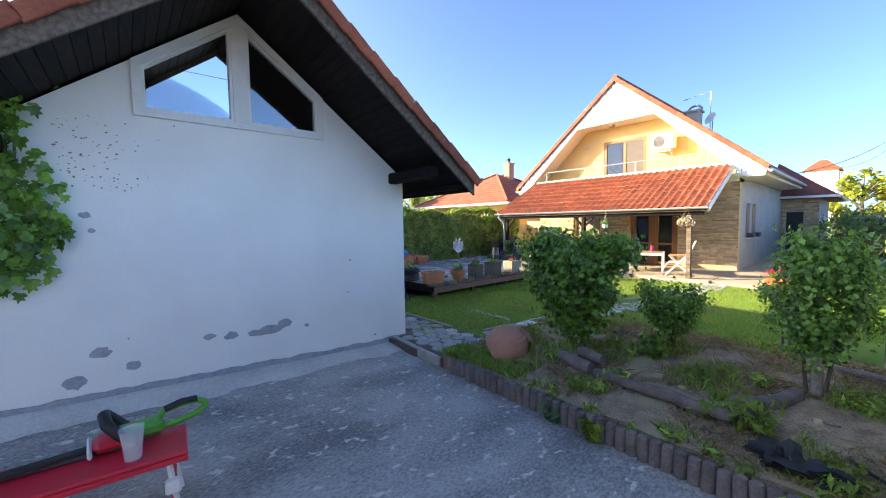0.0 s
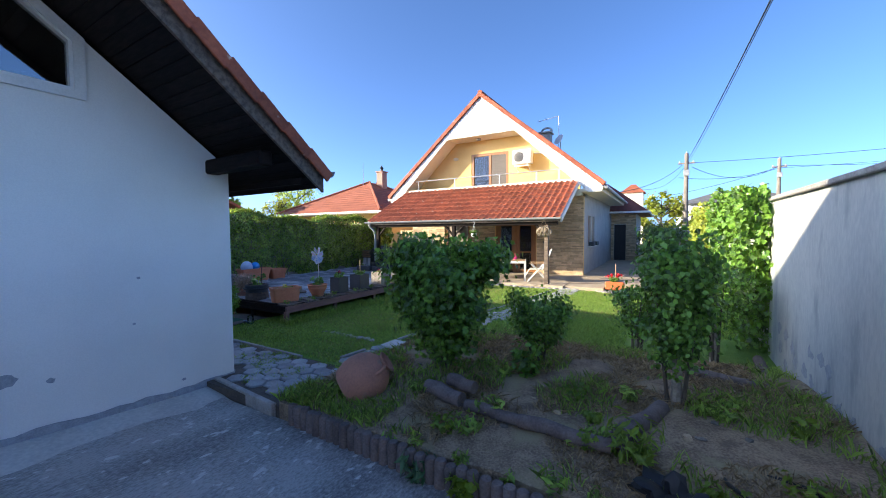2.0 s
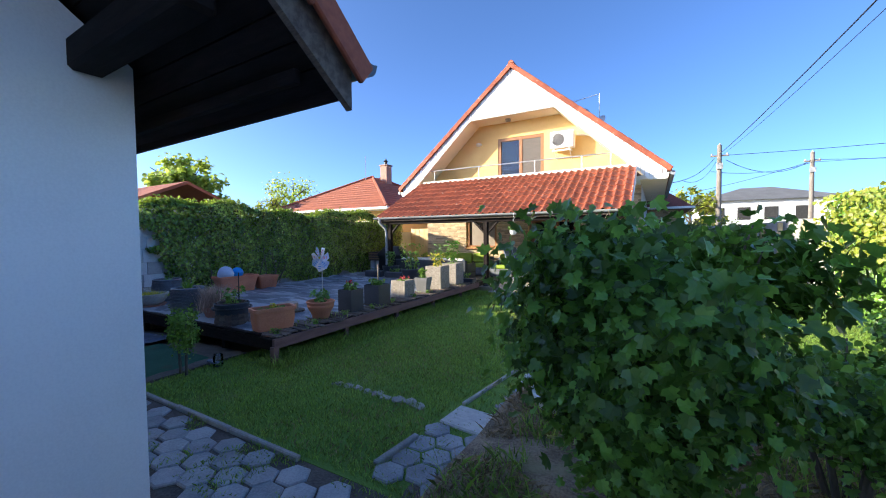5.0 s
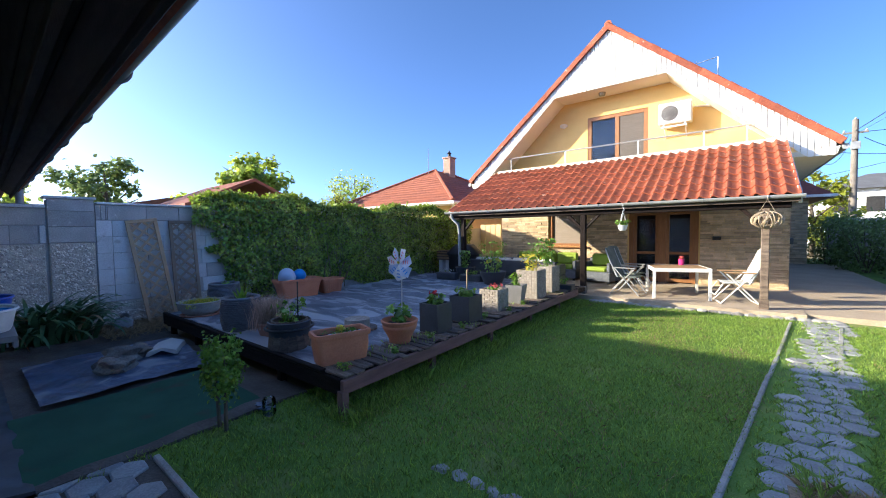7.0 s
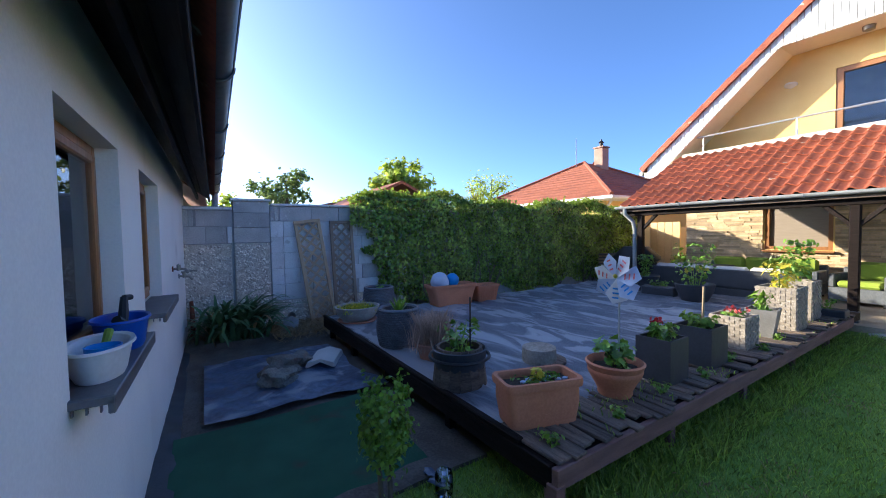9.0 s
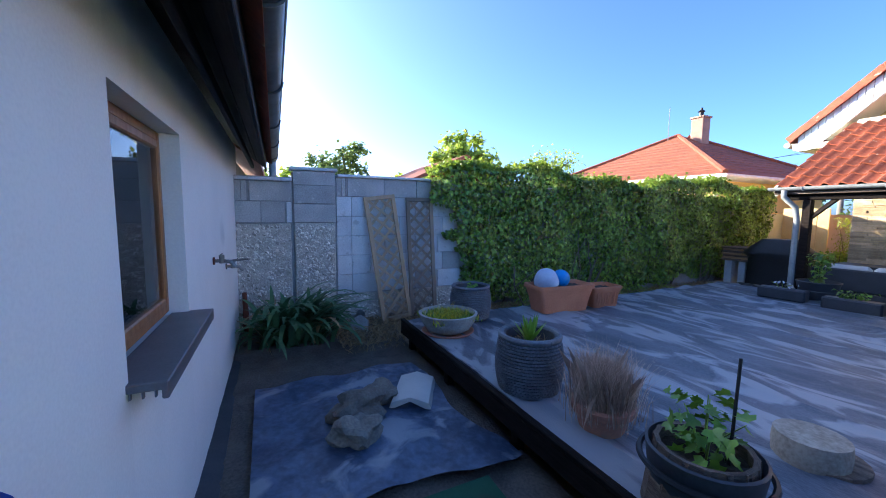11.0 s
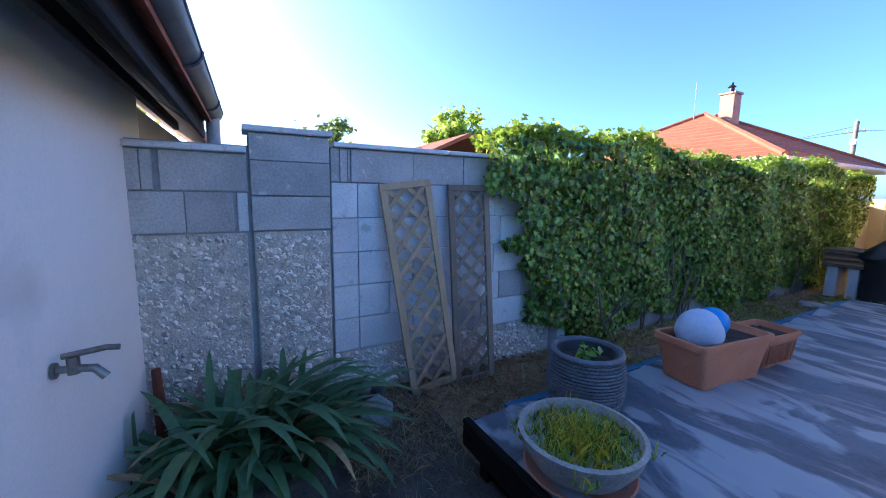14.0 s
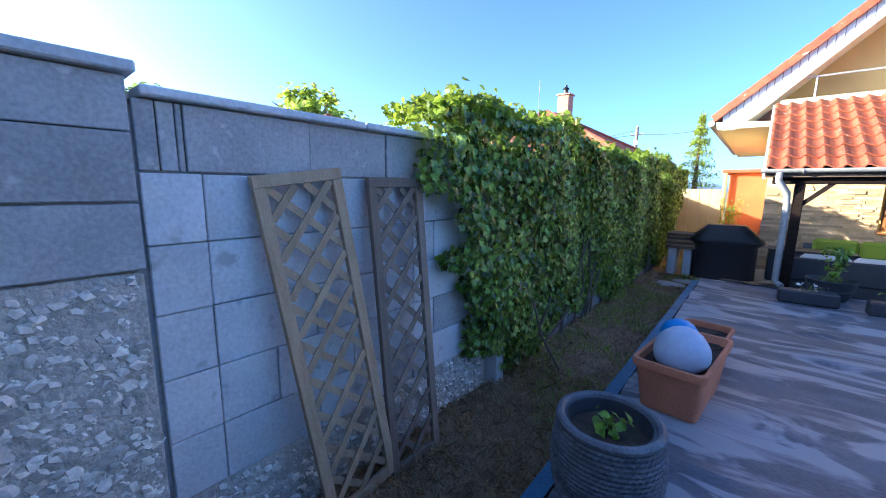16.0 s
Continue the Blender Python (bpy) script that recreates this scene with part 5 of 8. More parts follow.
while yy < 8.7:
    w = rs.uniform(.06, .12)
    l0 = rs.uniform(0, .12)
    part("plank", Geo().box(-4.72 + l0, DX1 - .01 + rs.uniform(-.06, .03), yy, yy + w - .008, 0, .022, .005), M_WEATHER, deck, "short rotten grey deck plank",
         at=pose(0, 0, 0.315 + rs.uniform(-.004, .016)) @ pose(-4.4, yy, 0, rs.uniform(-6, 6), rs.uniform(-2.5, 2.5), rs.uniform(-5, 5)) @ pose(4.4, -yy, 0))
    yy += w
part("blue_membrane", Geo().box(DX0 - .10, DX0 - .002, 3.0, 9.3, .285, .30, .004), mat("blue_membrane", (0.05, 0.19, 0.34), (0.03, 0.12, 0.23), rough=0.5, scale=6, bump=0.4), deck, "strip of blue membrane under the deck edge")


# ---- shrubs ----
def shrub(x, y, z, height, width, count, seed, label, stems=6, leaf=0.06, trunk=0.25, material=None, shape=LEAF_LOBED, flare=0.55, bark=None, depth=None, group="garden shrubs"):
    """A shrub: several bent stems from the ground and a crown of single leaves, narrow below and broad above."""
    r = np.random.default_rng(seed)
    t = thing("shrub", pose(x, y, z), label, "shrub", group)
    depth = depth or width
    tips = []
    for k in range(stems):
        a = 2 * math.pi * k / stems + r.uniform(-.4, .4)
        rr = r.uniform(.25, .9)
        tip = Vector((math.cos(a) * width / 2 * rr, math.sin(a) * depth / 2 * rr, height * r.uniform(.75, .97)))
        base = Vector((math.cos(a), math.sin(a), 0)) * 0.05
        mid = base.lerp(tip, .5) + Vector((0, 0, height * .06))
        part("stem", Geo().tube([(base.x, base.y, -.05), base.lerp(mid, .5), mid, mid.lerp(tip, .5), tip], [.018, .016, .012, .008, .004], 6), bark or M_BARK, t)
        tips.append((base, mid, tip))
    pts, nor = [], []
    clumps = []
    for k in range(70):
        h = trunk + (1 - trunk) * r.random() ** .8
        rad = (flare + (1 - flare) * ((h - trunk) / (1 - trunk)) ** .75) * r.uniform(.35, 1.0) ** .6
        a = r.uniform(0, 2 * math.pi)
        clumps.append((math.cos(a) * rad * width / 2 * .92, math.sin(a) * rad * depth / 2 * .92, h * height * (.96 - .1 * rad)))
    clumps = np.array(clumps)
    idx = r.integers(0, len(clumps), count)
    off = r.normal(0, 1, (count, 3)) * np.array([.085 * width, .085 * depth, .06 * height])
    c = clumps[idx] + off
    c[:, 2] = np.clip(c[:, 2], trunk * height * .55, height * 1.02)
    f = c * np.array([1.0, 1.0, 0]) / (width / 2) + np.array([0, 0, .55])
    leaves("foliage", c, f, leaf, shape, r, material or M_BUSH, t, droop=.8, spread=.55)
    return t


shrub(-0.16, 1.58, 0.12, 1.55, 1.38, 13500, 21, "large leafy green shrub, broad at the top", 8, 0.058, .20, None, LEAF_LOBED, depth=1.15, flare=.13)
shrub(0.74, 2.25, 0.16, 0.88, 0.78, 4000, 22, "small round green shrub in the bed", 5, 0.045, .28, None, LEAF_OVAL, flare=.3)
part("trunk", Geo().tube([(0, 0, -.1), (.015, .01, 0.31), (.0, 0, 0.62)], [.045, .038, .03], 8), M_PALEBARK, shrub(2.08, 1.75, 0.16, 1.55, 0.68, 4600, 23, "upright green shrub on a pale stem", 2, 0.05, .34, None, LEAF_OVAL, flare=.6), "pale limewashed stem")
part("trunk", Geo().tube([(0, 0, -.1), (.015, .01, 0.15), (.0, 0, 0.3)], [.045, .038, .03], 8), M_PALEBARK, shrub(1.68, 3.85, 0.05, 0.98, 0.72, 1900, 24, "slim green shrub with bare stem", 4, 0.048, .25, None, LEAF_OVAL, flare=.5), "pale limewashed stem")
part("trunk", Geo().tube([(0, 0, -.1), (.015, .01, 0.225), (.0, 0, 0.45)], [.045, .038, .03], 8), M_PALEBARK, shrub(2.56, 3.9, 0.05, 1.20, 0.80, 2200, 25, "green shrub with whitewashed stem", 3, 0.048, .33, None, LEAF_OVAL, flare=.6), "pale limewashed stem")
shrub(-4.80, 1.88, 0.0, 0.80, 0.30, 1500, 26, "small standard box tree in the soil", 2, 0.035, .42, M_BOX, LEAF_OVAL, .8)

# hedge of ivy on the east boundary
eh = thing("east_hedge", pose(0, 0, 0), "tall sunlit green hedge over the east wall", "hedge")
n = 9000
y = RNG.uniform(4.4, 9.5, n)
z = RNG.uniform(0, 1, n) ** .8 * (2.42 + 0.12 * np.sin(y * 2.3) - 0.06 * (y - 4.4))
x = 3.08 - 0.26 * np.abs(np.sin(y * 1.1 + .6)) * np.clip(z / 1.6, .3, 1) + RNG.uniform(-.12, .3, n)
leaves("foliage", np.stack([x, y, z], 1), np.tile((-1, -.4, .4), (n, 1)), .085, LEAF_LOBED, RNG, M_BUSH, eh, droop=1, spread=.6)
n = 1500
y = RNG.uniform(6.5, 9.8, n)
leaves("golden_foliage", np.stack([2.72 + RNG.uniform(-.15, .3, n), y, RNG.uniform(1.1, 2.25, n)], 1), np.tile((-1, -.4, .4), (n, 1)), .085, LEAF_OVAL, RNG, M_AUTUMN, eh, spread=.6, label="yellow-orange leaves of the hedge end")


# ---- trees and distance ----
def tree(x, y, z, h, w, count, seed, material, label, leaf=.22, crown=.35, name="tree", airy=1.0):
    r = np.random.default_rng(seed)
    t = thing(name, pose(x, y, z), label, "tree")
    trunk = Geo().tube([(0, 0, -.2), (.05, 0, h * .3), (-.05, .1, h * .6), (0, 0, h * .9)], [w * .045, w * .035, w * .02, w * .005], 7)
    for k in range(9):
        a = r.uniform(0, 6.28)
        z0 = h * r.uniform(.28, .7)
        e = Vector((math.cos(a) * w * .36, math.sin(a) * w * .36, z0 + h * r.uniform(.12, .25)))
        trunk.tube([(0, 0, z0), e * .5 + Vector((0, 0, z0 * .5 + .1)), e], [w * .018, w * .012, w * .004], 5)
    part("trunk", trunk, M_BARK, t)
    cl = []
    while len(cl) < 46:
        p = r.uniform(-1, 1, 3)
        if np.linalg.norm(p) < 1 and np.linalg.norm(p) > .25:
            cl.append(p * np.array([w / 2, w / 2, h * (1 - crown) / 2]) * r.uniform(.75, 1.08) + np.array([0, 0, h * (crown + (1 - crown) / 2)]))
    cl = np.array(cl)
    c = cl[r.integers(0, len(cl), count)] + r.normal(0, 1, (count, 3)) * np.array([w, w, h * .6]) * .055 * airy
    leaves("crown", c, np.tile((0, 0, .8), (count, 1)) + (c - np.array([0, 0, h * .6])) / w, leaf, LEAF_OVAL, r, material, t, spread=.7)
    return t


def conifer(x, y, z, h, w, count, seed, material, label):
    r = np.random.default_rng(seed)
    t = thing("conifer", pose(x, y, z), label, "tree")
    part("trunk", Geo().tube([(0, 0, -.2), (0, 0, h * .98)], [w * .06, .01], 7), M_BARK, t)
    k = r.random(count) ** .7
    tier = np.floor(k * 11) / 11
    a = r.integers(0, 9, count) * .698 + tier * 20 + r.normal(0, .16, count)
    rad = (1 - tier) * w / 2 * r.uniform(.15, 1.05, count)
    c = np.stack([np.cos(a) * rad, np.sin(a) * rad, h * (.1 + tier * .9) - rad * .25 + r.normal(0, h * .018, count)], 1)
    leaves("needles", c, np.tile((0, 0, 1.0), (count, 1)), .17, LEAF_NARROW, r, material, t, spread=.6)
    return t


tree(-25.8, 12.2, -.2, 6.7, 4.4, 4200, 31, M_TREE, "broad green tree behind the far roofs", .34)
tree(-28, 9.9, -.2, 4.8, 3.6, 2000, 32, M_TREE, "low green trees behind the wall", .32, .2)
tree(-33.3, 26.5, -.2, 8.3, 5.0, 1900, 33, M_TREE, "sparse light green tree with bare twigs", .26, .35, airy=1.4)
tree(-31, 22.4, -.2, 6.2, 3.2, 1700, 34, M_AUTUMN, "small golden-leaved tree beyond the wall", .24, .25)
tree(-28, 5.5, -.2, 6.2, 4.2, 2200, 35, M_CONIFER, "dark green pine behind the wall", .3, .15)
tree(-26, 1.4, -.2, 4.6, 3.6, 1500, 36, M_TREE, "green tree behind the wall", .3, .2)
tree(-24, -2.2, -.2, 5.4, 3.6, 1000, 38, M_TREE, "pale flowering tree behind the outbuilding", .26, .2)
tree(-34, 7.8, -.2, 4.6, 7.0, 1500, 37, M_TREE, "distant low green treeline behind the wall", .36, .1)
tree(-14.5, 27, -.2, 4.5, 3, 800, 40, M_CONIFER, "dark tree by the neighbour's house", .3, .1)
conifer(-10.6, 22.5, -.2, 5.6, 3.0, 3600, 39, M_TREE, "light green spruce beyond the terrace")
tree(1.95, 31, -.2, 4.95, 3.6, 2600, 41, M_AUTUMN, "sunlit yellow-green tree beyond the rear wing", .26, .1)
for k, (x, y, h, w) in enumerate(((1.9, 19.0, 2.0, 1.9), (2.7, 17.0, 1.9, 1.6), (2.4, 15.2, 1.3, 1.2), (2.2, 20.8, 2.3, 1.9), (1.4, 22.2, 2.1, 1.8))):
    shrub(x, y, 0, h, w, 1500, 50 + k, "dark green shrub in the shaded side garden", 5, .10, .05, M_CONIFER, LEAF_OVAL, .8, group="side garden shrubs")

nb = thing("neighbour_house", pose(-.38, -.85, -.15), "yellow neighbour bungalow with orange-brown hipped roof", "house")
NX0, NX1, NY0, NY1 = -20.6, -11.5, 15.6, 25.0
part("wall", Geo().box(NX0 + .7, NX1 - .7, NY0 + .7, NY1 - .7, -.2, 3.1), M_YELLOW, nb, smooth=False)
part("eave_soffit", Geo().box(NX0, NX1, NY0, NY1, 3.02, 3.12, .02), M_WHITEFRAME, nb)
part("roof", Geo().add([(NX0, NY0, 3.12), (NX1, NY0, 3.12), (NX1, NY1, 3.12), (NX0, NY1, 3.12), (-16.05, 20.0, 5.55), (-16.05, 20.7, 5.55), (NX0, NY0, 3.2), (NX1, NY0, 3.2), (NX1, NY1, 3.2), (NX0, NY1, 3.2)],
                       [(0, 1, 7, 6), (1, 2, 8, 7), (2, 3, 9, 8), (3, 0, 6, 9), (6, 7, 4), (7, 8, 5, 4), (8, 9, 5), (9, 6, 4, 5)]), M_ROOF_FAR, nb, smooth=False)
for a, b in (((NX0, NY0, 3.22), (-16.05, 20.0, 5.57)), ((NX1, NY0, 3.22), (-16.05, 20.0, 5.57)), ((NX1, NY1, 3.22), (-16.05, 20.7, 5.57))):
    part("hip_tiles", Geo().tube([a, b], .09, 6), M_ROOF_FAR, nb)
course = Geo()
for k in range(1, 14):
    q = k / 14
    course.tube([(NX0 + (-16.05 - NX0) * q, NY0 + (20.0 - NY0) * q, 3.2 + 2.35 * q), (NX1 + (-16.05 - NX1) * q, NY0 + (20.0 - NY0) * q, 3.2 + 2.35 * q), (NX1 + (-16.05 - NX1) * q, NY1 + (20.7 - NY1) * q, 3.2 + 2.35 * q)], .022, 4)
part("tile_relief", course, M_ROOF_FAR, nb, kind="stuff")
part("gutter", Geo().tube([(NX0, NY0 - .06, 3.1), (NX1 + .06, NY0 - .06, 3.1), (NX1 + .06, NY1, 3.1)], .07, 8), M_WHITEFRAME, nb)
part("chimney", Geo().box(-15.75, -15.2, 20.4, 20.95, 5.0, 6.35, .02).box(-15.8, -15.15, 20.35, 21.0, 6.3, 6.38, .01), mat("brick_chimney", (0.42, 0.26, 0.19), (0.33, 0.2, 0.15), scale=4, fine=30), nb, "brick chimney")
part("chimney_pot", Geo().lathe([(.1, 0), (.1, .2), (.16, .24), (.05, .34), (.05, .42)], 10, pose(-15.47, 20.67, 6.38)), M_BLACKPL, nb)
part("aerial", Geo().tube([(-16.3, 19.6, 5.3), (-16.3, 19.6, 6.9)], .02, 5), M_ALU, nb)
part("downpipe", Geo().tube([(-11.6, 15.9, 3.1), (-12.1, 16.25, 2.8), (-12.15, 16.28, 0)], .06, 8), M_WHITEFRAME, nb)
for x in (-18.5, -16.2, -13.8):
    w = part("window", Geo().box(x - .55, x + .55, NY0 + .67, NY0 + .72, 1.2, 2.5, .01), M_WHITEFRAME, nb)
    part("pane", Geo().box(x - .47, x + .47, NY0 + .655, NY0 + .668, 1.28, 2.42), M_GLASS, w)

hut = thing("far_roof_house", pose(-23, 9.6, 0), "low far house with orange tiled roof behind ivy", "house")
part("wall", Geo().box(-2.6, 2.6, -2.6, 2.6, -.2, 2.9), M_SIDEWALL, hut, smooth=False)
part("roof", Geo().prism([(-3, 2.8), (0, 4.15), (3, 2.8), (3, 2.95), (0, 4.3), (-3, 2.95)], -3, 3, "x"), M_ROOF_FAR, hut, smooth=False)
low = thing("far_low_house", pose(-36, 13, 0), "distant low house with brown roof", "house")
part("wall", Geo().box(-4, 4, -8, 8, -.2, 2.9), M_SIDEWALL, low, smooth=False)
part("roof", Geo().prism([(-9, 2.9), (0, 4.9), (9, 2.9)], -5, 5, "x"), M_TILE_BROWN, low, smooth=False)
wh = thing("white_house", pose(0, 0, 0), "white modern house with grey hipped roof", "house")
part("wall", Geo().box(3.6, 14, 45, 54, -.2, 4.55), M_WHITEHOUSE, wh, smooth=False)
part("roof", Geo().add([(3.1, 44.5, 4.55), (14.5, 44.5, 4.55), (14.5, 54.5, 4.55), (3.1, 54.5, 4.55), (7.5, 49.5, 6.1), (10, 49.5, 6.1)], [(0, 1, 5, 4), (1, 2, 5), (2, 3, 4, 5), (3, 0, 4), (3, 2, 1, 0)]), M_GREYROOF, wh, smooth=False)
for x in (4.6, 6.6, 8.6, 10.8):
    w = part("window", Geo().box(x, x + 1.0, 44.96, 45.0, 2.7, 3.9), M_DARKROOM, wh)
far_red = thing("far_red_roof_house", pose(0, 0, 0), "far house with red hipped roof", "house")
part("wall", Geo().box(-3.2, -.4, 60, 63, -.2, 7.4), M_CREAM, far_red, smooth=False)
part("roof", Geo().add([(-3.5, 59.7, 7.4), (-.1, 59.7, 7.4), (-.1, 63.3, 7.4), (-3.5, 63.3, 7.4), (-2.1, 61.5, 8.75), (-1.5, 61.5, 8.75)], [(0, 1, 5, 4), (1, 2, 5), (2, 3, 4, 5), (3, 0, 4), (3, 2, 1, 0)]), M_ROOF_FAR, far_red, smooth=False)

# fence, painted wall and planting past the terrace
pf = thing("panel_fence", pose(0, 0, 0), "beige panel fence beside the terrace", "fence")
for k in range(4):
    part("panel", Geo().box(-9.93 + k * .24, -9.70 + k * .24, 14.0, 14.05, 0, 1.85, .006), M_BEIGEPANEL, pf)
ow = thing("orange_shed", pose(0, 0, 0), "small orange-red painted shed with tiled edge", "shed")
part("wall", Geo().box(-9.0, -8.0, 16.6, 18.6, -.2, 2.35), M_ORANGE, ow, smooth=False)
part("roof", Geo().box(-9.2, -7.9, 16.4, 18.8, 2.36, 2.46, .01), M_TILE, ow)
part("roof_post", Geo().tube([(-9.1, 16.45, -.1), (-9.1, 16.45, 2.36)], .05, 8), M_BEIGEPANEL, ow)
shrub(-8.9, 15.2, 0, 1.7, .7, 1600, 60, "bright green thuja beside the panel fence", 2, .07, .02, M_IVYTOP, LEAF_NARROW, .9, group="terrace planting")
shrub(-8.55, 13.4, 0, .85, .8, 1100, 61, "yellow-green shrub behind the barbecue", 4, .07, .05, M_IVYTOP, LEAF_OVAL, .7, group="terrace planting")


def pole(x, y, h, label):
    t = thing("utility_pole", pose(x, y, -.2), label, "pole", "utility poles")
    part("shaft", Geo().tube([(0, 0, 0), (0, 0, h)], [.19, .13], 10), M_POLE, t)
    part("crossarm", Geo().box(-.5, .5, -.05, .05, h - .75, h - .65, .01), M_POLE, t)
    for dx in (-.42, .42, 0):
        part("insulator", Geo().lathe([(.04, 0), (.06, .05), (.03, .12)], 8, pose(dx, 0, h - .65 if dx else h)), M_SIDEWALL, t)
    part("junction_box", Geo().box(-.18, .18, -.25, -.12, h - 1.6, h - 1.2, .01), M_ZINC, t)
    return t


pole(3.45, 30.5, 7.5, "weathered concrete utility pole with cables")
pole(10.5, 40, 8.0, "far concrete utility pole")
pole(-17.5, 40, 7.6, "distant thin utility pole")


def cable(a, b, sag, r=.012, n=14):
    a, b = Vector(a), Vector(b)
    pts = [a.lerp(b, k / n) - Vector((0, 0, sag * 4 * (k / n) * (1 - k / n))) for k in range(n + 1)]
    part("cable", Geo().tube(pts, r, 5), M_CABLE, thing("overhead_cable", pose(0, 0, 0), "black overhead cable slung from the pole", "cable", "overhead cables"))


T = (3.45, 30.5, 6.7)
cable(T, (3.95, -7, 6.5), .35, .017)
cable((3.5, 30.5, 6.55), (3.56, -5.95, 5.62), .34, .008)
cable((3.2, 30.5, 6.5), (0.2, 16.0, 3.4), .35, .014)
cable((3.3, 30.5, 6.3), (1.0, 21.0, 4.0), .5, .010)
cable((3.8, 30.5, 6.6), (40, 33, 8.6), .7, .016)
cable((3.8, 30.5, 6.3), (10.5, 40, 7.2), .9, .018)
cable((3.0, 30.5, 5.6), (10.5, 40, 7.0), .4, .016)
cable((-2, 46, 5.2), (10.5, 40, 7.1), .5, .018)
cable((10.5, 40, 7.2), (40, 44, 7.6), .6, .018)
cable((10.5, 40, 7.0), (40, 52, 9.6), .4, .014)
cable((-17.5, 40, 6.8), (-8, 30, 6.2), .5, .02)
cable((-17.5, 40, 7.1), (-40, 44, 6.4), .6, .02)
cable((-17.5, 40, 6.7), (-44, 30, 6.0), .6, .02)


# ---- things on the deck ----
TOP = 0.335


def soil_disc(r, z, parent, sx=1.0, sy=1.0, name="soil"):
    g = Geo()
    pts = [(0, 0, z + .015)]
    n = 18
    for ring in (0.5, 1.0):
        pts += [(r * ring * math.cos(2 * math.pi * k / n) * sx, r * ring * math.sin(2 * math.pi * k / n) * sy, z + (.01 if ring < 1 else 0) + .008 * math.sin(k * 2.3)) for k in range(n)]
    fs = [(0, 1 + k, 1 + (k + 1) % n) for k in range(n)] + [(1 + k, 1 + n + k, 1 + n + (k + 1) % n, 1 + (k + 1) % n) for k in range(n)]
    part(name, g.add(pts, fs), M_POTSOIL, parent)


def tuft(parent, z, r, count, h, material, seed, name="plant", shape=LEAF_OVAL, leaf=.05, sx=1.0, sy=1.0, label="", stems=5):
    """A small potted plant: stems with leaves about them."""
    g = np.random.default_rng(seed)
    st = Geo()
    for k in range(stems):
        a = g.uniform(0, 6.28)
        e = (math.cos(a) * r * .7 * sx, math.sin(a) * r * .7 * sy, z + h * g.uniform(.6, .95))
        st.tube([(e[0] * .2, e[1] * .2, z - .02), (e[0] * .5, e[1] * .5, z + h * .5), e], [.005, .004, .002], 5)
    p = part(name, st, M_GRASS, parent, label)
    a = g.uniform(0, 6.28, count)
    q = np.sqrt(g.random(count))
    hh = g.random(count)
    c = np.stack([np.cos(a) * r * q * sx * (.5 + .5 * hh), np.sin(a) * r * q * sy * (.5 + .5 * hh), z + h * hh], 1)
    leaves("foliage", c, c * np.array([1, 1, 0]) / max(r, .01) + np.array([0, 0, .9]), leaf, shape, g, material, p, spread=.45)
    return p


def blooms(parent, z, r, count, material, seed, size=.035, name="flower", sx=1.0, sy=1.0):
    g = np.random.default_rng(seed)
    for k in range(count):
        a, q = g.uniform(0, 6.28), math.sqrt(g.random()) * r
        c = np.tile((math.cos(a) * q * sx, math.sin(a) * q * sy, z + g.uniform(-.02, .04)), (14, 1)) + g.normal(0, size * .4, (14, 3))
        leaves(name, c, c - c.mean(0) + np.array([0, 0, .02]), size, LEAF_OVAL, g, material, parent, spread=.5)


def woven_band(g, rad, z0, z1, n=40, rows=12, bulge=0.006, sx=1.0, sy=1.0):
    """Woven strands round a pot: wavy rings set half a step apart."""
    for r in range(rows):
        z = z0 + (z1 - z0) * (r + .5) / rows
        R = rad(z)
        pts = [((R + bulge * (1 if (k + r) % 2 else -1)) * math.cos(2 * math.pi * k / n) * sx, (R + bulge * (1 if (k + r) % 2 else -1)) * math.sin(2 * math.pi * k / n) * sy, z) for k in range(n + 1)]
        g.tube(pts, (z1 - z0) / rows * .46, 5, False)


def wicker_tub(x, y, r_top, r_mid, h, material, label, seed, plant):
    t = thing("wicker_pot", pose(x, y, TOP), label, "plant pot", "pots on the deck")
    rad = lambda z: r_mid * .86 + (r_mid - r_mid * .86) * math.sin(min(1, max(0, z / h)) * math.pi) * 1.0 + (r_top - r_mid * .86) * max(0, z / h - .6)
    part("body", Geo().lathe([(rad(h * k / 8) - .008, h * k / 8) for k in range(9)] + [(r_top - .045, h), (r_top - .06, h - .10)], 28), M_ANTHRACITE, t)
    g = Geo()
    woven_band(g, rad, 0.01, h - .02, 100, 17, .0030)
    part("weave", g, material, t, "woven plastic strands")
    part("rim", Geo().tube([(rad(h) * math.cos(a), rad(h) * math.sin(a), h) for a in [k * math.pi / 14 for k in range(29)]], .022, 8, False), material, t)
    soil_disc(r_top - .055, h - .07, t)
    plant(t, h - .07, r_top - .05)
    return t


wicker_tub(-8.60, 3.45, .235, .25, .40, M_WICKERDARK, "dark woven plastic tub with soil and seedling", 1, lambda t, z, r: tuft(t, z, .09, 26, .10, M_BOX, 5, "seedling", leaf=.06))


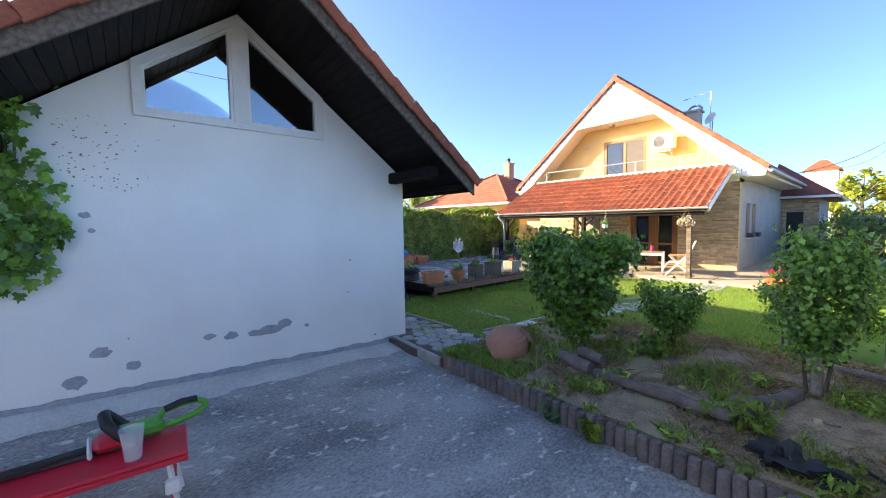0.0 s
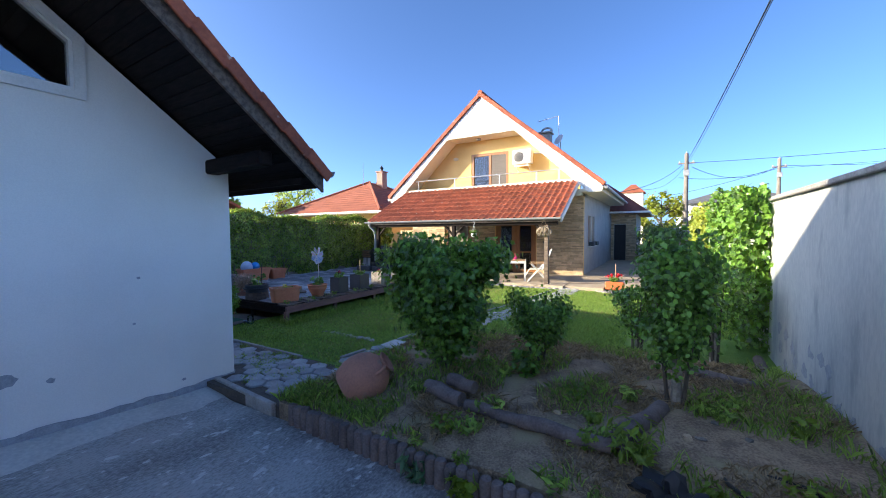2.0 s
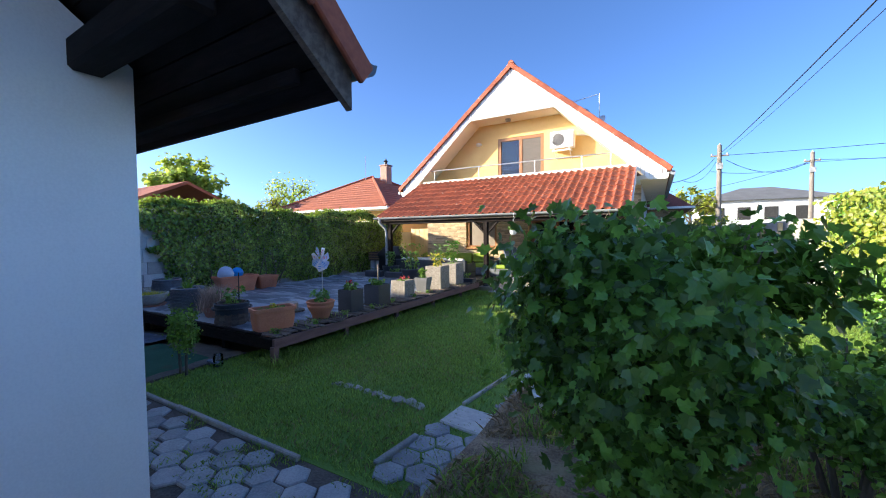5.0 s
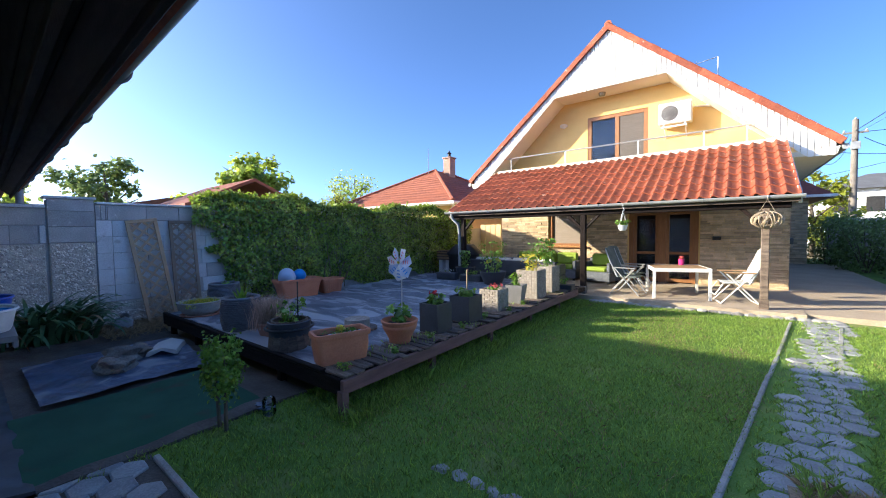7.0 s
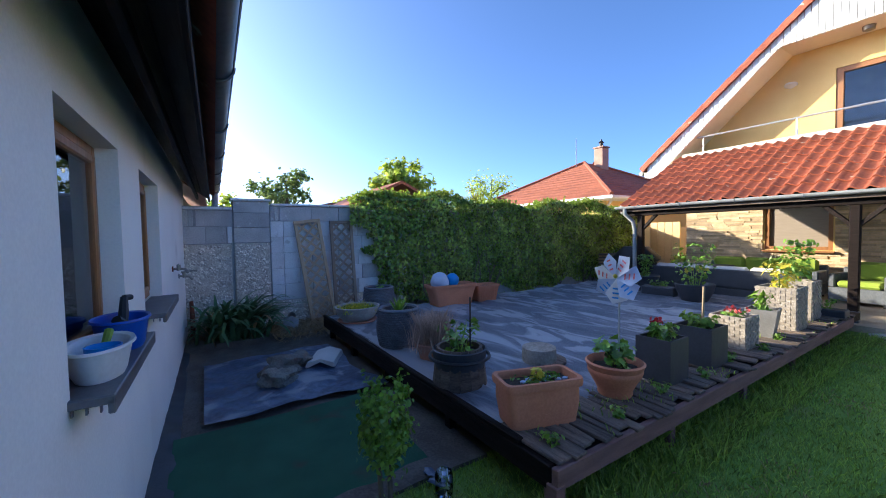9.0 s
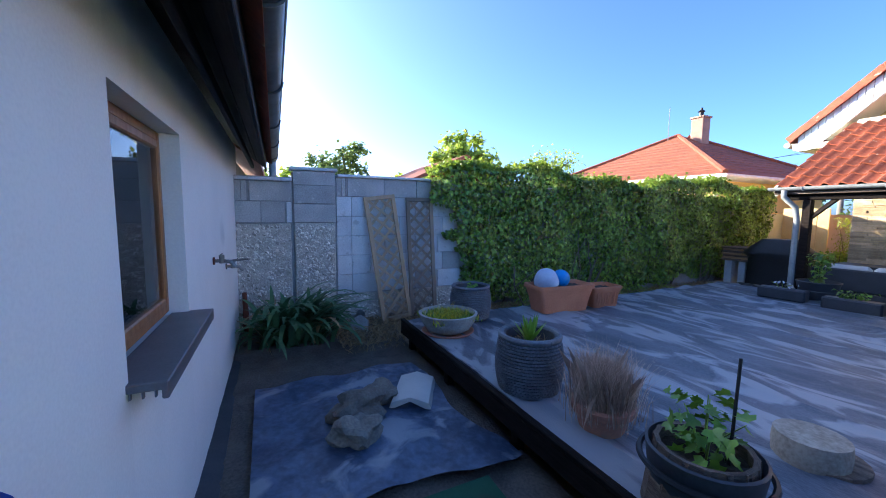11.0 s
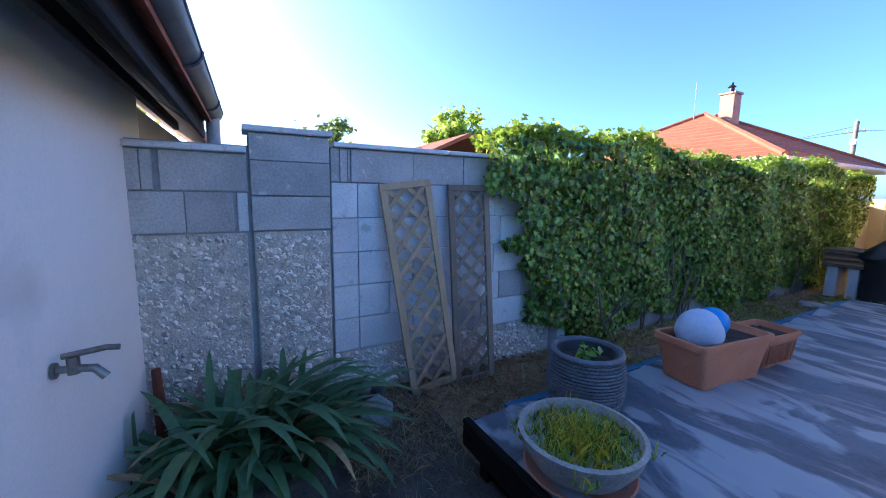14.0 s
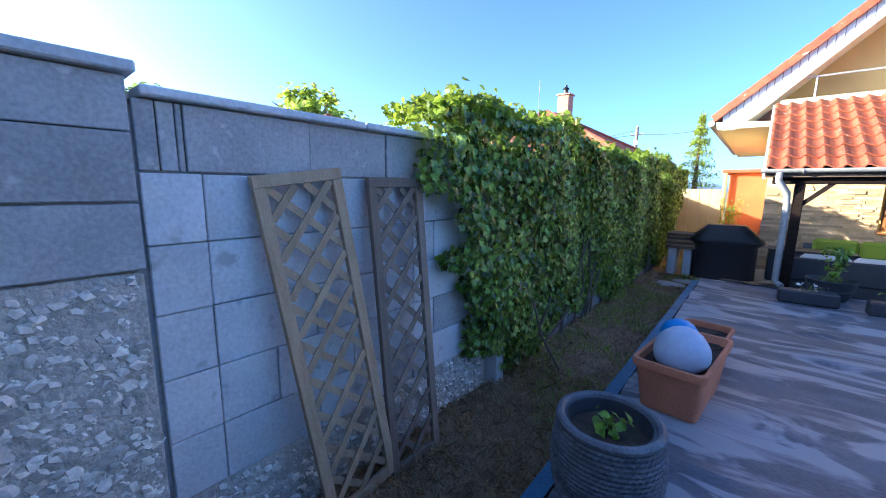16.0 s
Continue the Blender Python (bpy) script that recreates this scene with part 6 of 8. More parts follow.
def agave(t, z, r):
    g = np.random.default_rng(4)
    for k in range(16):
        a = k * 2.4
        l = .36 * g.uniform(.6, 1.0)
        lean = .2 + .6 * (k / 16)
        d = Vector((math.cos(a), math.sin(a), 0))
        s = d.cross(Vector((0, 0, 1)))
        pts = []
        for q in range(5):
            u = q / 4
            c = d * (l * lean * u) + Vector((0, 0, z + l * (1 - .35 * lean) * u - .10 * l * u * u * lean))
            w = .018 * math.sin(min(1, u * 1.1 + .18) * math.pi)
            pts += [tuple(c - s * w), tuple(c + s * w)]
        part("strap_leaf", Geo().add(pts, [(2 * i, 2 * i + 1, 2 * i + 3, 2 * i + 2) for i in range(4)]), M_BOX, t)
    straw = RNG.normal(0, .07, (60, 3)) * np.array([1, 1, 0]) + np.array([0, 0, z])
    blades("straw", straw, .06, .006, RNG, M_DRYGRASS, 1.4, t, kind="stuff")


wicker_tub(-6.72, 2.90, .225, .245, .42, M_WICKERDARK, "dark woven plastic pot with a rosette plant", 2, agave)

bowl = thing("planter_bowl", pose(-8.16, 2.92, TOP), "shallow weathered bowl of sedum on a saucer", "plant pot", "pots on the deck")
part("saucer", Geo().lathe([(.0, 0), (.25, 0), (.29, .035), (.28, .04), (.24, .015)], 30), M_OLDTERRA, bowl)
part("bowl_body", Geo().lathe([(.17, .02), (.24, .06), (.30, .15), (.325, .23), (.30, .235), (.28, .17), (.0, .16)], 32), mat("stone_grey_bowl", (0.42, 0.41, 0.37), (0.27, 0.26, 0.23), scale=6, bump=.6), bowl)
blades("sedum", np.stack([RNG.normal(0, .12, 420).clip(-.26, .26), RNG.normal(0, .12, 420).clip(-.26, .26), np.full(420, .165)], 1), .09, .008, RNG, M_YELLOWFL, .8, bowl, kind="stuff", label="yellow-green sedum stems")
blades("sedum", np.stack([RNG.normal(0, .14, 1200).clip(-.27, .27), RNG.normal(0, .14, 1200).clip(-.27, .27), np.full(1200, .165)], 1), .06, .010, RNG, M_GRASS, .8, bowl, kind="stuff")

dry = thing("dry_grass_pot", pose(-6.10, 2.98, TOP), "terracotta pot of dry straw-coloured grass", "plant pot", "pots on the deck")
part("pot", Geo().lathe([(.13, 0), (.165, .12), (.185, .125), (.19, .165), (.165, .17), (.0, .14)], 28), M_OLDTERRA, dry)
blades("dry_growth", np.stack([RNG.normal(0, .075, 2600), RNG.normal(0, .075, 2600), np.full(2600, .1)], 1), .36, .0045, RNG, leaf_mat("dead_stems", (0.52, 0.40, 0.31), (0.36, 0.27, 0.20), island=.4, trans=.3, rough=.8), .38, dry, kind="stuff", label="dead straw-coloured stems")

barrel = thing("barrel_planter", pose(-5.43, 2.84, TOP) @ Matrix.Scale(1.18, 4), "dark wooden half-barrel planter with tomato seedling", "plant pot", "pots on the deck")
stave = Geo().prism([(-.034, 0), (.034, 0), (.039, .13), (.042, .27), (-.042, .27), (-.039, .13)], -.009, .009, "y").mesh("stave")
for k in range(16):
    a = 360 * k / 16
    part("stave", stave, M_WEATHER, barrel, at=pose(.185 * math.cos(radians(a)), .185 * math.sin(radians(a)), 0, -7, 0, a - 90 + 180))
part("hoop", Geo().tube([(.212 * math.cos(a), .212 * math.sin(a), .20) for a in [k * math.pi / 16 for k in range(33)]], .012, 6, False), M_BLACKPL, barrel, "black rubber hoop")
part("liner", Geo().lathe([(.16, .0), (.175, .1), (.195, .255), (.185, .26), (.17, .21)], 24), M_ANTHRACITE, barrel)
soil_disc(.18, .21, barrel)
tuft(barrel, .21, .17, 70, .22, M_BOX, 8, "seedling", LEAF_LOBED, .055)
part("stake", Geo().tube([(.06, .05, .15), (.07, .05, .62)], .006, 6), M_BLACKPL, barrel)


def trough(x, y, rz, L, W, H, material, label, taper=.82, rim=.03):
    """A rectangular planter with rounded ends, a thick rolled rim and soil inside."""
    t = thing("planter_box", pose(x, y, TOP, 0, 0, rz), label, "plant pot", "pots on the deck")

    def ring(l, w, z, r=.05):
        out = []
        for cx, cy, a0 in ((l / 2 - r, w / 2 - r, 0), (-l / 2 + r, w / 2 - r, 90), (-l / 2 + r, -w / 2 + r, 180), (l / 2 - r, -w / 2 + r, 270)):
            out += [(cx + r * math.cos(radians(a0 + 22.5 * k)), cy + r * math.sin(radians(a0 + 22.5 * k)), z) for k in range(5)]
        return out

    rings = [ring(L * taper, W * taper, 0), ring(L * (taper + .08), W * (taper + .08), H * .5), ring(L - rim, W - rim, H - rim * 1.4), ring(L - rim * .2, W - rim * .2, H - rim * 1.3), ring(L, W, H - rim * .6), ring(L - rim * .2, W - rim * .2, H), ring(L - rim * 1.4, W - rim * 1.4, H), ring(L - rim * 1.7, W - rim * 1.7, H - .02), ring(L * .88, W * .84, H - .06)]
    n = 20
    vs = [p for q in rings for p in q]
    fs = [(i * n + k, i * n + (k + 1) % n, (i + 1) * n + (k + 1) % n, (i + 1) * n + k) for i in range(len(rings) - 1) for k in range(n)] + [tuple(range(n))[::-1]]
    part("pot", Geo().add(vs, fs), material, t)
    part("soil", Geo().add([(p[0], p[1], H - .055 + .01 * math.sin(i * 2)) for i, p in enumerate(ring(L * .90, W * .87, 0))] + [(0, 0, H - .035)], [(k, (k + 1) % n, n) for k in range(n)]), M_POTSOIL, t)
    return t


pl = trough(-4.62, 2.91, 72, .56, .30, .30, M_TERRA, "long terracotta planter of succulents with yellow blooms", .84, .04)
tuft(pl, .25, .20, 90, .05, M_BOX, 12, "succulent", leaf=.04, sx=1.0, sy=.5)
tuft(pl, .25, .06, 40, .10, M_YELLOWFL, 13, "flower", leaf=.045)
for k in range(7):
    part("pebble", Geo().rock((-.1 + .05 * k, .03 * math.sin(k * 2), .262), (.025, .02, .014), k, .15, 1), M_BALL, pl)
rel = Geo()
for k in range(5):
    a = k * 1.256
    rel.rock((.04 * math.cos(a), -.128, .12 + .035 * math.sin(a)), (.022, .006, .016), k, .1, 1)
rel.tube([(-.12, -.126, .07), (-.05, -.129, .11), (0, -.129, .09), (.05, -.129, .11), (.12, -.126, .07)], .006, 5)
part("relief", rel, M_TERRA, pl)

t1 = trough(-8.46, 4.77, 84, 0.89, 0.44, .365, M_TERRA, "large terracotta trough holding two balls", .78, .04)
ball = Geo().rock((0, 0, 0), (.17, .165, .165), 3, .04, 3)
part("ball", ball, M_BALL, thing("pale_ball", pose(-8.46, 4.54, TOP + .42), "soft pale blue play ball in the trough", "ball"))
part("ball", Geo().rock((0, 0, 0), (.125, .125, .125), 5, .02, 3), M_LIGHTBLUE, thing("blue_ball", pose(-8.52, 4.85, TOP + .42), "bright blue ball in the trough", "ball"))
t2 = trough(-8.42, 5.50, 84, .52, .38, .30, M_TERRA, "ribbed terracotta trough beside the larger one", .76, .03)
for k in range(9):
    part("rib", Geo().tube([(-.17 + k * .042, -.155, .04), (-.18 + k * .045, -.172, .22)], .007, 5), M_TERRA, t2)

rp1 = thing("round_pot", pose(-4.55, 3.68, TOP), "round terracotta pot with plant and windmill", "plant pot", "pots on the deck")
part("pot", Geo().lathe([(.11, 0), (.125, .02), (.125, .05), (.15, .10), (.19, .17), (.2, .20), (.195, .215), (.205, .235), (.215, .26), (.2, .27), (.185, .25), (.17, .2)], 32), M_TERRA, rp1)
soil_disc(.18, .21, rp1)
tuft(rp1, .22, .17, 80, .20, M_BUSH, 15, "plant", LEAF_LOBED, .07)
wm = thing("pinwheel", pose(-4.53, 3.70, TOP + .2), "printed foil garden windmill on a thin stick", "windmill")
part("stick", Geo().tube([(0, 0, 0), (0.005, 0, .70)], .007, 6), M_ALU, wm)
for k in range(7):
    a = radians(360 * k / 7 + 8)
    d, s = Vector((math.cos(a), 0, math.sin(a))), Vector((-math.sin(a), 0, math.cos(a)))
    c = Vector((0, -.03, .70))
    pts = [c, c + d * .12 - s * .065 + Vector((0, -.03, 0)), c + d * .20 - s * .01 + Vector((0, -.005, 0)), c + d * .15 + s * .085 + Vector((0, .03, 0)), c + d * .05 + s * .045 + Vector((0, .02, 0))]
    vane = part("vane", Geo().add([tuple(p) for p in pts], [(0, 1, 2, 3, 4)]), M_WHITEPL if k % 2 else M_BALL, wm)
    for q in range(3):
        u = .07 + .035 * q
        part("stripe", Geo().add([tuple(c + d * u - s * .012 + Vector((0, -.018, 0))), tuple(c + d * (u + .012) - s * .012 + Vector((0, -.018, 0))), tuple(c + d * (u + .012) + s * .03 + Vector((0, -.002, 0))), tuple(c + d * u + s * .03 + Vector((0, -.002, 0)))], [(0, 1, 2, 3)]), M_PINKFL if k < 4 else M_LIGHTBLUE, vane)
part("hub", Geo().rock((0, -.045, .72), (.018, .018, .018), 1, 0, 1), M_YELLOWFL, wm)

lg = thing("log_slice", pose(-5.40, 3.76, TOP), "pale sawn log slice on a larger disc", "log")
part("log", Geo().lathe([(.16, 0), (.165, .08), (.16, .15), (.0, .152)], 20), M_PALEBARK, lg)
part("disc", Geo().lathe([(.2, 0), (.2, .03), (0, .03)], 20, pose(.02, .06, 0)), M_WEATHER, lg)


def square_pot(x, y, w, h, material, label, taper=1.0, woven=False, rz=4):
    t = thing("square_planter", pose(x, y, TOP + .005, 0, 0, rz), label, "plant pot", "pots on the deck")
    b = w / 2 * taper
    q = w / 2
    vs = [(-b, -b, 0), (b, -b, 0), (b, b, 0), (-b, b, 0), (-q, -q, h), (q, -q, h), (q, q, h), (-q, q, h)]
    i = q - .018
    vs += [(-i, -i, h), (i, -i, h), (i, i, h), (-i, i, h), (-i, -i, h - .05), (i, -i, h - .05), (i, i, h - .05), (-i, i, h - .05)]
    fs = [(3, 2, 1, 0)] + [(k, (k + 1) % 4, 4 + (k + 1) % 4, 4 + k) for k in range(4)] + [(4 + k, 4 + (k + 1) % 4, 8 + (k + 1) % 4, 8 + k) for k in range(4)] + [(8 + k, 8 + (k + 1) % 4, 12 + (k + 1) % 4, 12 + k) for k in range(4)]
    part("pot", Geo().add(vs, fs), material, t, smooth=False)
    part("soil", Geo().add([(-i, -i, h - .045), (i, -i, h - .045), (i, i, h - .045), (-i, i, h - .045), (0, 0, h - .03)], [(k, (k + 1) % 4, 4) for k in range(4)]), M_POTSOIL, t)
    if woven:
        g = Geo()
        rows, cols = max(6, int(h / .032)), max(5, int(w / .045))
        for r in range(rows):
            for c in range(cols):
                z0 = h * r / rows
                e = .004 if (r + c) % 2 else .010
                a0, a1 = -q + w * c / cols, -q + w * (c + 1) / cols
                for side in range(4):
                    m = pose(0, 0, 0, 0, 0, 90 * side)
                    g.box(a0 + .002, a1 - .002, -q - e, -q + .002, z0 + .003, z0 + h / rows - .003, 0, m)
        part("weave", g, material, t, "woven plastic strands", smooth=False)
    return t


s1 = square_pot(-4.52, 4.30, .29, .36, M_ANTHRACITE, "anthracite square planter with red geraniums", rz=0)
tuft(s1, .33, .14, 90, .13, M_BUSH, 17, "geranium", LEAF_LOBED, .06)
blooms(s1, .47, .11, 3, M_FLOWER, 18, .035)
s2 = square_pot(-4.52, 4.98, .33, .36, M_ANTHRACITE, "anthracite square planter with strawberry leaves", rz=0)
tuft(s2, .33, .16, 130, .12, M_BOX, 19, "strawberry", LEAF_OVAL, .06)
blooms(s2, .42, .15, 1, M_FLOWER, 20, .03)
part("stake", Geo().tube([(.02, 0, .3), (.03, 0, .72)], .012, 6), M_PINE, s2)
s3 = square_pot(-4.56, 5.83, .33, .34, M_WICKERLIGHT, "light grey woven planter with salmon flowers", 1.0, True, 0)
tuft(s3, .31, .15, 70, .06, M_BOX, 21, "plant", LEAF_OVAL, .04)
blooms(s3, .36, .13, 6, M_PINKFL, 22, .03)
s4 = square_pot(-4.53, 6.55, .30, .32, mat("grey_plastic_pot", (0.24, 0.235, 0.23), (0.19, 0.185, 0.18), rough=.5, bump=.05), "tapered grey plastic pot with young plant", .7, False, 8)
tuft(s4, .28, .10, 50, .22, M_BOX, 23, "plant", LEAF_NARROW, .14)
s5 = square_pot(-4.55, 7.20, .40, .52, M_WICKERLIGHT, "tall light grey woven planter with yellow lily", 1.0, True, 0)
tuft(s5, .48, .24, 90, .34, M_YELLOWFL, 24, "lily", LEAF_NARROW, .11)
tuft(s5, .48, .2, 60, .55, M_BOX, 25, "plant", LEAF_NARROW, .10)
s6 = square_pot(-4.62, 8.08, .40, .52, M_WICKERLIGHT, "tall light grey woven planter with leafy plant", 1.0, True, 0)
tuft(s6, .48, .22, 140, .6, M_BOX, 26, "plant", LEAF_OVAL, .08)
s7 = thing("low_tray", pose(-4.40, 8.50, TOP + .005), "low grey tray with trailing plant", "plant pot")
part("tray", Geo().box(-.12, .2, -.12, .12, 0, .10, .01), M_ANTHRACITE, s7)
tuft(s7, .1, .12, 60, .14, M_BOX, 27, "plant", leaf=.04)
tp = thing("round_tub", pose(-7.30, 9.02, TOP), "dark blue-grey ribbed tub with leafy plant", "plant pot")
part("pot", Geo().lathe([(.17, 0), (.22, .1), (.235, .15), (.23, .16), (.25, .2), (.26, .27), (.275, .29), (.26, .3), (.24, .24)], 28), M_ANTHRACITE, tp)
soil_disc(.24, .25, tp)
tuft(tp, .26, .17, 130, .48, M_BUSH, 28, "plant", LEAF_OVAL, .08)
tp2 = thing("round_tub", pose(-6.05, 8.35, TOP), "large dark tub with a rose bush and pinwheel", "plant pot")
part("pot", Geo().lathe([(.2, 0), (.29, .2), (.31, .3), (.3, .31), (.27, .25)], 26), M_ANTHRACITE, tp2)
soil_disc(.27, .25, tp2)
tuft(tp2, .26, .42, 150, .75, M_BOX, 29, "rose", LEAF_OVAL, .08, stems=9)
blooms(tp2, .55, .2, 4, M_YELLOWFL, 30, .05)
for k, (x, y) in enumerate(((-7.55, 8.55), (-6.72, 8.45))):
    tr = thing("balcony_box", pose(x, y, TOP, 0, 0, 4), "dark plastic flower trough with drooping plants", "plant pot", "troughs on the deck")
    part("trough", Geo().box(-.3, .3, -.1, .1, 0, .18, .02), M_ANTHRACITE, tr)
    tuft(tr, .17, .25, 90 if k else 14, .12, M_BUSH if k else M_WHITEPL, 33 + k, "plant", LEAF_OVAL, .05, sy=.4)

# trellises against the block wall
def trellis(y_foot, y_top, w, h, material, label, lean=5.2):
    t = thing("trellis", pose(-9.69, y_foot, .06) @ pose(0, 0, 0, 0, -lean, 0) @ pose(0, 0, 0, math.degrees(math.atan2(y_foot - y_top, h)), 0, 0), label, "trellis", "trellises")
    f = .058
    part("stile", Geo().box(-.016, .016, 0, f, 0, h, .003), material, t)
    part("stile", Geo().box(-.016, .016, w - f, w, 0, h, .003), material, t)
    part("rail", Geo().box(-.017, .017, f, w - f, 0, f, .003), material, t)
    part("rail", Geo().box(-.017, .017, 0, w, h + .001, h + f, .003), material, t)
    inner = w - 2 * f
    step = .19
    for s in (1, -1):
        z = f - inner
        while z < h - f:
            z0, z1, y0, y1 = z, z + inner, f, w - f
            if z0 < f:
                y0, z0 = f + (f - z0), f
            if z1 > h:
                y1, z1 = y1 - (z1 - h), h
            if y1 - y0 > .03:
                a, b = (y0, z0), (y1, z1)
                if s < 0:
                    a, b = (w - y0, z0), (w - y1, z1)
                d = Vector((0, b[0] - a[0], b[1] - a[1])).normalized()
                nn = Vector((0, -d.z, d.y)) * .0185
                xo = .003 if s > 0 else -.009
                vs = [(xo + e, p[0] + k * nn.y, p[1] + k * nn.z) for e in (0, .006) for p, k in ((a, -1), (b, -1), (b, 1), (a, 1))]
                part("lath", Geo().add(vs, [(3, 2, 1, 0), (4, 5, 6, 7), (0, 1, 5, 4), (1, 2, 6, 5), (2, 3, 7, 6), (3, 0, 4, 7)]), material, t)
            z += step
    return t


trellis(2.62, 2.40, .46, 1.76, M_PINE, "tall weathered pine trellis leaning on the wall")
tz = trellis(3.05, 3.03, .43, 1.76, M_GREYPINE, "greyed pine trellis leaning on the wall")

# iris clump, pipe and paver at the wall's foot
iris = thing("iris_clump", pose(-9.33, 1.42, 0.03), "large clump of drooping green iris leaves", "plant")
gi = np.random.default_rng(77)
for k in range(210):
    a = gi.uniform(0, 6.283)
    l = gi.uniform(.75, 1.28)
    d = Vector((math.cos(a), math.sin(a), 0))
    if d.x < -.35 or d.y < -.35:
        l *= .72
    s = d.cross(Vector((0, 0, 1)))
    c = Vector((gi.normal(0, .10) + .04, gi.normal(0, .17), 0))
    tilt = radians(gi.uniform(2, 40))
    bend = radians(gi.uniform(70, 150)) / 9
    w0 = gi.uniform(.025, .037)
    pts = []
    for q in range(10):
        u = q / 9
        w = w0 * (.75 + .5 * u) * (1 - u ** 4) + .0015
        p = Vector((max(c.x, -.52), max(c.y, -.60), max(c.z, .015)))
        pts += [tuple(p - s * w), tuple(p + Vector((0, 0, -.25 * w))), tuple(p + s * w)]
        c = c + (d * math.sin(tilt) + Vector((0, 0, math.cos(tilt)))) * (l / 9)
        tilt = min(tilt + bend * (.4 + 1.2 * u), radians(168))
    fs = [(3 * i + j, 3 * i + j + 1, 3 * i + j + 4, 3 * i + j + 3) for i in range(9) for j in (0, 1)]
    part("iris_leaf", Geo().add(pts, fs), M_DRYGRASS if k % 23 == 0 else M_IRIS, iris)
pp = thing("drain_pipe", pose(-9.62, 2.26, .05), "grey plastic drain pipe elbow by the wall", "pipe")
pg = Geo()
pg.tube([(-.22, -.03, .10), (-.08, -.02, .13), (.03, 0, .17), (.08, .01, .22)], [.055, .055, .055, .062], 16, False)
pg.tube([(-.22, -.03, .10), (-.08, -.02, .13), (.03, 0, .17), (.079, .01, .219)], [.05, .05, .05, .055], 16, False)
part("pipe", pg, M_ZINC, pp)
hx = thing("leaning_paver", pose(-9.48, 2.24, .12, 0, 62, -25), "grey hexagonal paver leaning on the pipe", "paver")
part("slab", Geo().add([(v[0] * 1.25, v[1] * 1.25, v[2]) for v in hexa.v], hexa.f), M_PAVER, hx)
part("pipe", Geo().tube([(0, 0, 0), (.01, .01, .35), (-.01, 0, .62)], [.03, .034, .026], 8), M_RUST, thing("rusty_pipe", pose(-9.83, .86, 0), "rusty red iron pipe stub in the corner", "pipe"))


def tap(x, z, label, two=False):
    t = thing("garden_tap", pose(x, 0.63 + (-2.6 - x) * .0218 + .002, z), label, "tap", "garden taps")
    part("rose", Geo().lathe([(0, 0), (.03, 0), (.03, .012), (0, .014)], 14, pose(0, 0, 0, -90)), M_RUST if not two else M_BRASS, t)
    part("spout", Geo().tube([(0, 0, 0), (0, .06, 0), (0, .12, -.01), (0, .15, -.05)], [.014, .014, .016, .017], 10), M_BRASS, t)
    part("body", Geo().tube([(0, .06, -.02), (0, .06, .045)], .02, 10), M_BRASS, t)
    part("handle", Geo().tube([(-.04, .06, .05), (.04, .06, .05)], .008, 6) if not two else Geo().tube([(0, .03, .05), (0, .16, .065), (0, .2, .06)], .012, 8), M_BRASS, t)


tap(-8.72, 1.11, "brass double garden tap on the white wall", True)
tap(-7.93, 1.26, "old garden tap stub with rust stain")

# tarpaulin, boulders, ridge tile, artificial turf
tg2 = Geo()


def tarp_z(x, y):
    return .055 + .03 * abs(fbm(x, y, 2.2)) + .035 * abs(math.sin(x * 3 + y * 2 + 2 * fbm(x, y, 1.3))) * .6


nx, ny = 90, 70
vs = []
for j in range(ny + 1):
    for i in range(nx + 1):
        u, v = i / nx, j / ny
        x = -8.15 + (1.72 + .05 * math.sin(v * 9)) * u + .05 * math.sin(v * 14) * (1 - u)
        y = 1.0 + (1.45 + .06 * math.sin(u * 8)) * v + .12 * u * v
        vs.append((x, y, tarp_z(x, y)))
tg2.add(vs, [(j * (nx + 1) + i, j * (nx + 1) + i + 1, (j + 1) * (nx + 1) + i + 1, (j + 1) * (nx + 1) + i) for j in range(ny) for i in range(nx)])
part("sheet", tg2, M_TARP, thing("tarpaulin", pose(0, 0, 0), "crumpled blue-grey tarpaulin spread on the soil", "tarpaulin"))
for k, (x, y, z, s) in enumerate(((-7.30, 1.72, .15, (.17, .22, .12)), (-7.02, 1.66, .13, (.14, .16, .10)), (-7.48, 1.98, .14, (.12, .14, .09)))):
    part("boulder", Geo().rock((0, 0, 0), s, k + 3, .35, 3), M_GREYSTONE, thing("boulder", pose(x, y, z), "rough brown-grey boulder weighing down the tarpaulin", "stone", "boulders"))
part("tile", Geo().prism([(-.17, 0), (-.15, .05), (0, .095), (.15, .05), (.17, 0), (.13, 0), (0, .06), (-.13, 0)], -.25, .25, "y"), M_CUSHION, thing("ridge_slab", pose(-7.45, 2.25, .085, 0, 0, 62), "pale ridged concrete coping slab on the tarpaulin", "slab"))
part("turf", Geo().sheet(-6.35, -4.98, .80, 2.32, 50, 50, lambda x, y: .045 + .012 * fbm(x, y, 1.2) - .05 * max(0, (x + 5.15)) * 4, -.02), M_CARPET, thing("turf_mat", pose(0, 0, 0), "dark green artificial turf mat on the soil", "mat"))
part("strip", Geo().sheet(-9.6, -4.9, .70, .84, 70, 3, lambda x, y: .035 + .02 * fbm(x * 2, y, 2.0) + (.84 - y) * .25, -.02), M_ANTHRACITE, thing("edge_membrane", pose(0, 0, 0), "crumpled dark membrane along the wall's foot", "membrane"))
rb = random.Random(31)
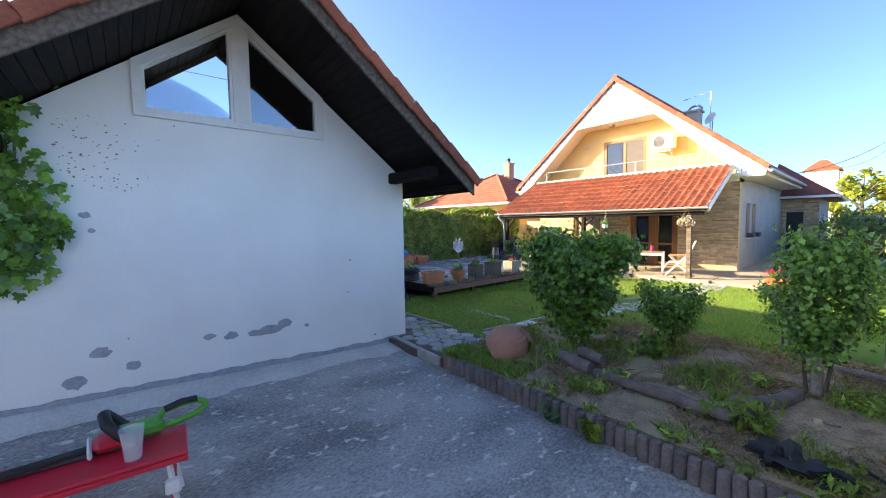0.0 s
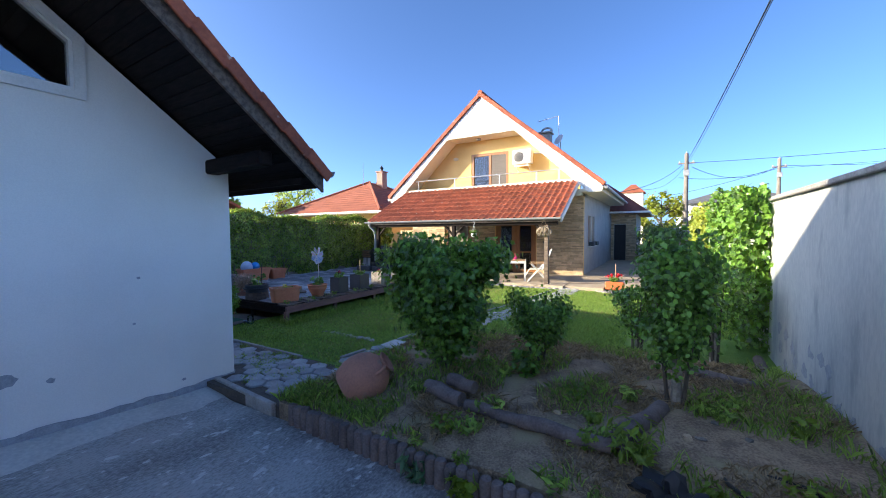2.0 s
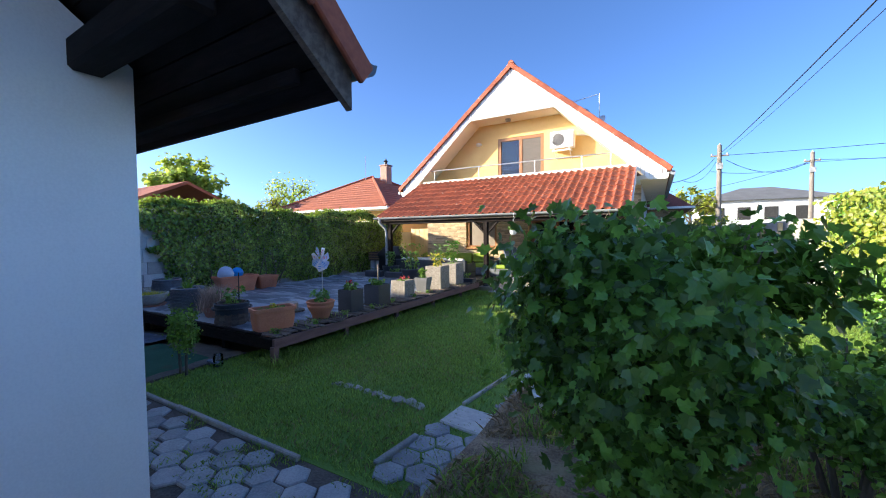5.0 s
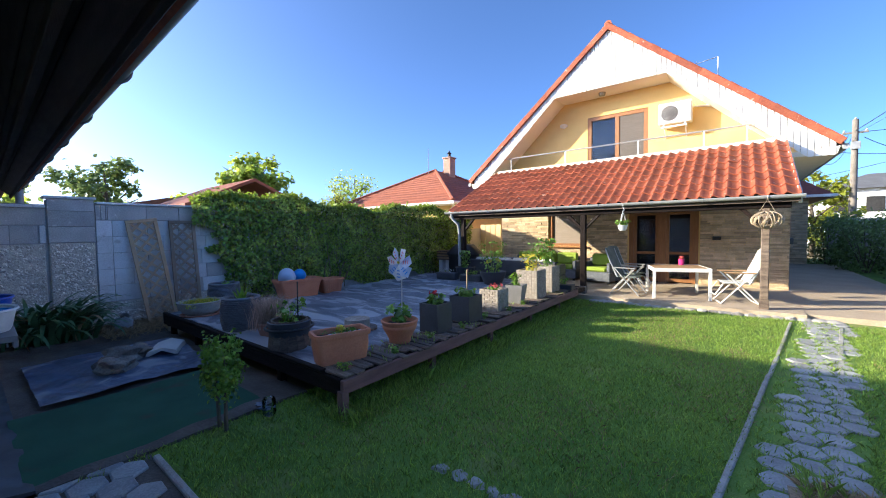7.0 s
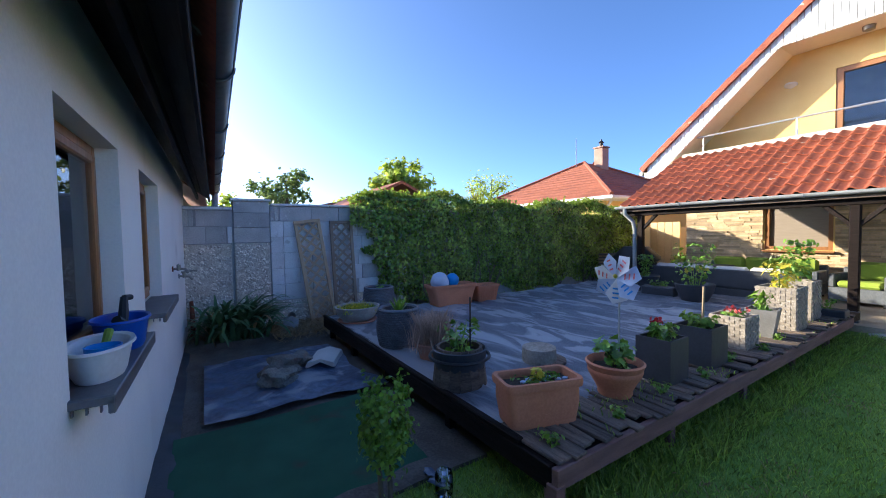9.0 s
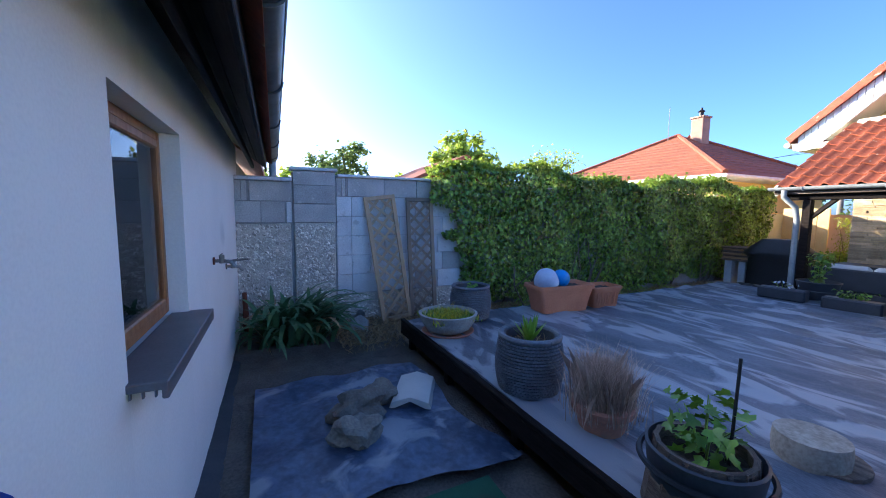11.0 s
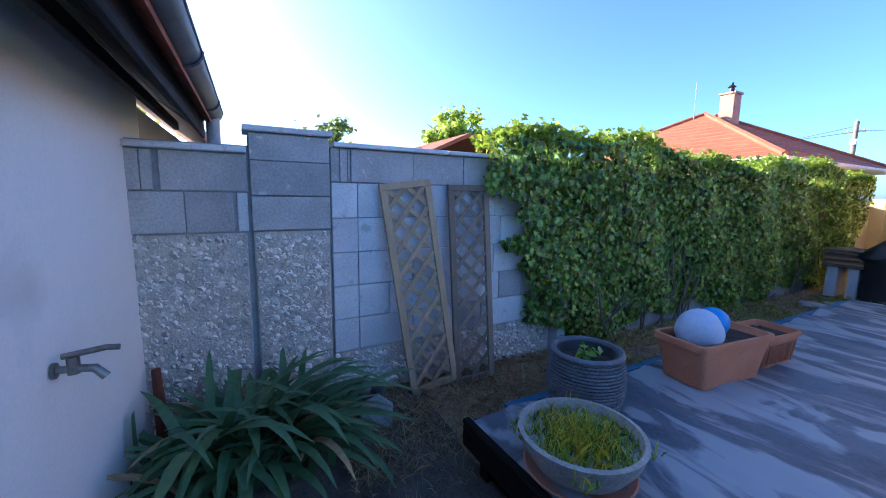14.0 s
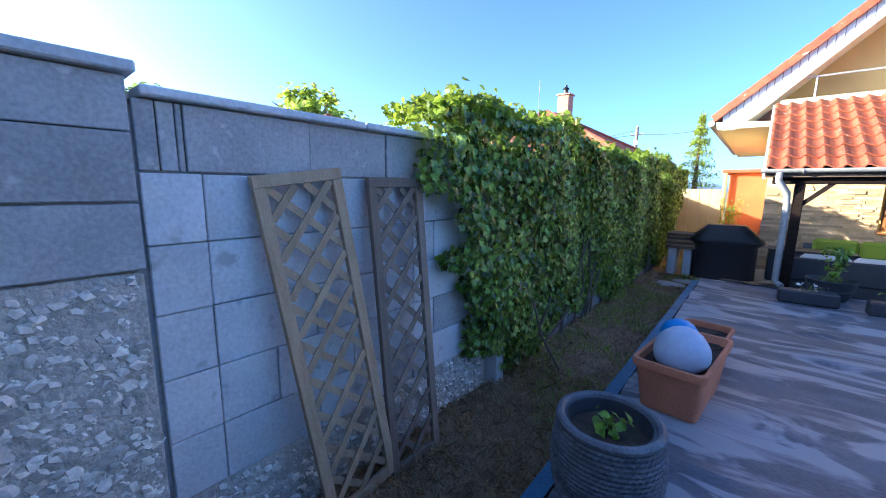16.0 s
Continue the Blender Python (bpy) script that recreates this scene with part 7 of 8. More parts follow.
for k in range(2):
    part("scrap", Geo().rock((0, 0, 0), (.06, .03, .012), k, .4, 2), M_TARP, thing("blue_scrap", pose(-4.75 - .18 * k + rb.uniform(-.05, .05), 2.35 + rb.uniform(-.15, .1), .05, 0, 0, rb.uniform(0, 90)), "scrap of blue plastic beside the deck", "scrap", "blue scraps"))
part("jar", Geo().lathe([(.05, 0), (.055, .02), (.055, .13), (.045, .15), (.03, .15)], 14), M_GLASS, thing("glass_jar", pose(-4.72, 2.22, .02), "clear glass jar beside the deck", "jar"))

# basins on the window sill
bb = thing("blue_basin", pose(-5.12, .71, 1.093), "blue plastic basin with a black garden tool", "basin")
part("basin", Geo().lathe([(.0, .0), (.115, 0), (.13, .02), (.155, .13), (.17, .135), (.165, .145), (.15, .14), (.125, .02), (0, .012)], 28, None, .95, .66), M_BLUEPL, bb)
part("tool", Geo().tube([(.02, 0, .05), (-.06, .0, .14), (-.10, .0, .22)], [.018, .022, .016], 8).tube([(-.10, 0, .22), (-.14, .02, .215)], .014, 8).tube([(.08, .02, .12), (.12, .0, .15)], .02, 8), M_BLACKPL, bb)
wt = thing("white_tub", pose(-4.70, .705, 1.093), "white plastic tub with a blue cup inside", "basin")
part("tub", Geo().lathe([(.0, .0), (.12, 0), (.135, .02), (.165, .11), (.185, .115), (.18, .125), (.155, .12), (.13, .02), (0, .012)], 28, None, 1.0, .58), M_WHITEPL, wt)
part("cup", Geo().lathe([(.045, .01), (.055, .11), (.05, .11), (.042, .02)], 18, pose(.05, .02, .01)), M_LIGHTBLUE, wt)
part("brush", Geo().tube([(.0, 0, .05), (-.12, .01, .14)], [.012, .016], 8), M_GRASS, wt)


# ---- terrace furniture ----
tbl = thing("garden_table", pose(-2.55, 10.35, .10, 0, 0, 17), "white-framed garden table with slatted wooden top", "table")
for k in range(9):
    part("slat", Geo().box(-.50, .50, -.50 + k * .112, -.396 + k * .112, .635, .655, .004), M_TEAK, tbl)
part("apron_frame", Geo().box(-.53, .53, -.53, -.505, .58, .66, .005).box(-.53, .53, .505, .53, .58, .66, .005).box(-.53, -.505, -.505, .505, .58, .66, .005).box(.505, .53, -.505, .505, .58, .66, .005), M_WHITEMETAL, tbl)
for sx in (-.505, .505):
    for sy in (-.505, .505):
        part("leg", Geo().box(sx - .028, sx + .028, sy - .028, sy + .028, 0, .58, .006), M_WHITEMETAL, tbl)
tin = thing("flower_tin", pose(-2.50, 10.75, .757), "magenta tin of small flowers on the table", "flower pot")
part("tin", Geo().lathe([(.055, 0), (.06, .13), (.055, .13), (.05, .02)], 18), M_PINK, tin)
blooms(tin, .15, .05, 5, M_PINKFL, 40, .03)


def folding_chair(x, y, rz, label, pale):
    t = thing("folding_chair", pose(x, y, .10, 0, 0, rz), label, "chair", "garden chairs")
    fab = M_STRIPE if pale else M_CHAIRFAB
    fr = M_WHITEMETAL if pale else M_ALU
    for s in (-.26, .26):
        part("leg", Geo().tube([(s, -.30, .01), (s, .22, .60)], .014, 7), fr, t)
        part("leg", Geo().tube([(s * .92, .34, .01), (s * .92, -.20, .60)], .014, 7), fr, t)
        part("back_stile", Geo().tube([(s * .96, .16, .40), (s * .96, .36, .82), (s * .96, .44, 1.04)], .014, 7), fr, t)
        part("armrest", Geo().box(s - .03, s + .03, -.24, .26, .605, .63, .01), M_TEAK if pale else fr, t)
    part("seat", Geo().box(-.24, .24, -.24, .20, .40, .43, .012), fab, t)
    part("backrest", Geo().box(-.24, .24, -.012, .012, 0, .70, .01), fab, t, at=pose(0, .20, .42, -22))
    part("crossbar", Geo().tube([(-.26, -.29, .02), (.26, -.29, .02)], .012, 6), fr, t)
    part("crossbar", Geo().tube([(-.24, .33, .02), (.24, .33, .02)], .012, 6), fr, t)
    part("footrest", Geo().tube([(-.22, -.25, .4), (-.22, -.38, .18), (.22, -.38, .18), (.22, -.25, .4)], .012, 6), fr, t)


folding_chair(-3.45, 10.05, 82, "grey-green folding garden recliner with metal frame", False)
folding_chair(-3.55, 10.75, 80, "second grey-green folding recliner at the table", False)
folding_chair(-1.52, 10.05, -75, "white folding garden chair with striped cushion", True)


def hanging(x, y, z, rz=0):
    t = thing("hanging_basket", pose(x, y, z), "white hanging pot with trailing green plant", "hanging basket")
    part("pot", Geo().lathe([(.05, -.12), (.08, -.08), (.10, 0), (.09, 0), (.07, -.07)], 18), M_WHITEPL, t)
    for k in range(3):
        a = k * 2.1
        part("cord", Geo().tube([(.095 * math.cos(a), .095 * math.sin(a), 0), (0, 0, .28)], .005, 5), M_WHITEPL, t)
    part("hook", Geo().tube([(0, 0, .28), (.03, 0, .33), (0, 0, .38), (0, .03, .46)], .006, 5), M_WHITEPL, t)
    tuft(t, -.02, .17, 110, .12, M_BOX, 43, "plant", LEAF_OVAL, .05)


hanging(-3.43, 9.30, 1.68)
wb = thing("wicker_ball", pose(-1.10, 9.28, 1.72), "round woven rattan ball hanging on cords", "hanging ornament")
for k in range(16):
    a = random.Random(k).uniform(0, 3.14)
    tl_ = random.Random(k + 50).uniform(-.7, .7)
    m = pose(0, 0, 0, math.degrees(tl_) + 90 * (k % 2) * .4, 0, math.degrees(a))
    pts = [tuple(m @ Vector((.225 * math.cos(q), 0, .15 * math.sin(q)))) for q in [j * math.pi / 10 for j in range(21)]]
    part("cane", Geo().tube(pts, .010, 5, False), M_RATTAN, wb)
part("cord", Geo().tube([(-.12, 0, .12), (0, 0, .36), (.12, 0, .12)], .006, 5).tube([(0, 0, .36), (0, .06, .42)], .006, 5), M_RATTAN, wb)


def sofa(x, y, rz, L, label, seats, lime=False):
    t = thing("outdoor_sofa", pose(x, y, .10, 0, 0, rz), label, "sofa", "lounge set")
    body = M_WICKERDARK if lime else M_ANTHRACITE
    part("base", Geo().box(-L / 2, L / 2, -.36, .36, .06, .32, .02), body, t)
    part("back", Geo().box(-L / 2, L / 2, .28, .38, .32, .68, .02), body, t)
    for s in (-1, 1):
        part("arm", Geo().box(s * L / 2 - (.10 if s > 0 else 0), s * L / 2 + (.10 if s < 0 else 0), -.36, .28, .32, .58, .02), body, t)
    for k in range(seats):
        a, b = -L / 2 + .11 + (L - .22) * k / seats, -L / 2 + .11 + (L - .22) * (k + 1) / seats
        part("seat_cushion", Geo().box(a + .008, b - .008, -.35, .22, .325, .45, .04), M_LIME if lime else M_CUSHION, t)
        part("back_cushion", Geo().box(a + .008, b - .008, .14, .27, .455, .80 if lime else .74, .05), M_LIME if lime else M_CUSHION, t)
    for sx in (-1, 1):
        for sy in (-.3, .3):
            part("foot", Geo().box(sx * (L / 2 - .08) - .03, sx * (L / 2 - .08) + .03, sy - .03, sy + .03, 0, .06, .005), M_BLACKPL, t)


sofa(-6.4, 10.2, 180, 2.6, "long dark outdoor sofa with pale cushions", 4)
sofa(-6.3, 12.0, 0, 2.2, "dark wicker sofa with lime green cushions", 3, True)
sofa(-4.55, 11.75, -8, .85, "dark wicker armchair with lime green cushions", 1, True)
part("box", Geo().box(-.6, .6, -.3, .3, 0, .58, .02).box(-.62, .62, -.32, .32, .585, .62, .015), M_ANTHRACITE, thing("cushion_box", pose(-7.35, 11.6, .10), "dark grey cushion storage box", "storage box"))
bq = thing("covered_barbecue", pose(-8.62, 10.9, .10, 0, 0, 10), "barbecue under a black fabric cover", "barbecue")
bg = Geo()
prof = [(.52, .32, 0), (.51, .31, .3), (.50, .30, .66), (.60, .33, .74), (.58, .31, .80), (.38, .27, .98), (.30, .2, 1.06), (0.02, .02, 1.07)]
n = 24
vs, fs = [], []
for i, (a, b, z) in enumerate(prof):
    for k in range(n):
        q = 2 * math.pi * k / n
        e = 1 + .03 * math.sin(q * 7 + i) * (1 - i / 7)
        cx, sx_ = math.cos(q), math.sin(q)
        vs.append((a * e * math.copysign(abs(cx) ** .55, cx), b * e * math.copysign(abs(sx_) ** .55, sx_), z))
fs = [(i * n + k, i * n + (k + 1) % n, (i + 1) * n + (k + 1) % n, (i + 1) * n + k) for i in range(len(prof) - 1) for k in range(n)]
part("cover", bg.add(vs, fs), M_BLACKCOVER, bq)
wp = thing("wood_stack", pose(-9.35, 10.95, .08), "stacked boards on concrete blocks by the ivy", "wood stack")
part("support", Geo().box(-.2, -.05, -.25, .25, 0, .55, .01), M_BLOCKLIGHT, wp)
part("support", Geo().box(.08, .22, -.25, .25, 0, .55, .01), M_BLOCKLIGHT, wp)
for k in range(7):
    part("board", Geo().box(-.25, .28, -.3 + .02 * (k % 3), .3, .555 + k * .045, .592 + k * .045, .004), M_TEAK if k % 2 else M_WEATHER, wp)
for k, (x, y) in enumerate(((-9.05, 10.0), (-8.6, 10.15), (-9.3, 9.6))):
    part("flagstone", Geo().rock((0, 0, 0), (.25, .2, .03), k, .2, 2), M_KERB, thing("flagstone", pose(x, y, .10), "flat grey flagstone by the barbecue", "stone", "flagstones"))
part("cloth", Geo().rock((0, 0, 0), (.3, .14, .04), 9, .5, 3), M_BLACKCOVER, thing("dark_cloth", pose(-8.1, 9.25, .36), "crumpled dark cloth on the deck edge", "cloth"))
rf = thing("geranium_box", pose(.82, 9.75, .03), "orange plastic flower box of red geraniums", "plant pot")
part("pad", Geo().lathe([(.5, 0), (.5, .04), (0, .042)], 32), M_KERB, thing("round_pad", pose(.80, 9.70, -.02), "round grey concrete pad in the lawn", "slab"))
part("pot", Geo().box(-.25, .25, -.12, .12, 0, .24, .03), mat("orange_plastic", (0.62, 0.16, 0.05), (0.55, 0.13, 0.04), rough=.5, bump=.05), rf)
tuft(rf, .23, .2, 90, .14, M_BUSH, 45, "geranium", LEAF_LOBED, .06, sy=.5)
blooms(rf, .40, .18, 9, M_FLOWER, 46, .05, sy=.5)
part("stake", Geo().tube([(.02, 0, .2), (.02, 0, .75)], .012, 6), M_PINE, rf)

# bucket of stones by the path
bk = thing("stone_bucket", pose(-.74, 2.78, .0), "white enamel tub filled with river stones", "tub")
part("tub", Geo().lathe([(.20, 0), (.24, .14), (.285, .30), (.30, .305), (.29, .315), (.265, .29), (.2, .1), (0, .1)], 30), M_WHITEPL, bk)
sr = random.Random(12)
for k in range(22):
    a, q = sr.uniform(0, 6.28), math.sqrt(sr.random()) * .20
    part("river_stone", Geo().rock((math.cos(a) * q, math.sin(a) * q, .27 + sr.uniform(-.01, .05)), (sr.uniform(.045, .08), sr.uniform(.035, .06), sr.uniform(.03, .045)), k, .12, 2), M_GREYSTONE, bk)
part("large_stone", Geo().rock((.08, .05, .38), (.17, .11, .10), 30, .12, 3), M_GREYSTONE, bk)

# urn, logs and scraps in the bed
un = thing("broken_urn", pose(-.62, .78, .13), "broken terracotta urn lying on its side", "urn")
urn_turn = Vector((.62, .42, .52)).to_track_quat('Z', 'Y').to_matrix().to_4x4()
part("urn", Geo().lathe([(.17, -.15), (.225, -.15), (.25, -.06), (.255, .03), (.235, .12), (.185, .20), (.12, .25), (.085, .275), (.10, .295), (.115, .31), (.10, .315), (.07, .28), (.11, .22), (.17, .15), (.22, .02), (.205, -.14)], 32, Matrix.Translation((-.02, 0, .10)) @ urn_turn), M_OLDTERRA, un)
for k in range(2):
    hs = 1 if k else -1
    part("handle", Geo().tube([tuple(Matrix.Translation((-.02, 0, .10)) @ urn_turn @ Vector((hs * x_, 0, z_))) for x_, z_ in ((.10, .285), (.15, .29), (.18, .25), (.185, .195))], .017, 7), M_OLDTERRA, un)


def log(x0, y0, x1, y1, r, z, label="dark weathered log edging the bed"):
    d = Vector((x1 - x0, y1 - y0, 0))
    t = thing("edging_log", pose(x0, y0, z, 0, 0, math.degrees(math.atan2(d.y, d.x))), label, "log", "bed logs")
    L = d.length
    part("log", Geo().tube([(0, 0, 0), (L * .3, .012, .008), (L * .65, -.01, 0), (L, 0, .004)], [r, r * 1.05, r * .97, r * .92], 12), M_PALISADE, t)


log(.02, .98, .45, .86, .07, .22)
log(.22, 1.06, .52, .98, .06, .30)
log(.50, .84, 1.02, .80, .05, .20)
log(1.0, .80, 1.68, .76, .055, .20)
log(1.70, .80, 1.98, 1.55, .07, .22)
log(2.15, 2.75, 2.9, 2.62, .06, .17, "pale weathered log in the bed")
log(2.85, 1.1, 3.02, 3.9, .06, .10, "long beam along the old wall's foot")
part("bag", Geo().rock((0, 0, 0), (.16, .12, .08), 8, .8, 3).rock((.16, -.06, -.01), (.13, .08, .05), 12, .8, 3), M_BLACKCOVER, thing("black_bag", pose(2.02, .50, .14), "crumpled black plastic sheet in the bed", "plastic bag"))
for k in range(70):
    x, y = rb.uniform(-1, 3.1), rb.uniform(.35, 3.4)
    part("stone", Geo().rock((0, 0, 0), (rb.uniform(.015, .05), rb.uniform(.012, .04), rb.uniform(.01, .025)), k, .3, 1), M_GREYSTONE if k % 3 else M_STONE, thing("small_stone", pose(x, y, bed_z(x, y) + .005), "small stone lying in the dry bed", "stone", "bed stones"))
part("hose", Geo().tube([(2.55 + .22 * math.cos(a) * (1 + .1 * math.sin(a * 3)), .75 + .2 * math.sin(a), .12 + .02 * math.sin(a * 2)) for a in [k * .4 for k in range(22)]], .012, 7), M_BLACKPL, thing("hose", pose(0, 0, 0.04), "loops of black hose by the wall", "hose"))

# red bench with cup and hedge trimmer
bn = thing("workbench", pose(-.52, -3.05, -.02, 0, 0, 84), "red folding workbench with white legs", "workbench")
part("top", Geo().box(-.75, .46, -.20, .20, .45, .475, .008), M_RED, bn)
part("top_lip", Geo().box(-.75, .46, -.205, -.18, .42, .45, .006).box(-.75, .46, .18, .205, .42, .45, .006), M_RED, bn)
part("centre_groove", Geo().box(-.75, .15, .05, .09, .476, .50, .006), M_ANTHRACITE, bn)
for sx in (-.6, .36):
    for sy in (-.17, .17):
        part("leg", Geo().tube([(sx, sy * .9, .44), (sx + (.06 if sx > 0 else -.06), sy * 1.25, -.02)], .017, 7), M_WHITEMETAL, bn)
part("crossbar", Geo().tube([(.38, -.19, .22), (.38, .19, .22)], .014, 7), M_RED, bn)
part("joint", Geo().box(.34, .42, -.225, -.165, .25, .33, .012), M_WHITEMETAL, bn)
cup = thing("plastic_cup", pose(-.40, -2.86, .456), "clear plastic cup on the red workbench", "cup")
m_cup = mat("clear_plastic", (0.75, 0.76, 0.80), (0.70, 0.71, 0.76), rough=.2, bump=.02)
m_cup.node_tree.nodes["Principled BSDF"].inputs["Alpha"].default_value = 0.3
part("cup", Geo().lathe([(.040, 0), (.058, .175), (.061, .178), (.056, .172), (.038, .006), (0, .006)], 28), m_cup, cup)
ht = thing("hedge_trimmer", pose(-.62, -2.80, .47, 0, 0, 92), "green and red hedge trimmer with black handles", "hedge trimmer")
part("body", Geo().box(-.14, .10, -.06, .06, .0, .10, .03), M_GREENPL, ht)
part("motor_cap", Geo().box(-.24, -.08, -.085, .085, .0, .07, .03), M_RED, ht)
part("hand_guard", Geo().box(-.262, -.24, -.11, .11, .0, .055, .01), M_WHITEPL, ht, "pale translucent hand guard")
part("front_handle", Geo().tube([(-.06, -.10, .03), (-.12, -.12, .10), (-.17, -.09, .17), (-.18, 0, .20), (-.17, .09, .17), (-.12, .12, .10), (-.06, .10, .03)], .030, 12), M_BLACKPL, ht)
part("rear_handle", Geo().tube([(.06, 0, .08), (.11, 0, .125), (.20, 0, .145), (.29, 0, .14), (.335, 0, .115), (.335, 0, .08), (.27, 0, .045), (.16, 0, .03), (.06, 0, .03)], .021, 10), M_GREENPL, ht)
part("grip", Geo().tube([(.11, 0, .132), (.20, 0, .152), (.29, 0, .147)], .024, 10), M_BLACKPL, ht)
part("blade_guard", Geo().box(-.75, -.2, -.03, .03, .01, .035, .006), M_BLACKPL, ht)

# ivy on the outbuilding gable
iv = thing("gable_ivy", pose(-2.66, -3.45, 0), "bright green ivy climbing the white gable wall", "ivy")
n = 700
cz = RNG.choice([3.0, 2.7, 2.4, 1.9, 1.75, 1.45, 2.2], n)
cy = RNG.normal(0, .16, n) + np.where(np.abs(cz - 1.9) < .2, .18, 0)
leaves("foliage", np.stack([.05 + RNG.uniform(0, .12, n), (cy - .22).clip(-.8, .26), cz + RNG.normal(0, .11, n)], 1), np.tile((1, 0, .3), (n, 1)), .10, LEAF_LOBED, RNG, M_BUSH, iv, droop=1.2, spread=.45)
part("stem", Geo().tube([(.02, -.3, 1.3), (.03, -.22, 1.7), (.02, -.05, 2.2), (.03, 0, 3.0)], [.02, .016, .012, .006], 6), M_BARK, iv)

# side garden clutter
part("box", Geo().box(-.4, .4, -.25, .25, 0, .5, .02), mat("teal_plastic", (0.02, 0.16, 0.13), (0.015, 0.12, 0.1), rough=.5, bump=.05), thing("teal_chest", pose(2.6, 14.6, .05), "dark teal plastic garden chest", "storage box"))
for k in range(4):
    part("cane", Geo().tube([(0, 0, 0), (.5 + .1 * k, .1, 1.25 - .2 * k)], .02, 6), M_PALEBARK, thing("leaning_cane", pose(2.05 + .1 * k, 13.8, .05), "pale wooden cane leaning in the side garden", "cane", "leaning canes"))
part("planter", Geo().box(-.5, .5, -.2, .2, 0, .4, .02), M_GREYROOF, thing("dark_planter", pose(1.95, 14.0, .05), "dark rectangular planter by the walkway", "planter"))
for k in range(5):
    part("post", Geo().box(-.06, .06, -.06, .06, 0, 1.85, .01), M_BEIGEPANEL, thing("fence_post", pose(3.2, 10.5 + k * 2.2, 0), "beige fence post on the east boundary", "post", "fence posts"))

# ---- grass, weeds and litter ----
def scatter(count, x0, x1, y0, y1, level, keep=None):
    p = np.stack([RNG.uniform(x0, x1, count), RNG.uniform(y0, y1, count)], 1)
    if keep:
        p = p[np.array([keep(a, b) for a, b in p], bool)]
    return np.array([(a, b, level(a, b)) for a, b in p])


def on_lawn(x, y):
    along = (y - 2.75) / 6.35
    left = -1.62 + along * 0.92
    if 2.7 < y < 9.3 and left - .03 < x < left + .62:
        return RNG.random() < .10
    if 1.5 < y < 2.75 and -1.75 < x < -1.1:
        return RNG.random() < .25
    if x > -1.2 and y < 3.7:
        return False
    return y < 9.2 + .05 * math.sin(x * 5)


near = scatter(95000, -4.9, 1.5, 1.45, 5.2, lambda x, y: lawn_z(x, y) - .004, on_lawn)
blades("lawn_grass", near, .042, .0055, RNG, M_GRASS, .9, label="short green mown grass blades", category="grass")
far = scatter(80000, -4.2, 3.2, 5.2, 9.3, lambda x, y: lawn_z(x, y) - .004, on_lawn)
blades("lawn_grass_far", far, .042, .006, RNG, M_GRASS, .9, label="short green mown lawn grass", category="grass")
dry = scatter(26000, -4.2, 1.5, 1.5, 9.2, lambda x, y: lawn_z(x, y) - .002, lambda x, y: on_lawn(x, y) and fbm(x + 4, y + 8, .9) + .4 * fbm(x, y, 3.1) > .22)
blades("lawn_dry_grass", dry, .038, .006, RNG, M_DRYGRASS, 1.3, label="dry yellowed patches in the lawn", category="grass")
rough = scatter(5000, -4.35, -3.95, 2.5, 8.8, lambda x, y: 0)
blades("deck_edge_grass", rough, .14, .008, RNG, M_GRASS, .9, label="taller unmown grass along the deck", category="grass")
def in_joint(x, y):
    i = round(x / .183)
    for k in (i - 1, i, i + 1):
        j = round((y - (.105 if k % 2 else 0)) / .211)
        if (x - k * .183) ** 2 + (y - j * .211 - (.105 if k % 2 else 0)) ** 2 < .0081:
            return False
    return fbm(x + 2, y, 2.2) > -.25


def on_path(x, y):
    return -1.60 + (y - 2.75) / 6.35 * .92 < x < -.98 + (y - 2.75) / 6.35 * .92 and in_joint(x, y)


path_joints = scatter(30000, -1.65, .05, 2.7, 9.2, lambda x, y: .0, on_path)
blades("path_weeds", path_joints, .045, .007, RNG, M_GRASS, 1.1, label="grass growing between the path pavers", category="weeds")
joints = scatter(9000, -4.95, -1.2, .45, 1.42, lambda x, y: .0, lambda x, y: fbm(x, y, 3.0) > .15 and (x > -2.5 or y > .85))
blades("paver_weeds", joints, .035, .006, RNG, M_GRASS, 1.0, label="grass growing in the paver joints", category="weeds")
bedg = scatter(16000, -1.2, 3.2, .32, 3.8, lambda x, y: bed_z(x, y) - .006, lambda x, y: fbm(x + 5, y, 1.3) > .0)
blades("bed_weeds", bedg, .10, .009, RNG, M_GRASS, 1.0, label="patchy green weeds in the dry bed", category="weeds")
bedd = scatter(36000, -1.2, 3.2, .32, 3.8, lambda x, y: bed_z(x, y) - .002, lambda x, y: fbm(x + 9, y + 3, 1.1) > -.1)
blades("bed_straw", bedd, .05, .008, RNG, M_DRYGRASS, 2.2, label="dry straw and cut stalks on the soil", category="straw")
edge = scatter(2600, -1.35, -.1, .30, .75, lambda x, y: .05)
blades("bed_edge_grass", edge, .12, .008, RNG, M_GRASS, .9, label="long grass at the corner of the bed", category="grass")
fen = scatter(9000, -9.9, -8.85, 3.0, 10.5, lambda x, y: .08)
blades("fence_straw", fen, .05, .006, RNG, M_DRYGRASS, 1.8, label="dry stalks below the ivy", category="straw")
fen3 = scatter(7000, -9.9, -8.82, 1.9, 5.0, lambda x, y: .075)
blades("trellis_straw", fen3, .06, .007, RNG, M_DRYGRASS, 2.0, label="dry cut stalks round the trellis feet", category="straw")
fen2 = scatter(5000, -9.85, -8.9, 4.0, 12.5, lambda x, y: .07, lambda x, y: fbm(x, y, 1.4) > 0)
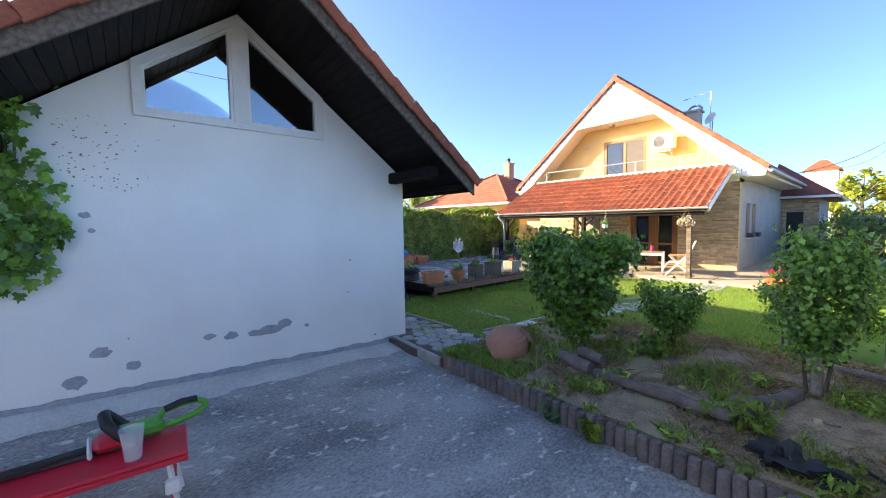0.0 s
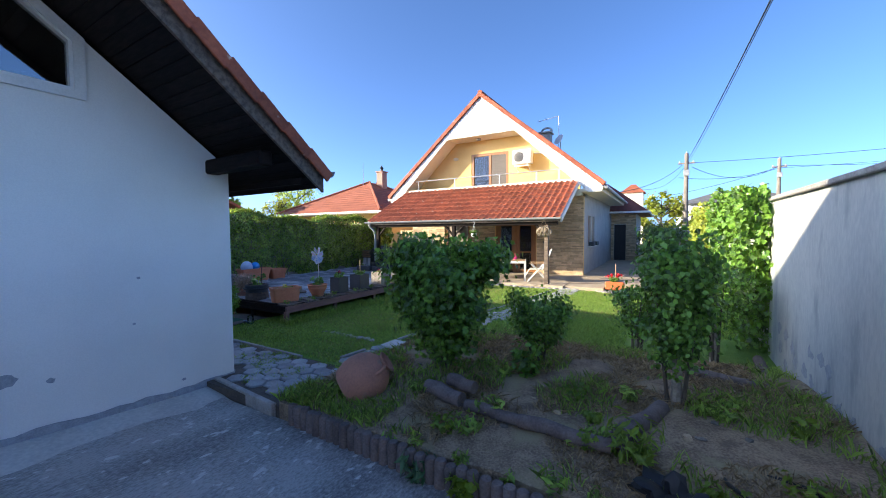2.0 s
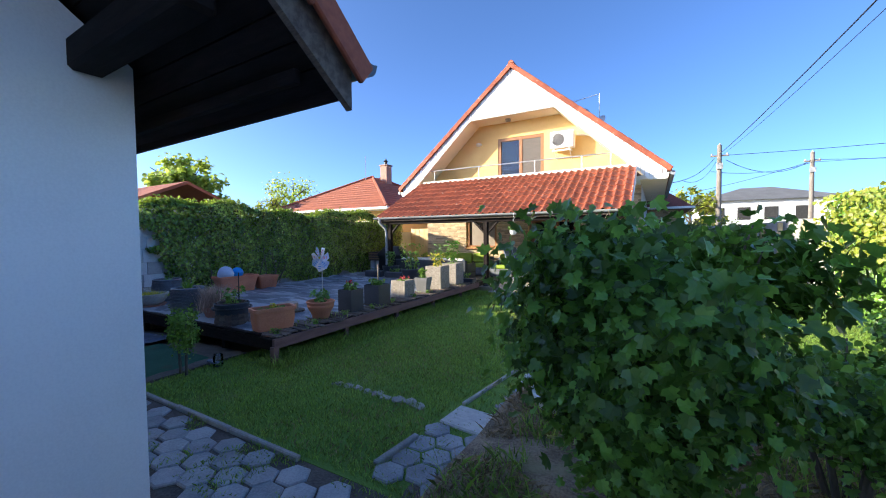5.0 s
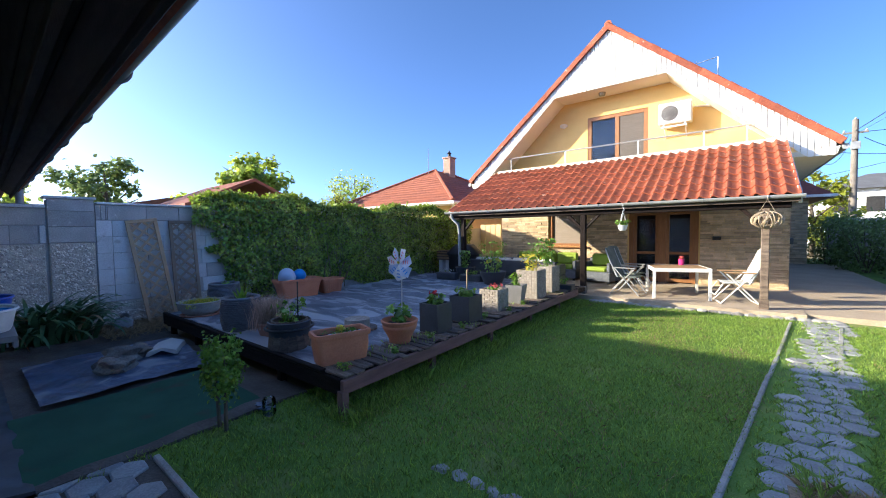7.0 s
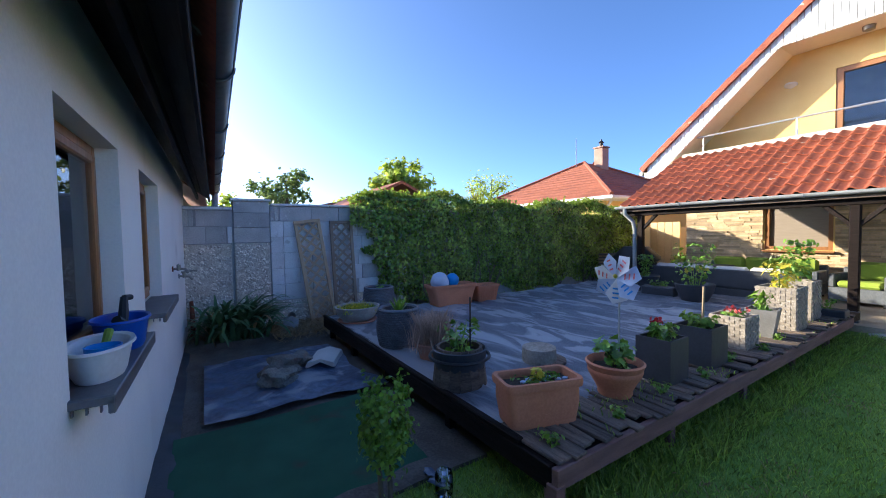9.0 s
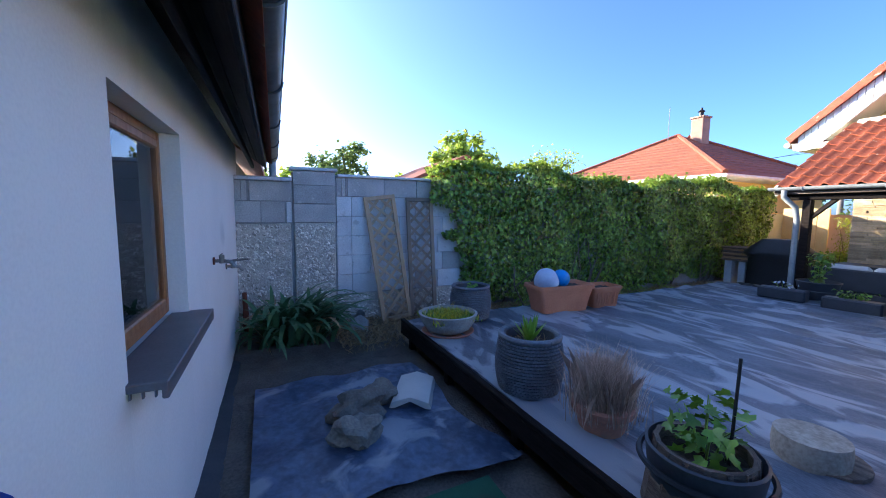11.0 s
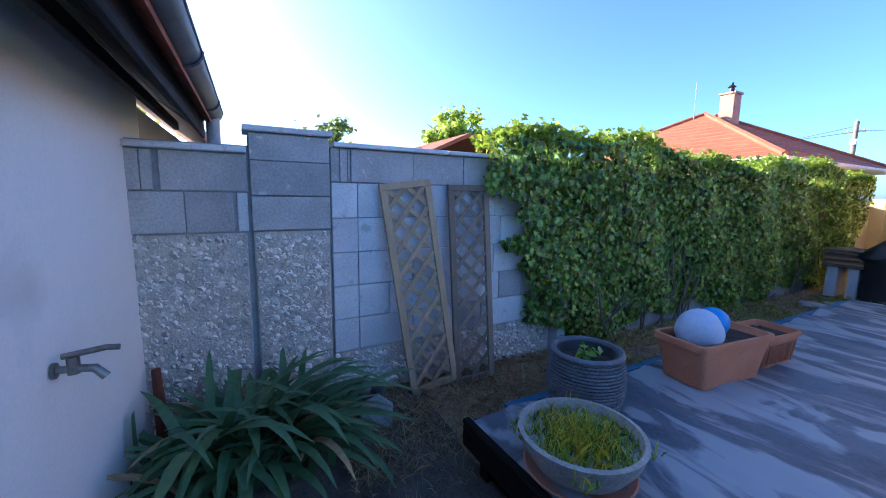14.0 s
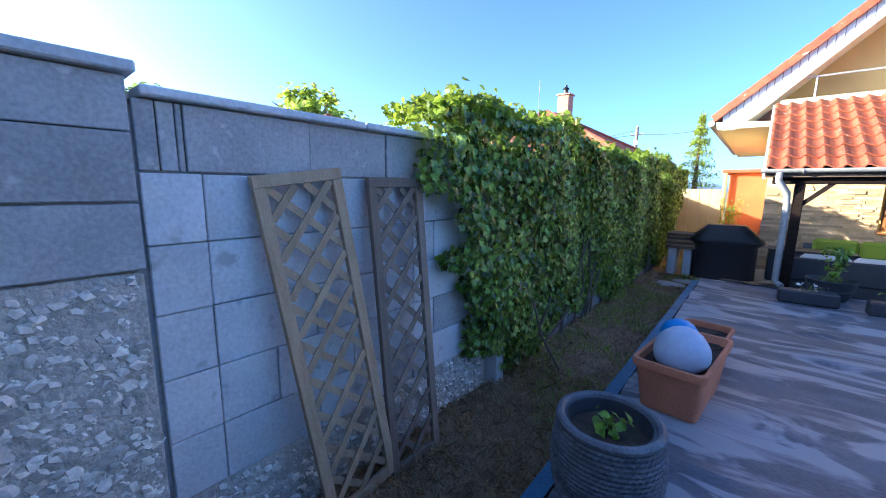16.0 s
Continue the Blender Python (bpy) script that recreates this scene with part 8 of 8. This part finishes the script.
blades("fence_weeds", fen2, .09, .007, RNG, M_GRASS, 1.0, label="green weeds below the ivy", category="weeds")
dk = scatter(900, -4.7, -4.2, 2.7, 8.6, lambda x, y: .335, lambda x, y: fbm(x * 2, y * 2, 1.5) > .25)
blades("plank_weeds", dk, .05, .008, RNG, M_GRASS, 1.0, label="weeds between the rotten planks", category="weeds")
sl = scatter(1500, -10, -8.6, .8, 2.6, lambda x, y: .07, lambda x, y: y > 1.9 or x < -9.3)
blades("soil_litter", sl, .05, .006, RNG, M_DRYGRASS, 2.0, label="dry litter on the dark soil", category="straw")


def weed(x, y, z, r, h, count, seed, label, material=None, leaf=.06, shape=LEAF_LOBED):
    g = np.random.default_rng(seed)
    t = thing("weed", pose(x, y, z), label, "weed", "weeds")
    tuft(t, 0, r, count, h, material or M_BOX, seed, "growth", shape, leaf)


weed(.83, .13, -.1, .10, .16, 45, 71, "broad-leaved yellow-green weed at the kerb", M_IVYTOP, .09)
weed(.42, .20, -.1, .16, .18, 90, 72, "tufted dark weed against the palisade", M_IRIS, .14, LEAF_NARROW)
weed(2.15, .16, -.1, .14, .18, 90, 73, "grassy weed against the palisade", M_GRASS, .14, LEAF_NARROW)
weed(1.8, .75, .15, .22, .30, 110, 74, "yellow-green weeds in the bed", M_IVYTOP, .10, LEAF_NARROW)
weed(.75, 1.75, .2, .2, .35, 120, 75, "leafy green suckers in the bed", M_BUSH, .07)
weed(-8.75, 4.35, .1, .12, .2, 40, 76, "young green seedling below the ivy", M_BOX, .08)
for k in range(7):
    weed(-4.34 + .05 * math.sin(k * 3), 2.75 + k * .62, .34, .07, .07, 35, 80 + k, "small green weed among the planks", M_BOX, .04, LEAF_OVAL)

wr2 = random.Random(91)
for k in range(26):
    x, y = wr2.uniform(-.9, 3.0), .36 + abs(wr2.gauss(0, .9))
    if y < 3.4:
        broad = k % 3 == 0
        weed(x, y, bed_z(x, y) - .01, wr2.uniform(.07, .17), wr2.uniform(.06, .16), 70, 200 + k, "broad-leaved yellow-green weed in the dry bed" if broad else "grassy green weed tuft in the dry bed",
             M_IVYTOP if broad else M_GRASS, .042 if broad else .085, LEAF_LOBED if broad else LEAF_NARROW)
for k in range(10):
    weed(.1 + k * .3 + wr2.uniform(-.1, .1), .30, .0, wr2.uniform(.06, .12), wr2.uniform(.08, .16), 60, 260 + k, "grass tuft hanging over the palisade edging", M_GRASS, .085, LEAF_NARROW)
